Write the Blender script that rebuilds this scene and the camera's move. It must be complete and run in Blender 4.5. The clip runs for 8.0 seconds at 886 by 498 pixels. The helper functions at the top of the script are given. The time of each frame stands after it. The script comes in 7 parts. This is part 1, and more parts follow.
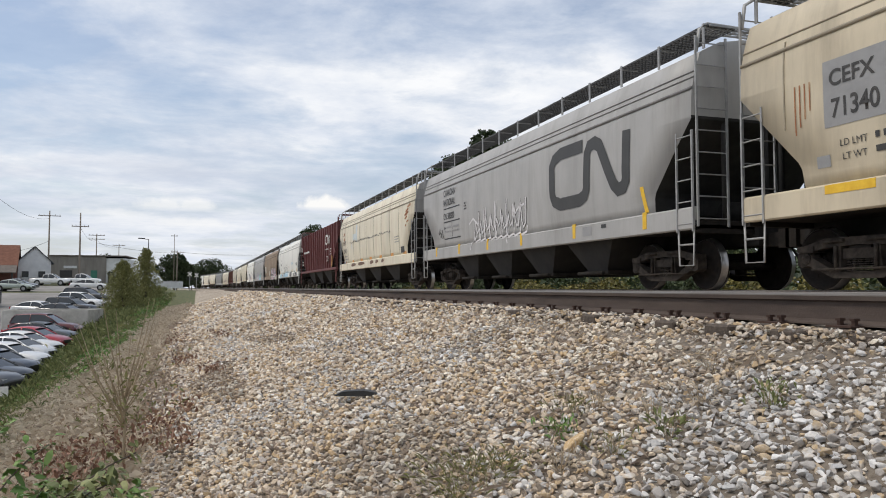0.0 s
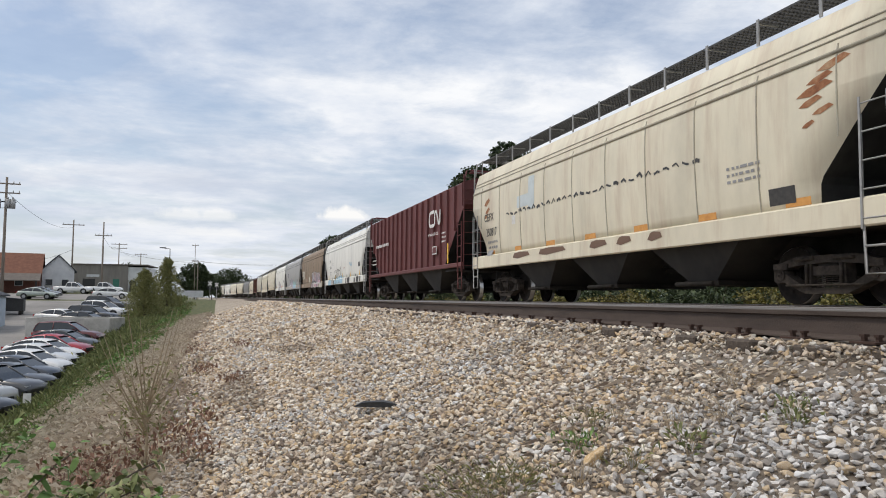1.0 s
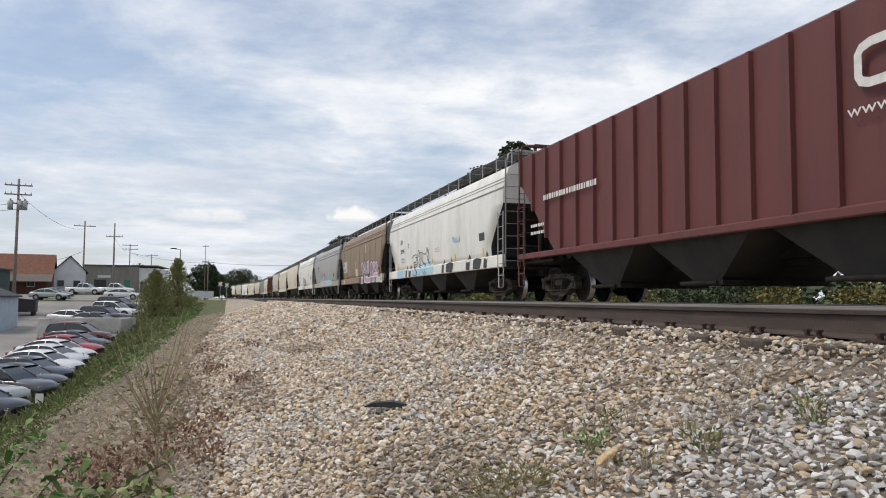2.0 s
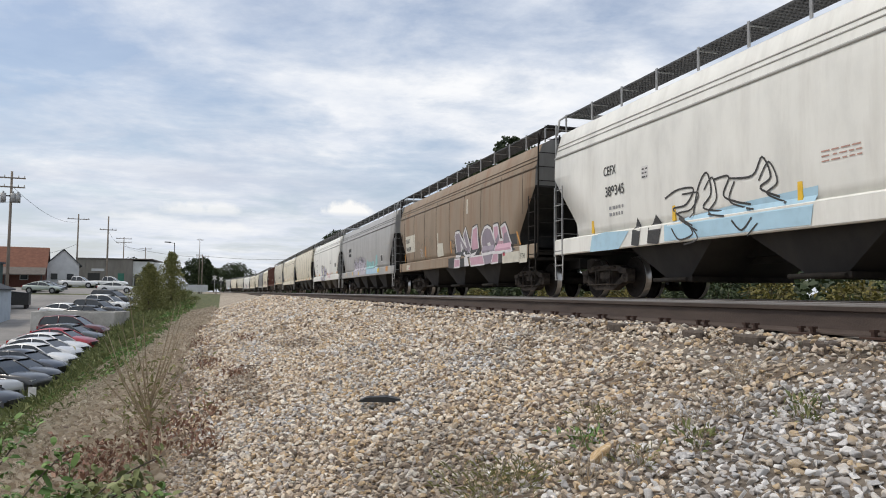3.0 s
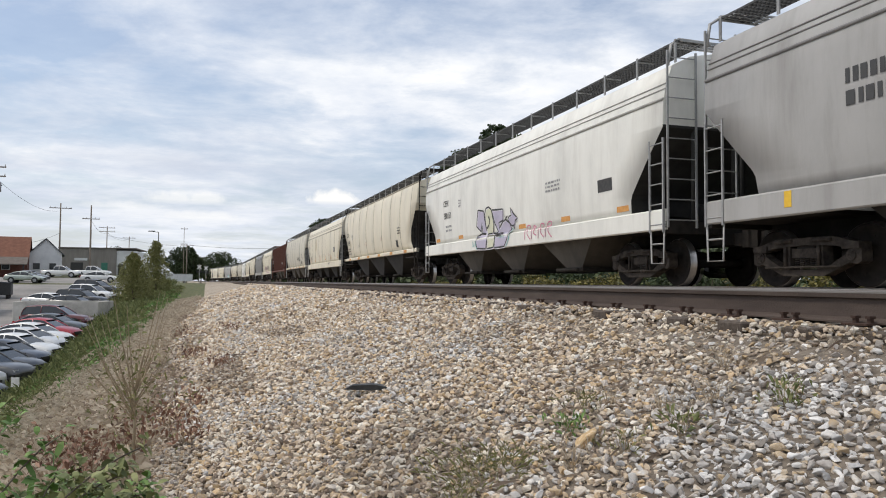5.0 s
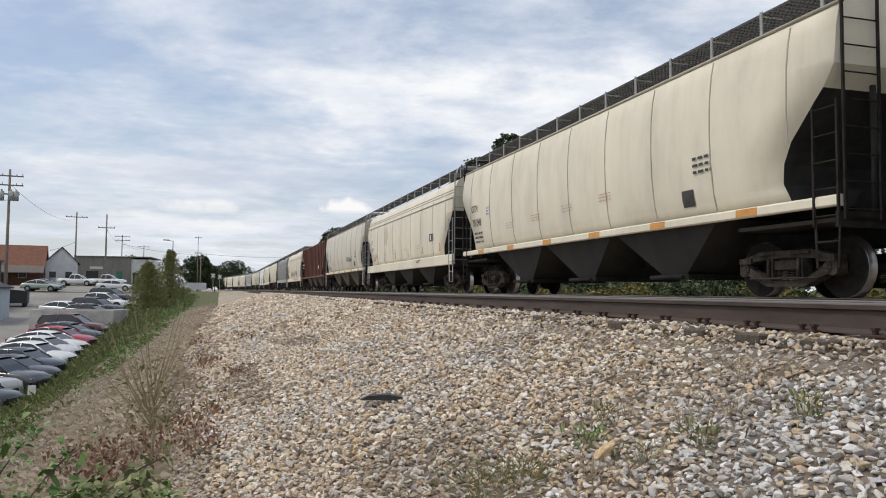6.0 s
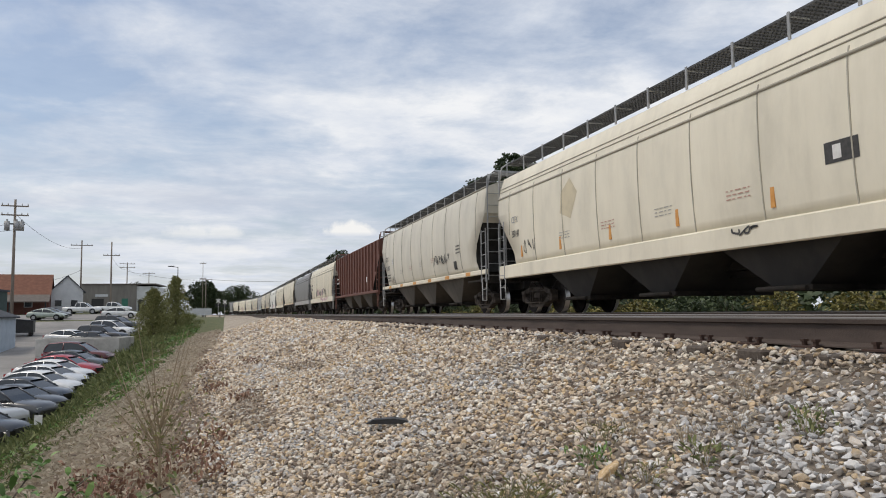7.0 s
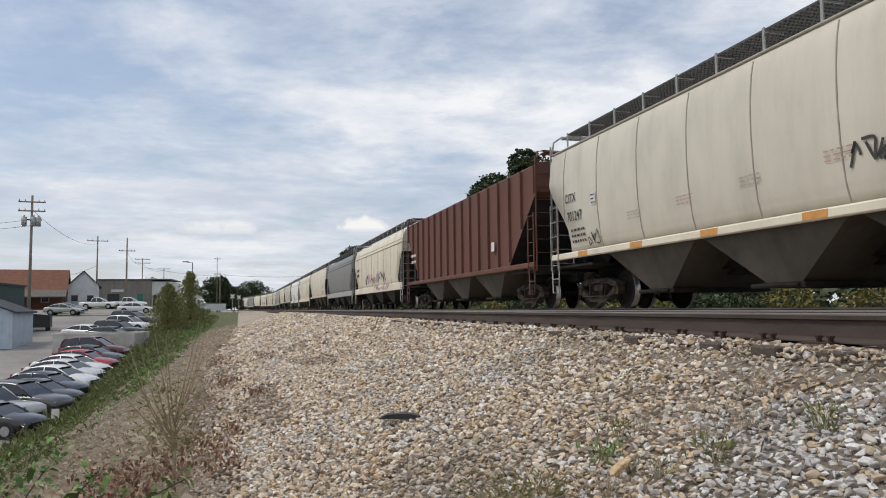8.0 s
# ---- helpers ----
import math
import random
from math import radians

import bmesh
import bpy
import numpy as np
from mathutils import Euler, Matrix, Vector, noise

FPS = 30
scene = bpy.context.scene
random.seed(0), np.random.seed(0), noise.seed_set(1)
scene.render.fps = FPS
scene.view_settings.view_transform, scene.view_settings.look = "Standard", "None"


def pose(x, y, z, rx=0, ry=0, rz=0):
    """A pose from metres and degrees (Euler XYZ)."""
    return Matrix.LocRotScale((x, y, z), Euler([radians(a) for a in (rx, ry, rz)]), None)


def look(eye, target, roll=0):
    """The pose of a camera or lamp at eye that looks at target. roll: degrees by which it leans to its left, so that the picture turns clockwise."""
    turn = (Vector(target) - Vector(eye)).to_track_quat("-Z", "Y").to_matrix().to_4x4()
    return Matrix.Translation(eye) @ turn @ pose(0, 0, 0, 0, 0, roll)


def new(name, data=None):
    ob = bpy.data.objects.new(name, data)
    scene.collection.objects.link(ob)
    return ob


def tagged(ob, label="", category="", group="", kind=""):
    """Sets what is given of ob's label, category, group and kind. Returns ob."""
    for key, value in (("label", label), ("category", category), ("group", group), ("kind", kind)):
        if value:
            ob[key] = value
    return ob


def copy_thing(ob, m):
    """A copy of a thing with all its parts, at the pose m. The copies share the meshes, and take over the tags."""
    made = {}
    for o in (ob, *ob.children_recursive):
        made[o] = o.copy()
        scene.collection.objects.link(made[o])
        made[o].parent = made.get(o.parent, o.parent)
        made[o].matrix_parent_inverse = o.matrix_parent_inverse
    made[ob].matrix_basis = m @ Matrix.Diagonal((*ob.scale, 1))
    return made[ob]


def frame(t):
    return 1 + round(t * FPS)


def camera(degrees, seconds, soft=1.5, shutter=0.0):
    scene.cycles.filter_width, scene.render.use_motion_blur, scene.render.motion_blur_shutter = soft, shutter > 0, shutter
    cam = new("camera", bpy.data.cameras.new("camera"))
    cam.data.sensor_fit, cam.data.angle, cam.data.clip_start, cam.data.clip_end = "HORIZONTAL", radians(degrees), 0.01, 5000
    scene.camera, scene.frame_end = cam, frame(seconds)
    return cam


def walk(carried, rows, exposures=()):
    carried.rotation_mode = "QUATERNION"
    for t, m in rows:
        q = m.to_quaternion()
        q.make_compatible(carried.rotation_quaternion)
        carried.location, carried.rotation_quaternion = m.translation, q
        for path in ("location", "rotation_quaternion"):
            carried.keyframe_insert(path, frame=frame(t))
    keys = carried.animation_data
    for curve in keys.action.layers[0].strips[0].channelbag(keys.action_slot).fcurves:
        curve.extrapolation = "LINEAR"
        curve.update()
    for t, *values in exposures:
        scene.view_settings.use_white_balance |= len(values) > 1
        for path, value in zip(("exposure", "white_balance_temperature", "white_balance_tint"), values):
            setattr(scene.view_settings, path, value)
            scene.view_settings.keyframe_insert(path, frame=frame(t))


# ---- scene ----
cam = camera(61.0, 8.0, soft=1.0)
PATH = [
    (0, (-0.015, 0.002, 0.032), (0.605, 1.901, 0.136), 0.0),
    (0.5, (-0.027, -0.011, 0.035), (0.559, 1.897, 0.16), 0.5),
    (1, (-0.034, -0.018, 0.037), (0.538, 1.894, 0.171), 0.5),
    (1.5, (-0.035, -0.009, 0.034), (0.511, 1.91, 0.17), 0.3),
    (3, (-0.024, 0.027, 0.036), (0.538, 1.943, 0.156), 0.6),
    (3.5, (-0.018, 0.024, 0.03), (0.567, 1.934, 0.135), 0.3),
    (4, (-0.015, 0.027, 0.028), (0.587, 1.931, 0.119), 0.4),
    (5.5, (-0.037, 0.031, 0.035), (0.552, 1.94, 0.125), 0.4),
    (6, (-0.057, 0.015, 0.045), (0.509, 1.93, 0.158), 0.5),
    (6.5, (-0.047, -0.009, 0.052), (0.513, 1.906, 0.187), -0.0),
    (7, (-0.05, -0.031, 0.06), (0.504, 1.883, 0.227), -0.7),
    (7.5, (-0.049, -0.039, 0.056), (0.483, 1.881, 0.232), -0.6),
    (8, (-0.047, -0.04, 0.06), (0.474, 1.885, 0.216), -0.6),
]
walk(cam, [(t, look(eye, target, roll)) for t, eye, target, roll in PATH],
     exposures=[(0, 0.0), (3, 0.0), (4, 0.1), (5.5, 0.03), (6.5, -0.07), (7.5, -0.13), (8, -0.09)])

# ---- world and sun: high broken overcast, soft sun from the left ----
SUN_AZ, SUN_EL = radians(284), radians(56)
world = bpy.data.worlds.new("sky")
scene.world = world
world.use_nodes = True
wn, wl = world.node_tree.nodes, world.node_tree.links
wn.clear()


PUFFS = [(0.1597, 0.1063, 0.036, 0.017, 0.95), (-0.0246, 0.1013, 0.056, 0.015, 0.55), (-0.0081, 0.0803, 0.045, 0.011, 0.45), (-0.106, 0.091, 0.045, 0.008, 0.3)]


def wnode(kind, **kw):
    n = wn.new(kind)
    for k, v in kw.items():
        n.inputs[k].default_value = v
    return n


w_out = wn.new("ShaderNodeOutputWorld")
w_bg = wn.new("ShaderNodeBackground")
w_sky = wn.new("ShaderNodeTexSky")
w_sky.sky_type, w_sky.sun_disc = "NISHITA", False
w_sky.sun_elevation, w_sky.sun_rotation = SUN_EL, SUN_AZ
w_sky.dust_density = 2.0
w_co = wn.new("ShaderNodeTexCoord")
w_sep = wn.new("ShaderNodeSeparateXYZ")
wl.new(w_co.outputs["Generated"], w_sep.inputs[0])


def wmath(op, a, b=None, c=None, clamp=False):
    n = wn.new("ShaderNodeMath")
    n.operation, n.use_clamp = op, clamp
    for k, v in enumerate((a, b, c)):
        if v is None:
            continue
        if isinstance(v, (int, float)):
            n.inputs[k].default_value = v
        else:
            wl.new(v, n.inputs[k])
    return n.outputs[0]


# cloud deck: the view direction laid on a flat layer high up
w_h = wmath("ADD", wmath("MAXIMUM", w_sep.outputs[2], 0.0), 0.09)
w_u = wmath("DIVIDE", w_sep.outputs[0], w_h)
w_v = wmath("DIVIDE", w_sep.outputs[1], w_h)
w_vec = wn.new("ShaderNodeCombineXYZ")
wl.new(w_u, w_vec.inputs[0])
wl.new(w_v, w_vec.inputs[1])


def wnoise(scale, detail, rough, distort, shift):
    m = wn.new("ShaderNodeMapping")
    m.inputs["Location"].default_value = shift
    wl.new(w_vec.outputs[0], m.inputs[0])
    n = wnode("ShaderNodeTexNoise", Scale=scale, Detail=detail, Roughness=rough, Distortion=distort)
    wl.new(m.outputs[0], n.inputs["Vector"])
    return n.outputs["Fac"]


def wramp(fac, *stops):
    r = wn.new("ShaderNodeValToRGB")
    while len(r.color_ramp.elements) < len(stops):
        r.color_ramp.elements.new(0.5)
    for e, (p, c) in zip(r.color_ramp.elements, stops):
        e.position, e.color = p, (*c, 1)
    wl.new(fac, r.inputs[0])
    return r.outputs[0]


def wmix(fac, a, b):
    m = wn.new("ShaderNodeMix")
    m.data_type = "RGBA"
    for sock, v in ((m.inputs[0], fac), (m.inputs[6], a), (m.inputs[7], b)):
        if isinstance(v, tuple):
            sock.default_value = (*v, 1)
        else:
            wl.new(v, sock)
    return m.outputs[2]


w_big = wnoise(0.5, 9, 0.6, 0.1, (3.1, 0.4, 0))
w_fine = wnoise(1.9, 8, 0.6, 0.4, (7.7, 2.4, 0))
w_cover = wmath("ADD", wmath("MULTIPLY", w_big, 0.62), wmath("MULTIPLY", w_fine, 0.38))
w_gap = wramp(w_cover, (0.42, (0.25, 0.25, 0.25)), (0.56, (1, 1, 1)))
w_shade = wramp(wmath("ADD", wmath("MULTIPLY", w_big, 0.5), wmath("MULTIPLY", wnoise(1.9, 10, 0.64, 0.1, (1.3, 9.2, 0)), 0.5)),
                (0.36, (0.50, 0.56, 0.68)), (0.48, (0.68, 0.73, 0.82)), (0.61, (0.90, 0.91, 0.93)))
w_blue = wn.new("ShaderNodeMix")
w_blue.data_type, w_blue.blend_type = "RGBA", "MULTIPLY"
w_blue.inputs[0].default_value = 1.0
wl.new(w_sky.outputs[0], w_blue.inputs[6])
w_blue.inputs[7].default_value = (0.13, 0.13, 0.13, 1)
w_clouds = wmix(w_gap, w_blue.outputs[2], w_shade)
# blue-grey bars of cloud low over the horizon
w_low = wn.new("ShaderNodeCombineXYZ")
wl.new(wmath("MULTIPLY", w_sep.outputs[0], 2.2), w_low.inputs[0])
wl.new(wmath("MULTIPLY", w_sep.outputs[2], 15.0), w_low.inputs[2])
w_bars = wnode("ShaderNodeTexNoise", Scale=1.6, Detail=6, Roughness=0.55, Distortion=0.2)
wl.new(w_low.outputs[0], w_bars.inputs["Vector"])
w_near = wmath("SUBTRACT", 1.0, wmath("DIVIDE", wmath("ABSOLUTE", wmath("SUBTRACT", w_sep.outputs[2], 0.14)), 0.10), clamp=True)
w_barf = wmath("MULTIPLY", wmath("MULTIPLY_ADD", w_bars.outputs["Fac"], 3.2, -1.2, clamp=True), w_near)
w_clouds = wmix(wmath("MULTIPLY", w_barf, 0.8), w_clouds, (0.47, 0.53, 0.65))
# pale haze towards the horizon
w_haze = wmath("POWER", wmath("SUBTRACT", 1.0, wmath("MAXIMUM", w_sep.outputs[2], 0.0), clamp=True), 14.0)
w_final = wmix(wmath("MULTIPLY", w_haze, 0.75), w_clouds, (0.70, 0.74, 0.81))
# small bright cumulus heads above the haze: direction along the horizon, height, half width, half height, strength
for az_, el_, hw_, hh_, amount_ in PUFFS:
    side_ = wmath("ADD", wmath("MULTIPLY", w_sep.outputs[0], math.cos(az_)), wmath("MULTIPLY", w_sep.outputs[1], -math.sin(az_)))
    ahead_ = wmath("ADD", wmath("MULTIPLY", w_sep.outputs[0], math.sin(az_)), wmath("MULTIPLY", w_sep.outputs[1], math.cos(az_)))
    billow_ = wnode("ShaderNodeTexNoise", Scale=34.0, Detail=6, Roughness=0.6)
    wl.new(w_co.outputs["Generated"], billow_.inputs["Vector"])
    rise_ = wmath("SUBTRACT", w_sep.outputs[2], el_)
    round_ = wmath("ADD", wmath("POWER", wmath("ABSOLUTE", wmath("DIVIDE", side_, hw_)), 2.0), wmath("POWER", wmath("ABSOLUTE", wmath("DIVIDE", rise_, hh_)), 2.0))
    shape_ = wmath("SUBTRACT", wmath("MULTIPLY_ADD", billow_.outputs["Fac"], 2.6, -0.35), round_)
    base_ = wmath("MULTIPLY_ADD", rise_, 160.0, 0.9, clamp=True)
    mask_ = wmath("MULTIPLY", wmath("MULTIPLY", wmath("MULTIPLY", shape_, 1.6, clamp=True), base_), wmath("GREATER_THAN", ahead_, 0.0))
    w_final = wmix(wmath("MULTIPLY", mask_, amount_), w_final, (0.93, 0.92, 0.9))
wl.new(w_final, w_bg.inputs[0])
w_bg.inputs[1].default_value = 1.07
wl.new(w_bg.outputs[0], w_out.inputs[0])

sun = new("sun", bpy.data.lights.new("sun", "SUN"))
sun.data.energy, sun.data.angle, sun.data.color = 1.5, radians(12), (1.0, 0.92, 0.8)
sun.matrix_world = look((0, 0, 50), Vector((0, 0, 50)) - 10 * Vector((math.sin(SUN_AZ) * math.cos(SUN_EL), math.cos(SUN_AZ) * math.cos(SUN_EL), math.sin(SUN_EL))))
scene.view_settings.exposure = 0.0


# ---- materials ----
def mat(name, colors, rough=0.7, metal=0.0, scale=4.0, stretch=(1, 1, 1), bump=0.0, bump_scale=40.0, dirt=None, dirt_amount=0.0,
        dirt_scale=1.2, dirt_stretch=(1, 1, 1), per_island=False, per_object=False, detail=6):
    """Node material: a noise ramp over colors, an optional second layer of dirt or wear, fine relief."""
    m = bpy.data.materials.new(name)
    m.use_nodes = True
    nt = m.node_tree
    N, L = nt.nodes, nt.links
    b = N["Principled BSDF"]
    b.inputs["Roughness"].default_value, b.inputs["Metallic"].default_value = rough, metal
    tc = N.new("ShaderNodeTexCoord")

    def noise_at(sc, st, det=detail, rg=0.6):
        mp = N.new("ShaderNodeMapping")
        mp.inputs["Scale"].default_value = st
        L.new(tc.outputs["Object"], mp.inputs[0])
        n = N.new("ShaderNodeTexNoise")
        n.inputs["Scale"].default_value, n.inputs["Detail"].default_value, n.inputs["Roughness"].default_value = sc, det, rg
        L.new(mp.outputs[0], n.inputs["Vector"])
        return n.outputs["Fac"]

    def ramp(fac, stops):
        r = N.new("ShaderNodeValToRGB")
        while len(r.color_ramp.elements) < len(stops):
            r.color_ramp.elements.new(0.5)
        for e, (p, c) in zip(r.color_ramp.elements, stops):
            e.position, e.color = p, (*c, 1)
        L.new(fac, r.inputs[0])
        return r.outputs[0]

    k = len(colors)
    fac = noise_at(scale, stretch)
    if per_island or per_object:
        g = N.new("ShaderNodeNewGeometry" if per_island else "ShaderNodeObjectInfo")
        rnd = g.outputs["Random Per Island" if per_island else "Random"]
        mm = N.new("ShaderNodeMath")
        mm.operation = "MULTIPLY_ADD"
        L.new(fac, mm.inputs[0])
        mm.inputs[1].default_value = 0.35
        sub = N.new("ShaderNodeMath")
        sub.operation = "SUBTRACT"
        L.new(rnd, sub.inputs[0])
        sub.inputs[1].default_value = 0.17
        L.new(sub.outputs[0], mm.inputs[2])
        fac = mm.outputs[0]
        col = ramp(fac, [(i / max(k - 1, 1), c) for i, c in enumerate(colors)])
    else:
        col = ramp(fac, [(0.3 + 0.4 * i / max(k - 1, 1), c) for i, c in enumerate(colors)])
    if dirt:
        d = ramp(noise_at(dirt_scale, dirt_stretch, 9, 0.65), [(0.5 - 0.02, (0, 0, 0)), (0.72, (dirt_amount,) * 3)])
        mx = N.new("ShaderNodeMix")
        mx.data_type = "RGBA"
        L.new(d, mx.inputs[0])
        L.new(col, mx.inputs[6])
        mx.inputs[7].default_value = (*dirt, 1)
        col = mx.outputs[2]
    L.new(col, b.inputs["Base Color"])
    if bump:
        bp = N.new("ShaderNodeBump")
        bp.inputs["Strength"].default_value, bp.inputs["Distance"].default_value = bump, 0.02
        L.new(noise_at(bump_scale, (1, 1, 1), 5), bp.inputs["Height"])
        L.new(bp.outputs[0], b.inputs["Normal"])
    return m


def tone(c, k):
    return tuple(min(1.0, v * k) for v in c)


def paint(name, c, dirt=(0.16, 0.12, 0.08), amount=0.35, rough=0.5):
    """Weathered car-body paint: blotchy tone, grime running down in streaks."""
    return mat(name, [tone(c, 0.84), c, tone(c, 1.08)], rough, 0.0, 0.9, (1, 1, 0.5), 0.12, 6.0, dirt, amount, 1.4, (1, 1.6, 0.22))


M_STEEL = mat("dark_steel", [(0.014, 0.013, 0.012), (0.036, 0.031, 0.027)], 0.85, 0.05, 5, bump=0.2)
M_BLACK = mat("black_underframe", [(0.012, 0.012, 0.012), (0.03, 0.028, 0.026)], 0.85, 0.0, 3, bump=0.2)
M_SLOPE = mat("near_black_slope_sheet", [(0.02, 0.02, 0.02), (0.05, 0.048, 0.045)], 0.8, 0.0, 2)
M_TRUCK = mat("dusty_cast_steel", [(0.022, 0.019, 0.016), (0.05, 0.042, 0.036), (0.085, 0.07, 0.058)], 0.85, 0.05, 7, bump=0.3)
M_WHEEL = mat("wheel_steel", [(0.014, 0.012, 0.011), (0.03, 0.025, 0.022)], 0.85, 0.1, 8, bump=0.1)
for m_ in (M_STEEL, M_BLACK, M_SLOPE, M_TRUCK, M_WHEEL):
    m_.node_tree.nodes["Principled BSDF"].inputs["Specular IOR Level"].default_value = 0.2
M_TREAD = mat("polished_tread", [(0.35, 0.34, 0.33), (0.5, 0.49, 0.48)], 0.3, 0.9, 8)
M_RAIL = mat("rusty_rail", [(0.05, 0.036, 0.03), (0.08, 0.058, 0.047), (0.1, 0.078, 0.064)], 0.8, 0.1, 9, (1, 0.15, 1), 0.25, 60)
M_RAILTOP = mat("worn_railhead", [(0.17, 0.15, 0.13), (0.26, 0.235, 0.21)], 0.45, 0.6, 6, (1, 0.1, 1))
M_TIE = mat("creosote_tie", [(0.05, 0.038, 0.03), (0.12, 0.095, 0.075)], 0.9, 0, 6, (1, 6, 6), 0.5, 30)
M_SPIKE = mat("rusty_spike", [(0.045, 0.026, 0.02), (0.085, 0.048, 0.034)], 0.85, 0.2, 20)
M_GRATE = mat("walkway_grating", [(0.06, 0.06, 0.06), (0.11, 0.11, 0.11)], 0.7, 0.4, 6)
M_GALV = mat("weathered_galvanised_steel", [(0.26, 0.26, 0.26), (0.42, 0.42, 0.41)], 0.55, 0.3, 5)
M_YEL = mat("yellow_reflective_tape", [(0.72, 0.42, 0.02), (0.85, 0.55, 0.04)], 0.5, 0, 9)
M_ORG = mat("faded_orange_tape", [(0.55, 0.24, 0.05), (0.68, 0.34, 0.09)], 0.55, 0, 9)
M_INK = mat("black_stencil_paint", [(0.03, 0.03, 0.03), (0.07, 0.065, 0.06)], 0.6, 0, 12)
M_WHITE = mat("white_stencil_paint", [(0.62, 0.6, 0.57), (0.78, 0.77, 0.74)], 0.6, 0, 9)


# ---- mesh tools ----
def box(bm, x0, x1, y0, y1, z0, z1, mi=0):
    v = [bm.verts.new((x, y, z)) for z in (z0, z1) for y in (y0, y1) for x in (x0, x1)]
    for f in ((0, 2, 3, 1), (4, 5, 7, 6), (0, 1, 5, 4), (2, 6, 7, 3), (0, 4, 6, 2), (1, 3, 7, 5)):
        bm.faces.new([v[i] for i in f]).material_index = mi


def rod(bm, a, b, r, n=6, r2=None, mi=0, smooth=True):
    a, b = Vector(a), Vector(b)
    q = (b - a).to_track_quat("Z", "Y")
    r2 = r if r2 is None else r2
    lo = [bm.verts.new(a + q @ Vector((r * math.cos(t), r * math.sin(t), 0))) for t in [2 * math.pi * i / n for i in range(n)]]
    hi = [bm.verts.new(b + q @ Vector((r2 * math.cos(t), r2 * math.sin(t), 0))) for t in [2 * math.pi * i / n for i in range(n)]]
    for i in range(n):
        f = bm.faces.new((lo[i], lo[(i + 1) % n], hi[(i + 1) % n], hi[i]))
        f.material_index, f.smooth = mi, smooth and n > 5
    bm.faces.new(lo[::-1]).material_index = mi
    bm.faces.new(hi).material_index = mi


def pipe(bm, pts, r, n=6, mi=0):
    """One bent tube through the points."""
    pts = [Vector(p) for p in pts]
    rings = []
    for i, p in enumerate(pts):
        d = (pts[min(i + 1, len(pts) - 1)] - pts[max(i - 1, 0)]).normalized()
        q = d.to_track_quat("Z", "Y")
        rings.append([bm.verts.new(p + q @ Vector((r * math.cos(t), r * math.sin(t), 0))) for t in [2 * math.pi * k / n for k in range(n)]])
    for lo, hi in zip(rings, rings[1:]):
        turn = min(range(n), key=lambda k: (lo[0].co - hi[k].co).length)
        for k in range(n):
            f = bm.faces.new((lo[k], lo[(k + 1) % n], hi[(k + 1 + turn) % n], hi[(k + turn) % n]))
            f.material_index, f.smooth = mi, True
    bm.faces.new(rings[0][::-1]).material_index = mi
    bm.faces.new(rings[-1]).material_index = mi


def prism(bm, poly, lo, hi, axis="x", mi=0):
    """A polygon of (a, b) pushed from lo to hi along an axis."""
    def at(p, c):
        return {"x": (c, p[0], p[1]), "y": (p[0], c, p[1]), "z": (p[0], p[1], c)}[axis]
    u = [bm.verts.new(at(p, lo)) for p in poly]
    w = [bm.verts.new(at(p, hi)) for p in poly]
    k = len(poly)
    for i in range(k):
        bm.faces.new((u[i], u[(i + 1) % k], w[(i + 1) % k], w[i])).material_index = mi
    bm.faces.new(u[::-1]).material_index = mi
    bm.faces.new(w).material_index = mi


def done(bm, name, *mats):
    bmesh.ops.recalc_face_normals(bm, faces=bm.faces)
    me = bpy.data.meshes.new(name)
    bm.to_mesh(me)
    bm.free()
    for m in mats:
        me.materials.append(m)
    return me


def part(name, bm, material, parent, label=""):
    """One mesh object under a thing or a part. bm: a bmesh, or mesh data to share."""
    mats = material if isinstance(material, (list, tuple)) else [material]
    me = done(bm, name, *mats) if isinstance(bm, bmesh.types.BMesh) else bm
    ob = new(name, me)
    ob.parent = parent
    return tagged(ob, label) if label else ob


def thing(name, label, category, group="", kind="", m=None):
    ob = tagged(new(name), label, category, group, kind)
    if m is not None:
        ob.matrix_world = m
    return ob


# ---- the line of the tracks: straight, then easing over to the left ----
S0, S1, SHIFT = 185.0, 330.0, -9.0
NEAR_TRACK, TRAIN_TRACK, GAUGE = 4.38, 9.6, 0.7525


def bend(s):
    k = min(1.0, max(0.0, (s - S0) / (S1 - S0)))
    return SHIFT * k * k * (3 - 2 * k)


def track(s, off, z=0.0):
    slope = (bend(s + 0.5) - bend(s - 0.5))
    return Vector((off + bend(s), s, z)), -math.atan(slope)


def untrack(x, y):
    return x - bend(y), y


def lerp(x, *pts):
    return float(np.interp(x, [p[0] for p in pts], [p[1] for p in pts]))


def lot_z(s):
    return lerp(s, (-40, -5.6), (34, -5.45), (43, -5.1), (51, -4.4), (61, -3.6), (80, -2.5), (95, -1.4), (108, -0.4), (125, 0.2), (140, 0.7), (160, 1.1), (220, 0.6), (300, -0.2))


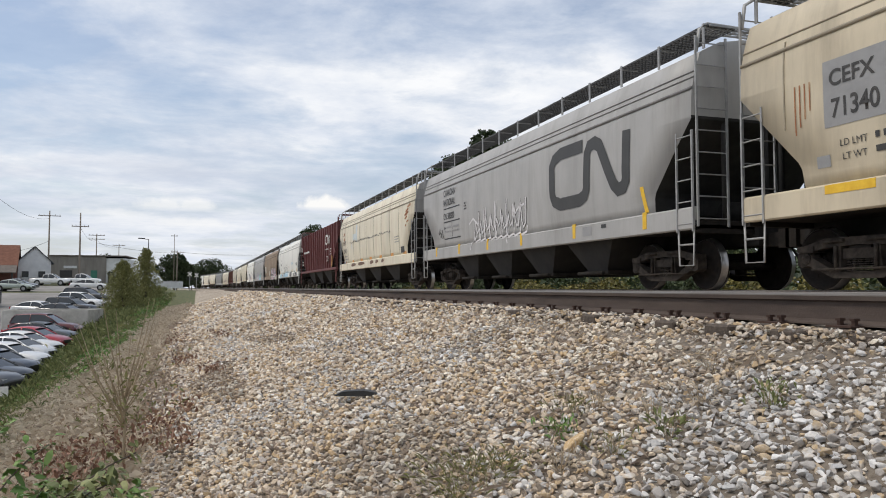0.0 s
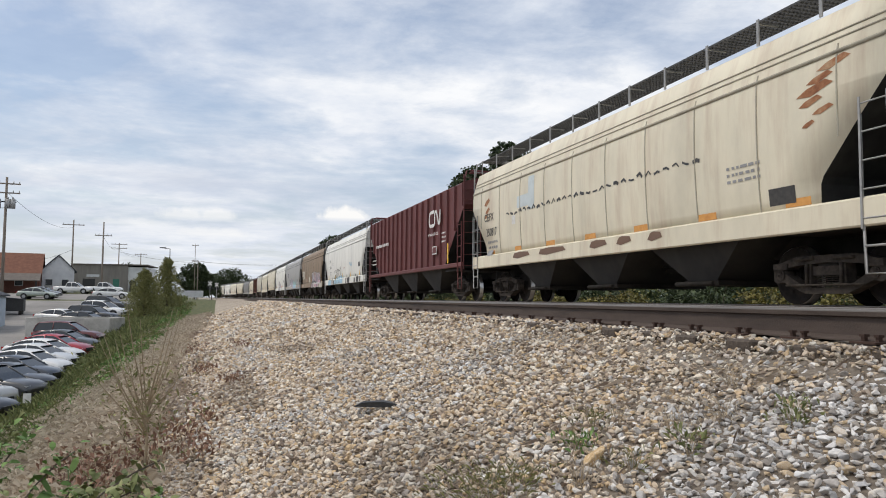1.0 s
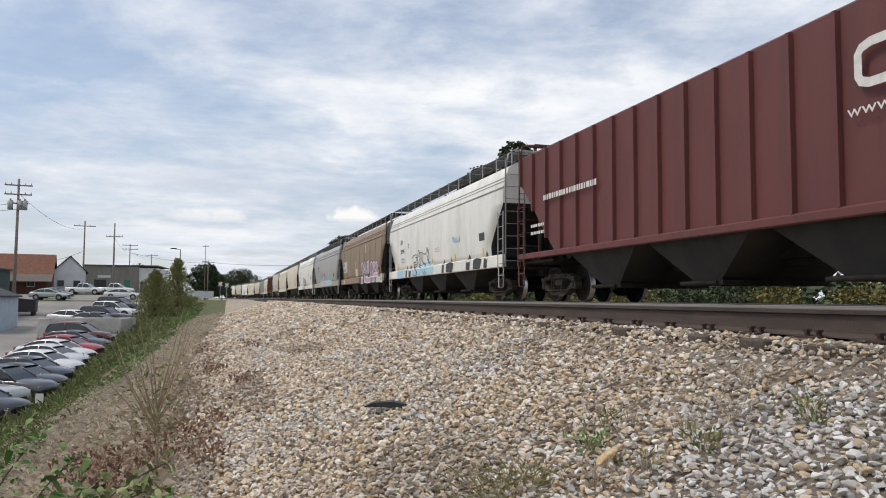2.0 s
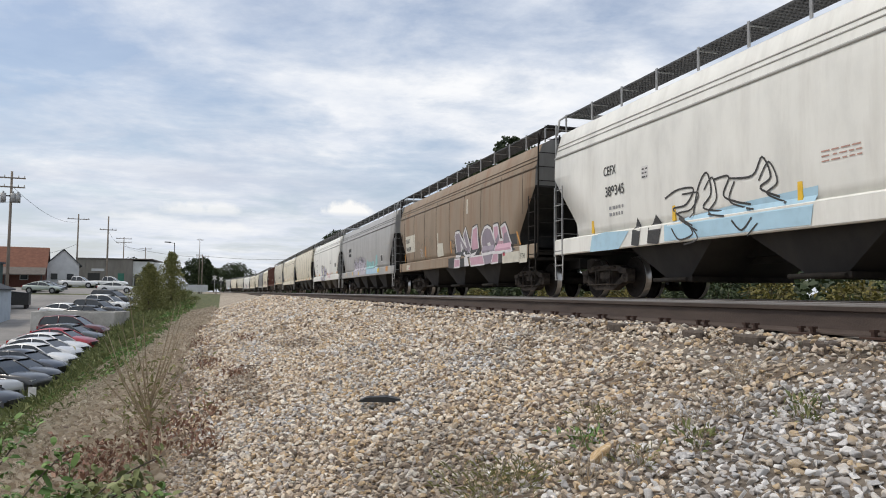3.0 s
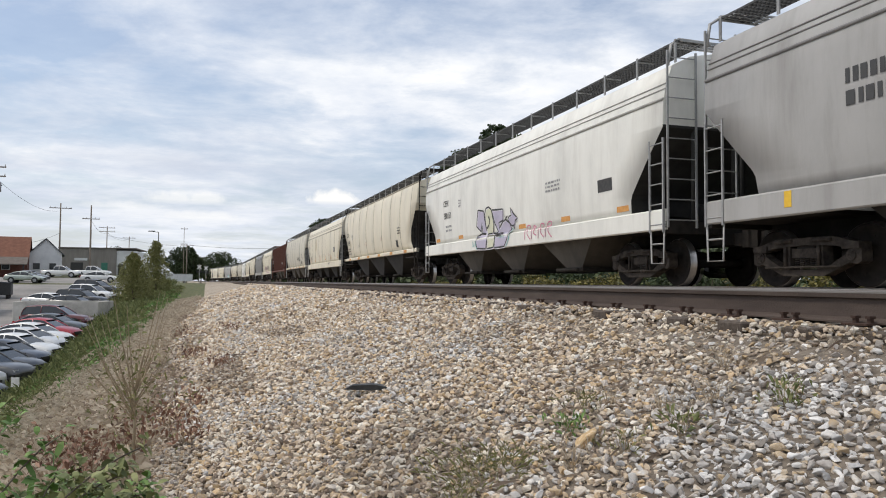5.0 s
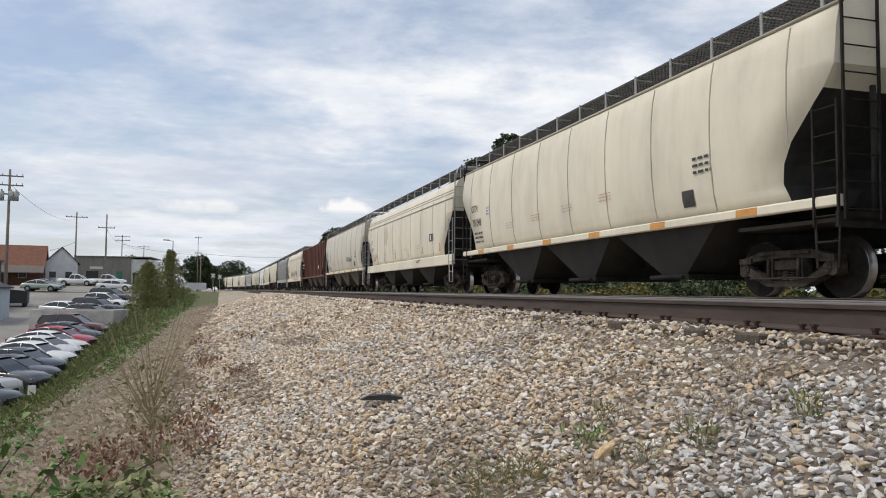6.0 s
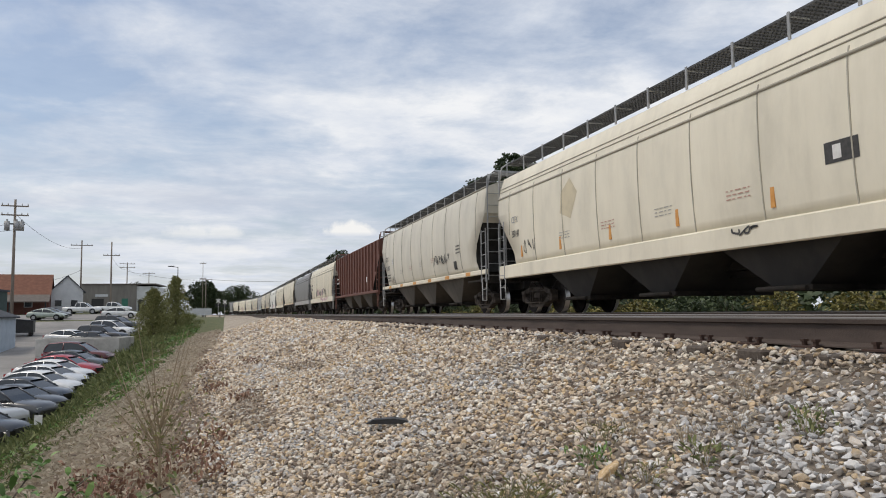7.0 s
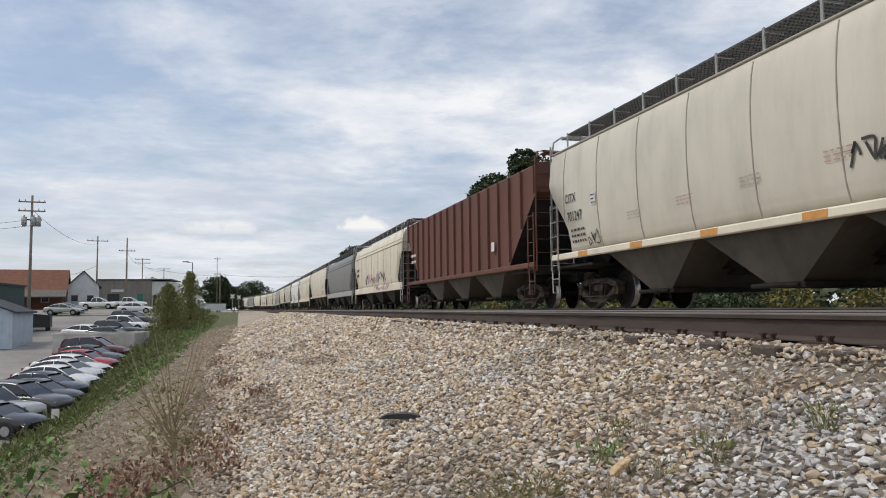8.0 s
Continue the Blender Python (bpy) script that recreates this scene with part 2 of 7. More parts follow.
def ground_z(x, y):
    off, s = untrack(x, y)
    far_lot = lot_z(s)
    lz = min(far_lot, -0.35)
    mid = max(-1.46, 0.3 * lz - 0.48) if s > 40 else -1.46
    z = lerp(off, (-14, far_lot), (-8.2, lz), (-6.4, lz + 0.27 * (mid - lz)), (-0.7, mid), (2.92, -0.32), (3.12, -0.205), (11.2, -0.212), (13.5, -0.8), (17, -0.7), (60, -0.4), (400, 0.2))
    far = min(1.0, max(0.0, (s - 300) / 300))
    return z * (1 - far) - 0.24 * far


def swept(name, profile, off, ss, material, parent=None):
    """A profile of (x, z) swept along the tracks at an offset."""
    verts, faces, k = [], [], len(profile)
    for s in ss:
        for px, pz in profile:
            verts.append(tuple(track(s, off + px, pz)[0]))
    for i in range(len(ss) - 1):
        for j in range(k):
            faces.append((i * k + j, i * k + (j + 1) % k, (i + 1) * k + (j + 1) % k, (i + 1) * k + j))
    faces += [tuple(range(k))[::-1], tuple(range((len(ss) - 1) * k, len(ss) * k))]
    me = bpy.data.meshes.new(name)
    me.from_pydata(verts, [], faces)
    for m in material:
        me.materials.append(m)
    return me


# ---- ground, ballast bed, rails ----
# stone bed darkened by its colour, for the shade between loose stones
M_GAP_SHADE = mat("stone_gap_shade", [(0.1, 0.08, 0.062), (0.17, 0.14, 0.108), (0.25, 0.21, 0.165)], 0.97, 0, 30, bump=0.6, bump_scale=70)
M_BALLAST = mat("pale_crushed_stone", [(0.2, 0.16, 0.12), (0.38, 0.32, 0.25), (0.5, 0.44, 0.36)], 0.95, 0, 14, bump=1.0, bump_scale=22,
                dirt=(0.13, 0.1, 0.075), dirt_amount=0.7, dirt_scale=0.35)
M_DIRT = mat("dry_earth", [(0.26, 0.21, 0.16), (0.36, 0.3, 0.235), (0.45, 0.385, 0.31)], 0.95, 0, 3, bump=0.5, bump_scale=55,
             dirt=(0.2, 0.155, 0.11), dirt_amount=0.6, dirt_scale=1.6)
M_TURF = mat("rough_turf", [(0.045, 0.06, 0.02), (0.09, 0.1, 0.035), (0.16, 0.14, 0.07)], 0.95, 0, 2.5, bump=0.8, bump_scale=25)
M_FIELD = mat("distant_ground", [(0.12, 0.12, 0.07), (0.2, 0.18, 0.13)], 0.95, 0, 0.05)
M_ASPHALT = mat("worn_pale_asphalt", [(0.21, 0.2, 0.185), (0.26, 0.245, 0.23), (0.31, 0.295, 0.275)], 0.9, 0, 0.35, bump=0.3, bump_scale=40,
                dirt=(0.12, 0.115, 0.11), dirt_amount=0.6, dirt_scale=0.25)


def build_ground():
    xs = [-2500, -900, -400, -200, -120, -80, -60, -45, -30, -20, -14, -10, -8.2, -7.2, -6.4] + [-5.8 + 0.4 * i for i in range(23)] + \
         [3.5, 4.4, 5.3, 6, 7, 8, 9.6, 10.4, 11.2, 12, 12.8, 13.5, 15, 17, 20, 26, 36, 60, 100, 180, 400, 1200, 2500]
    ys = [-600, -200, -80, -40, -20, -10] + [-6 + 0.8 * i for i in range(40)] + [27 + 2.5 * i for i in range(40)] + \
         [130, 140, 150, 165, 180, 200, 220, 250, 300, 350, 420, 500, 650, 900, 1500, 3000, 4500]
    bm = bmesh.new()
    grid = []
    for y in ys:
        row = []
        for x in xs:
            z = ground_z(x, y)
            if -6.4 < x < -0.3 and -8 < y < 120:
                z += 0.07 * noise.noise((x * 0.7, y * 0.5, 0))
            row.append(bm.verts.new((x, y, z)))
        grid.append(row)
    for i in range(len(ys) - 1):
        for j in range(len(xs) - 1):
            f = bm.faces.new((grid[i][j], grid[i][j + 1], grid[i + 1][j + 1], grid[i + 1][j]))
            c = f.calc_center_median()
            off, s = untrack(c.x, c.y)
            edge = -0.25 + 0.35 * noise.noise((0, c.y * 0.25, 3)) + lerp(c.y, (6, 0), (12, -0.4), (22, -0.5), (60, 0.0))
            f.smooth = True
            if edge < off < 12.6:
                # painted gap shade only where the loose stones lie
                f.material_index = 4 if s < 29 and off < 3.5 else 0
            elif -2.4 < off <= edge and s < 66:
                f.material_index = 1
            elif -60 < off < 60 and s < 400:
                f.material_index = 2
            else:
                f.material_index = 3
    tagged(new("ground", done(bm, "ground", M_BALLAST, M_DIRT, M_TURF, M_FIELD, M_GAP_SHADE)), "pale ballast bank falling to dry earth and weedy turf", "ground", kind="structure")


build_ground()

SS = [-40 + 15 * i for i in range(16)] + [190 + 6 * i for i in range(75)]
RAIL_WEB = [(-0.076, -0.186), (0.076, -0.186), (0.076, -0.176), (0.012, -0.155), (0.009, -0.05), (0.034, -0.04), (0.037, -0.012),
            (-0.037, -0.012), (-0.034, -0.04), (-0.009, -0.05), (-0.012, -0.155), (-0.076, -0.176)]
RAIL_HEAD = [(-0.0372, -0.014), (-0.0365, -0.006), (-0.028, 0.0), (0.028, 0.0), (0.0365, -0.006), (0.0372, -0.014)]


def build_track(label, centre):
    tr = thing("railway_track", label, "railway track", "tracks", "structure")
    for side in (-1, 1):
        r = part("rail", swept("rail", RAIL_WEB, centre + side * GAUGE, SS, [M_RAIL]), M_RAIL, tr, "rusty brown steel rail")
        part("railhead", swept("railhead", RAIL_HEAD, centre + side * GAUGE, SS, [M_RAILTOP]), M_RAILTOP, r, "dull worn running surface")
    bm = bmesh.new()
    box(bm, -1.3, 1.3, -0.115, 0.115, -0.34, -0.19)
    bmesh.ops.bevel(bm, geom=bm.edges[:], offset=0.012, segments=1, affect="EDGES")
    tie = done(bm, "tie", M_TIE)
    bm = bmesh.new()
    box(bm, -0.17, 0.17, -0.09, 0.09, -0.193, -0.181)
    for px in (-0.1, 0.1):
        for py in (-0.05, 0.05):
            box(bm, px - 0.012, px + 0.012, py - 0.012, py + 0.012, -0.185, -0.145)
            box(bm, px - 0.02, px + 0.02, py - 0.017, py + 0.017, -0.155, -0.14)
    plate = done(bm, "tie_plate", M_SPIKE)
    s = -6.0
    rnd = random.Random(4)
    while s < 95:
        p, a = track(s, centre)
        t = part("tie", tie, M_TIE, tr)
        t.matrix_world = pose(p.x + rnd.uniform(-0.04, 0.04), p.y, rnd.uniform(-0.012, 0.004), 0, 0, math.degrees(a) + rnd.uniform(-1.2, 1.2))
        if s < 45:
            for side in (-1, 1):
                q = part("tie_plate", plate, M_SPIKE, tr)
                q.matrix_world = pose(centre + side * GAUGE, s, 0, 0, 0, rnd.uniform(-2, 2))
        s += 0.53 + rnd.uniform(-0.03, 0.03)
    return tr


build_track("empty track with rusty rails on wooden ties", NEAR_TRACK)
build_track("track with dark rails carrying the freight train", TRAIN_TRACK)


# ---- the covered hopper cars ----
SPEED = 20.8
R_WHEEL = 0.457


def truck_meshes():
    out = {}
    bm = bmesh.new()
    prism(bm, [(-1.05, 0.62), (-0.2, 0.72), (0.2, 0.72), (1.05, 0.62), (1.05, 0.5), (0.2, 0.36), (-0.2, 0.36), (-1.05, 0.5)], -0.18, 0.18, "y")
    rod(bm, (0, 0, 0.7), (0, 0, 0.86), 0.2, 12)
    box(bm, -0.9, 0.9, -0.62, -0.52, 0.4, 0.52)
    box(bm, -0.9, 0.9, 0.52, 0.62, 0.4, 0.52)
    out["bolster"] = done(bm, "bolster", M_STEEL)
    # side frame: a cast truss with two windows round the spring nest
    bm = bmesh.new()
    def bar(p):
        prism(bm, p, -0.1, 0.09, "x")
    for m in (-1, 1):
        bar([(m * 0.0, 0.74), (m * 0.55, 0.74), (m * 1.04, 0.62), (m * 1.06, 0.50), (m * 0.6, 0.60), (m * 0.0, 0.63)][::m])
        bar([(m * 0.86, 0.56), (m * 1.06, 0.52), (m * 1.06, 0.37), (m * 0.98, 0.33), (m * 0.84, 0.36)][::m])
        bar([(m * 0.84, 0.5), (m * 0.92, 0.38), (m * 0.40, 0.17), (m * 0.28, 0.17), (m * 0.3, 0.27), (m * 0.42, 0.28)][::m])
        bar([(m * 0.27, 0.65), (m * 0.37, 0.65), (m * 0.40, 0.28), (m * 0.27, 0.25)][::m])
    bar([(-0.42, 0.17), (0.42, 0.17), (0.3, 0.26), (-0.3, 0.26)])
    for m in (-1, 1):
        box(bm, -0.13, 0.1, m * 0.89 - 0.15, m * 0.89 + 0.15, 0.545, 0.64)
        rod(bm, (-0.12, m * 0.55, 0.69), (-0.12, m * 0.2, 0.7), 0.03, 6)
        rod(bm, (-0.13, m * 0.33, 0.3), (-0.13, m * 0.33, 0.62), 0.028, 6)
    rod(bm, (-0.14, -0.75, 0.3), (-0.14, 0.75, 0.3), 0.018, 6)
    out["side_frame"] = done(bm, "side_frame", M_TRUCK)
    bm = bmesh.new()
    for k in range(5):
        for i in range(6):
            rod(bm, (0, -0.2 + 0.1 * k, 0.265 + 0.03 * i), (0, -0.2 + 0.1 * k, 0.281 + 0.03 * i), 0.05, 8)
    box(bm, -0.07, 0.07, -0.26, 0.26, 0.44, 0.58)
    out["spring_nest"] = done(bm, "spring_nest", M_TRUCK)
    bm = bmesh.new()
    rod(bm, (-0.09, 0, 0), (0.09, 0, 0), 0.105, 12)
    rod(bm, (-0.12, 0, 0), (-0.09, 0, 0), 0.08, 12)
    for i in range(3):
        a = 2.1 * i
        rod(bm, (-0.135, 0.045 * math.cos(a), 0.045 * math.sin(a)), (-0.12, 0.045 * math.cos(a), 0.045 * math.sin(a)), 0.014, 6)
    out["bearing_cap"] = done(bm, "bearing_cap", M_TRUCK)
    # wheelset: dished wheels with flange, tread and hub on one axle
    bm = bmesh.new()
    ring = [(0.085, 0.10), (0.085, 0.15), (0.03, 0.17), (0.02, 0.36), (0.06, 0.385), (0.06, 0.452), (0.055, 0.457), (-0.05, 0.46), (-0.06, 0.487), (-0.075, 0.485),
            (-0.078, 0.4), (-0.035, 0.37), (-0.02, 0.17), (-0.07, 0.15), (-0.07, 0.1)]
    nseg = 28
    for side in (-1, 1):
        loops = []
        for px, pr in ring:
            loops.append([bm.verts.new((side * (GAUGE + px), pr * math.cos(2 * math.pi * i / nseg), pr * math.sin(2 * math.pi * i / nseg))) for i in range(nseg)])
        for q in range(len(ring) - 1):
            for i in range(nseg):
                f = bm.faces.new((loops[q][i], loops[q][(i + 1) % nseg], loops[q + 1][(i + 1) % nseg], loops[q + 1][i]))
                f.material_index = 1 if q in (5, 6, 7) else 0
                f.smooth = True
        # cast marks on the plate
        for i in range(4):
            a = 0.5 + i * math.pi / 2
            rod(bm, (side * (GAUGE + 0.02), 0.27 * math.cos(a), 0.27 * math.sin(a)), (side * (GAUGE + 0.036), 0.27 * math.cos(a), 0.27 * math.sin(a)), 0.025, 6)
    rod(bm, (-1.02, 0, 0), (1.02, 0, 0), 0.09, 12)
    out["wheelset"] = done(bm, "wheelset", M_WHEEL, M_TREAD)
    return out


TRUCK = truck_meshes()
HALF = {
    "panel": [(1.53, 1.40), (1.57, 1.8), (1.60, 2.4), (1.605, 3.0), (1.598, 3.3), (1.585, 3.46), (1.50, 3.82), (1.40, 4.12), (1.0, 4.33), (0.5, 4.42), (0, 4.45)],
    "round": [(1.46, 1.40), (1.55, 1.75), (1.61, 2.3), (1.63, 2.8), (1.62, 3.35), (1.575, 3.8), (1.52, 4.06), (1.47, 4.14), (1.0, 4.32), (0.5, 4.42), (0, 4.45)],
    "ribbed": [(1.50, 1.30), (1.50, 1.8), (1.50, 2.5), (1.50, 3.2), (1.50, 3.75), (1.50, 4.0), (1.50, 4.12), (1.42, 4.18), (1.0, 4.27), (0.5, 4.33), (0, 4.35)],
}


def skin_x(style, z):
    pts = [(b, a) for a, b in HALF[style]]
    return lerp(z, *pts[:8])


def end_in(style, z):
    """How far the side sheet stops short of the body's end at a height."""
    if style == "round":
        return lerp(z, (1.4, 1.0), (1.7, 1.1), (2.0, 1.04), (2.3, 0.85), (2.6, 0.55), (2.95, 0.2), (3.25, 0.0))
    if style == "ribbed":
        return lerp(z, (1.3, 2.3), (3.35, 0.0))
    return lerp(z, (1.4, 1.2), (1.75, 1.16), (2.95, 0.0))


def body_mesh(style, h, mats):
    bm = bmesh.new()
    half = HALF[style]
    # extra rows keep the cut at the ends crisp
    zs = sorted({z for _, z in half[:8]} | ({1.6, 1.7, 2.0, 2.15, 2.3, 2.6, 2.95, 3.1, 3.25} if style != "ribbed" else {3.35}))
    rows = [(skin_x(style, z), z) for z in zs] + half[8:]
    ring = [(-x, z) for x, z in rows] + [(x, z) for x, z in reversed(rows[:-1])]
    cols = [-1 + 2 * i / 14 for i in range(15)]
    grid = []
    for x, z in ring:
        e = h - (end_in(style, z) if z < 3.5 else 0.0)
        grid.append([bm.verts.new((x, c * e, z)) for c in cols])
    k = len(ring)
    for i in range(k - 1):
        for j in range(14):
            f = bm.faces.new((grid[i][j], grid[i][j + 1], grid[i + 1][j + 1], grid[i + 1][j]))
            f.smooth = style != "ribbed"
    for j in (0, 14):
        for i in range(k // 2):
            a, b, c, d = grid[i][j], grid[i + 1][j], grid[k - 2 - i][j], grid[k - 1 - i][j]
            f = bm.faces.new((a, b, c, d) if len({a, b, c, d}) == 4 else (a, b, d))
            # near black below 3 m, the end colour above
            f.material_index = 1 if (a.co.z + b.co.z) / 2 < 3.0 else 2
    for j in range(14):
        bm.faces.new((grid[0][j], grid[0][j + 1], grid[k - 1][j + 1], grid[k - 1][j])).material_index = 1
    me = done(bm, "body", *mats)
    return me


def ladder(bm, axis, p, width, z0, z1, step=0.38, r=0.012):
    """Two stiles and rungs; axis x: the rungs run along x, axis y: along y. p: the lower inner corner."""
    x, y = p
    dx, dy = (width, 0) if axis == "x" else (0, width)
    for q in (0, 1):
        X, Y = x + q * dx, y + q * dy
        box(bm, X - 0.017, X + 0.017, Y - 0.017, Y + 0.017, z0, z1)
    z = z0 + 0.14
    while z < z1 - 0.05:
        rod(bm, (x, y, z), (x + dx, y + dy, z), r, 5)
        z += step


def hopper_car(label, style, pitch, body_mat, end_mat, sill_mat, trim_mat, bays=3, tapes=(), tape_mat=None, ribs=0, seams=0, bands=0, rail_posts=M_GALV, bay_mat=None):
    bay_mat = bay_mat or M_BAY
    h = pitch / 2 - 0.62
    car = thing("hopper_car", label, "hopper car", "freight train")
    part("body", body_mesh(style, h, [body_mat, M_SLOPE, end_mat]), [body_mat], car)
    # side sills along the bottom of the body
    for sx in (-1, 1):
        bm = bmesh.new()
        lo, hi = {"panel": (1.04, 1.43), "round": (1.27, 1.43), "ribbed": (1.18, 1.34)}[style]
        prism(bm, [(1.50, hi), (1.56, hi), (1.60, hi - 0.03), (1.60, lo + 0.02), (1.58, lo), (1.50, lo)] if sx > 0 else
              [(-1.50, lo), (-1.58, lo), (-1.60, lo + 0.02), (-1.60, hi - 0.03), (-1.56, hi), (-1.50, hi)], -h, h, "y")
        part("side_sill", bm, sill_mat, car)
    # centre sill, end platforms, couplers
    bm = bmesh.new()
    box(bm, -0.33, 0.33, -h - 0.1, h + 0.1, 0.78, 1.12)
    # added tall dark plate that blacks out the gaps between the bays
    box(bm, -0.12, 0.12, -h + 2.4, h - 2.4, 0.66, 1.36)
    part("centre_sill", bm, M_BLACK, car)
    for sy in (-1, 1):
        bm = bmesh.new()
        y0, y1 = sorted((sy * (h - 2.2), sy * h))
        box(bm, -1.5, 1.5, y0, y1, 1.06, 1.12)
        box(bm, -1.56, 1.56, min(sy * h, sy * (h - 0.1)), max(sy * h, sy * (h - 0.1)), 0.98, 1.2)
        part("end_platform", bm, M_STEEL, car)
        bm = bmesh.new()
        prism(bm, [(-0.12, 0.76), (0.12, 0.76), (0.12, 1.0), (-0.12, 1.0)], sy * h, sy * (h + 0.44), "y")
        box(bm, -0.2, 0.16, min(sy * (h + 0.42), sy * (h + 0.66)), max(sy * (h + 0.42), sy * (h + 0.66)), 0.72, 1.04)
        part("coupler", bm, M_STEEL, car)
        bm = bmesh.new()
        pipe(bm, [(0.4, sy * h, 0.85), (0.38, sy * (h + 0.3), 0.5), (0.2, sy * (h + 0.6), 0.42)], 0.028)
        part("brake_hose", bm, M_BLACK, car)
        # slope-sheet stiffeners and corner posts under the overhang
        bm = bmesh.new()
        for px in (-0.9, 0.0, 0.9):
            rod(bm, (px, sy * (h - 0.06), 1.12), (px, sy * (h - 0.06), 3.0), 0.045, 6)
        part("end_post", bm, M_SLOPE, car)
        bm = bmesh.new()
        rod(bm, (-0.35, sy * (h - 0.75), 1.42), (0.5, sy * (h - 0.75), 1.42), 0.21, 12)
        rod(bm, (0.75, sy * (h - 0.5), 1.2), (0.75, sy * (h - 0.5), 1.7), 0.12, 10)
        part("brake_cylinder", bm, M_BLACK, car)
        # ladders: on the end and on each side
        for sx in (-1, 1):
            bm = bmesh.new()
            ladder(bm, "x", (sx * 1.54 - (0.62 if sx > 0 else 0), sy * (h + 0.06)), 0.62, 1.08, 4.38)
            part("end_ladder", bm, trim_mat, car)
        for sx in (-1, 1):
            bm = bmesh.new()
            ladder(bm, "y", (sx * 1.60, sy * (h - 0.22) - 0.22), 0.44, 1.0, 2.75)
            part("side_ladder", bm, trim_mat, car)
            bm = bmesh.new()
            yy = sy * (h - 0.22)
            pipe(bm, [(sx * 1.58, yy - 0.22, 1.15), (sx * 1.58, yy - 0.2, 0.42), (sx * 1.58, yy + 0.2, 0.42), (sx * 1.58, yy + 0.22, 1.15)], 0.02)
            rod(bm, (sx * 1.58, yy - 0.2, 0.78), (sx * 1.58, yy + 0.2, 0.78), 0.018)
            part("stirrup_step", bm, trim_mat, car)
    # roof walkway on posts, with end returns
    zt = (4.62 if style != "ribbed" else 4.52)
    wl_ = h - (0.0 if style != "round" else 0.5)
    if style != "ribbed":
        for sx in (-1, 1):
            bm = bmesh.new()
            x0, x1 = sorted((sx * 0.66, sx * 1.28))
            for i in range(9):
                xx = x0 + (x1 - x0) * i / 8
                box(bm, xx - 0.007, xx + 0.007, -wl_, wl_, zt - 0.035, zt)
            nb = int(2 * wl_ / 0.12)
            for i in range(nb + 1):
                yy = -wl_ + 2 * wl_ * i / nb
                box(bm, x0, x1, yy - 0.014, yy + 0.014, zt - 0.03, zt - 0.005)
            part("roof_walkway", bm, M_GRATE, car)
            npost = 12
            pm = None
            for i in range(npost + 1):
                yy = -wl_ + 0.03 + (2 * wl_ - 0.06) * i / npost
                if pm is None:
                    bm = bmesh.new()
                    zb = 4.2
                    box(bm, sx * 1.3 - 0.012, sx * 1.3 + 0.012, -0.028, 0.028, zb, zt + 0.02)
                    box(bm, min(sx * 0.9, sx * 1.3), max(sx * 0.9, sx * 1.3), -0.012, 0.012, zt - 0.06, zt - 0.036)
                    pm = done(bm, "walkway_bracket", rail_posts)
                q = part("walkway_bracket", pm, rail_posts, car)
                q.location = (0, yy, 0)
    else:
        bm = bmesh.new()
        box(bm, -0.4, 0.4, -h + 0.2, h - 0.2, zt - 0.06, zt - 0.02)
        part("roof_walkway", bm, M_GRATE, car)
    for sy in (-1, 1):
        bm = bmesh.new()
        pipe(bm, [(-1.52, sy * (h + 0.05), 4.1), (-1.45, sy * (h + 0.05), 4.5), (-1.24, sy * (h - 0.02), zt + 0.02), (1.24, sy * (h - 0.02), zt + 0.02),
                  (1.45, sy * (h + 0.05), 4.5), (1.52, sy * (h + 0.05), 4.1)], 0.03)
        ye = sorted((sy * (h - 0.35), sy * (h + 0.04)))
        for i in range(12):
            xx = -1.2 + 2.4 * i / 11
            box(bm, xx - 0.015, xx + 0.015, ye[0], ye[1], zt - 0.03, zt)
        for i in range(4):
            yy = ye[0] + (ye[1] - ye[0]) * i / 3
            box(bm, -1.22, 1.22, yy - 0.02, yy + 0.02, zt - 0.035, zt - 0.005)
        part("end_walkway", bm, trim_mat, car)
    # loading hatch trough
    bm = bmesh.new()
    prism(bm, [(-0.4, 4.3), (0.4, 4.3), (0.36, 4.56), (-0.36, 4.56)], -h + 0.8, h - 0.8, "y")
    part("hatch_trough", bm, M_GRATE, car)
    # hopper bays: inverted pyramids with discharge gates
    zone = 2 * (h - 2.75)
    bl = zone / bays
    bm = bmesh.new()
    for sgn in (1,):
        a, b = bl / 2 - 0.04, 0.42
        top = [bm.verts.new(p) for p in ((-1.45, -a, 1.34), (1.45, -a, 1.34), (1.45, a, 1.34), (-1.45, a, 1.34))]
        low = [bm.verts.new(p) for p in ((-1.12, -b, 0.42), (1.12, -b, 0.42), (1.12, b, 0.42), (-1.12, b, 0.42))]
        for i in range(4):
            bm.faces.new((top[i], top[(i + 1) % 4], low[(i + 1) % 4], low[i]))
        bm.faces.new(low[::-1])
        bm.faces.new(top)
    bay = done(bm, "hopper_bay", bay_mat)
    bm = bmesh.new()
    box(bm, -1.15, 1.15, -0.5, 0.5, 0.33, 0.42)
    rod(bm, (-1.3, -0.55, 0.36), (-1.3, 0.55, 0.36), 0.04, 8)
    rod(bm, (-1.3, -0.3, 0.36), (-1.1, -0.3, 0.36), 0.035, 6)
    rod(bm, (-1.3, 0.3, 0.36), (-1.1, 0.3, 0.36), 0.035, 6)
    gate = done(bm, "discharge_gate", M_STEEL)
    for i in range(bays):
        yy = -zone / 2 + bl * (i + 0.5)
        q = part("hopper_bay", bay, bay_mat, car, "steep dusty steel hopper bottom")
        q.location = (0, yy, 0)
        g = part("discharge_gate", gate, M_STEEL, car)
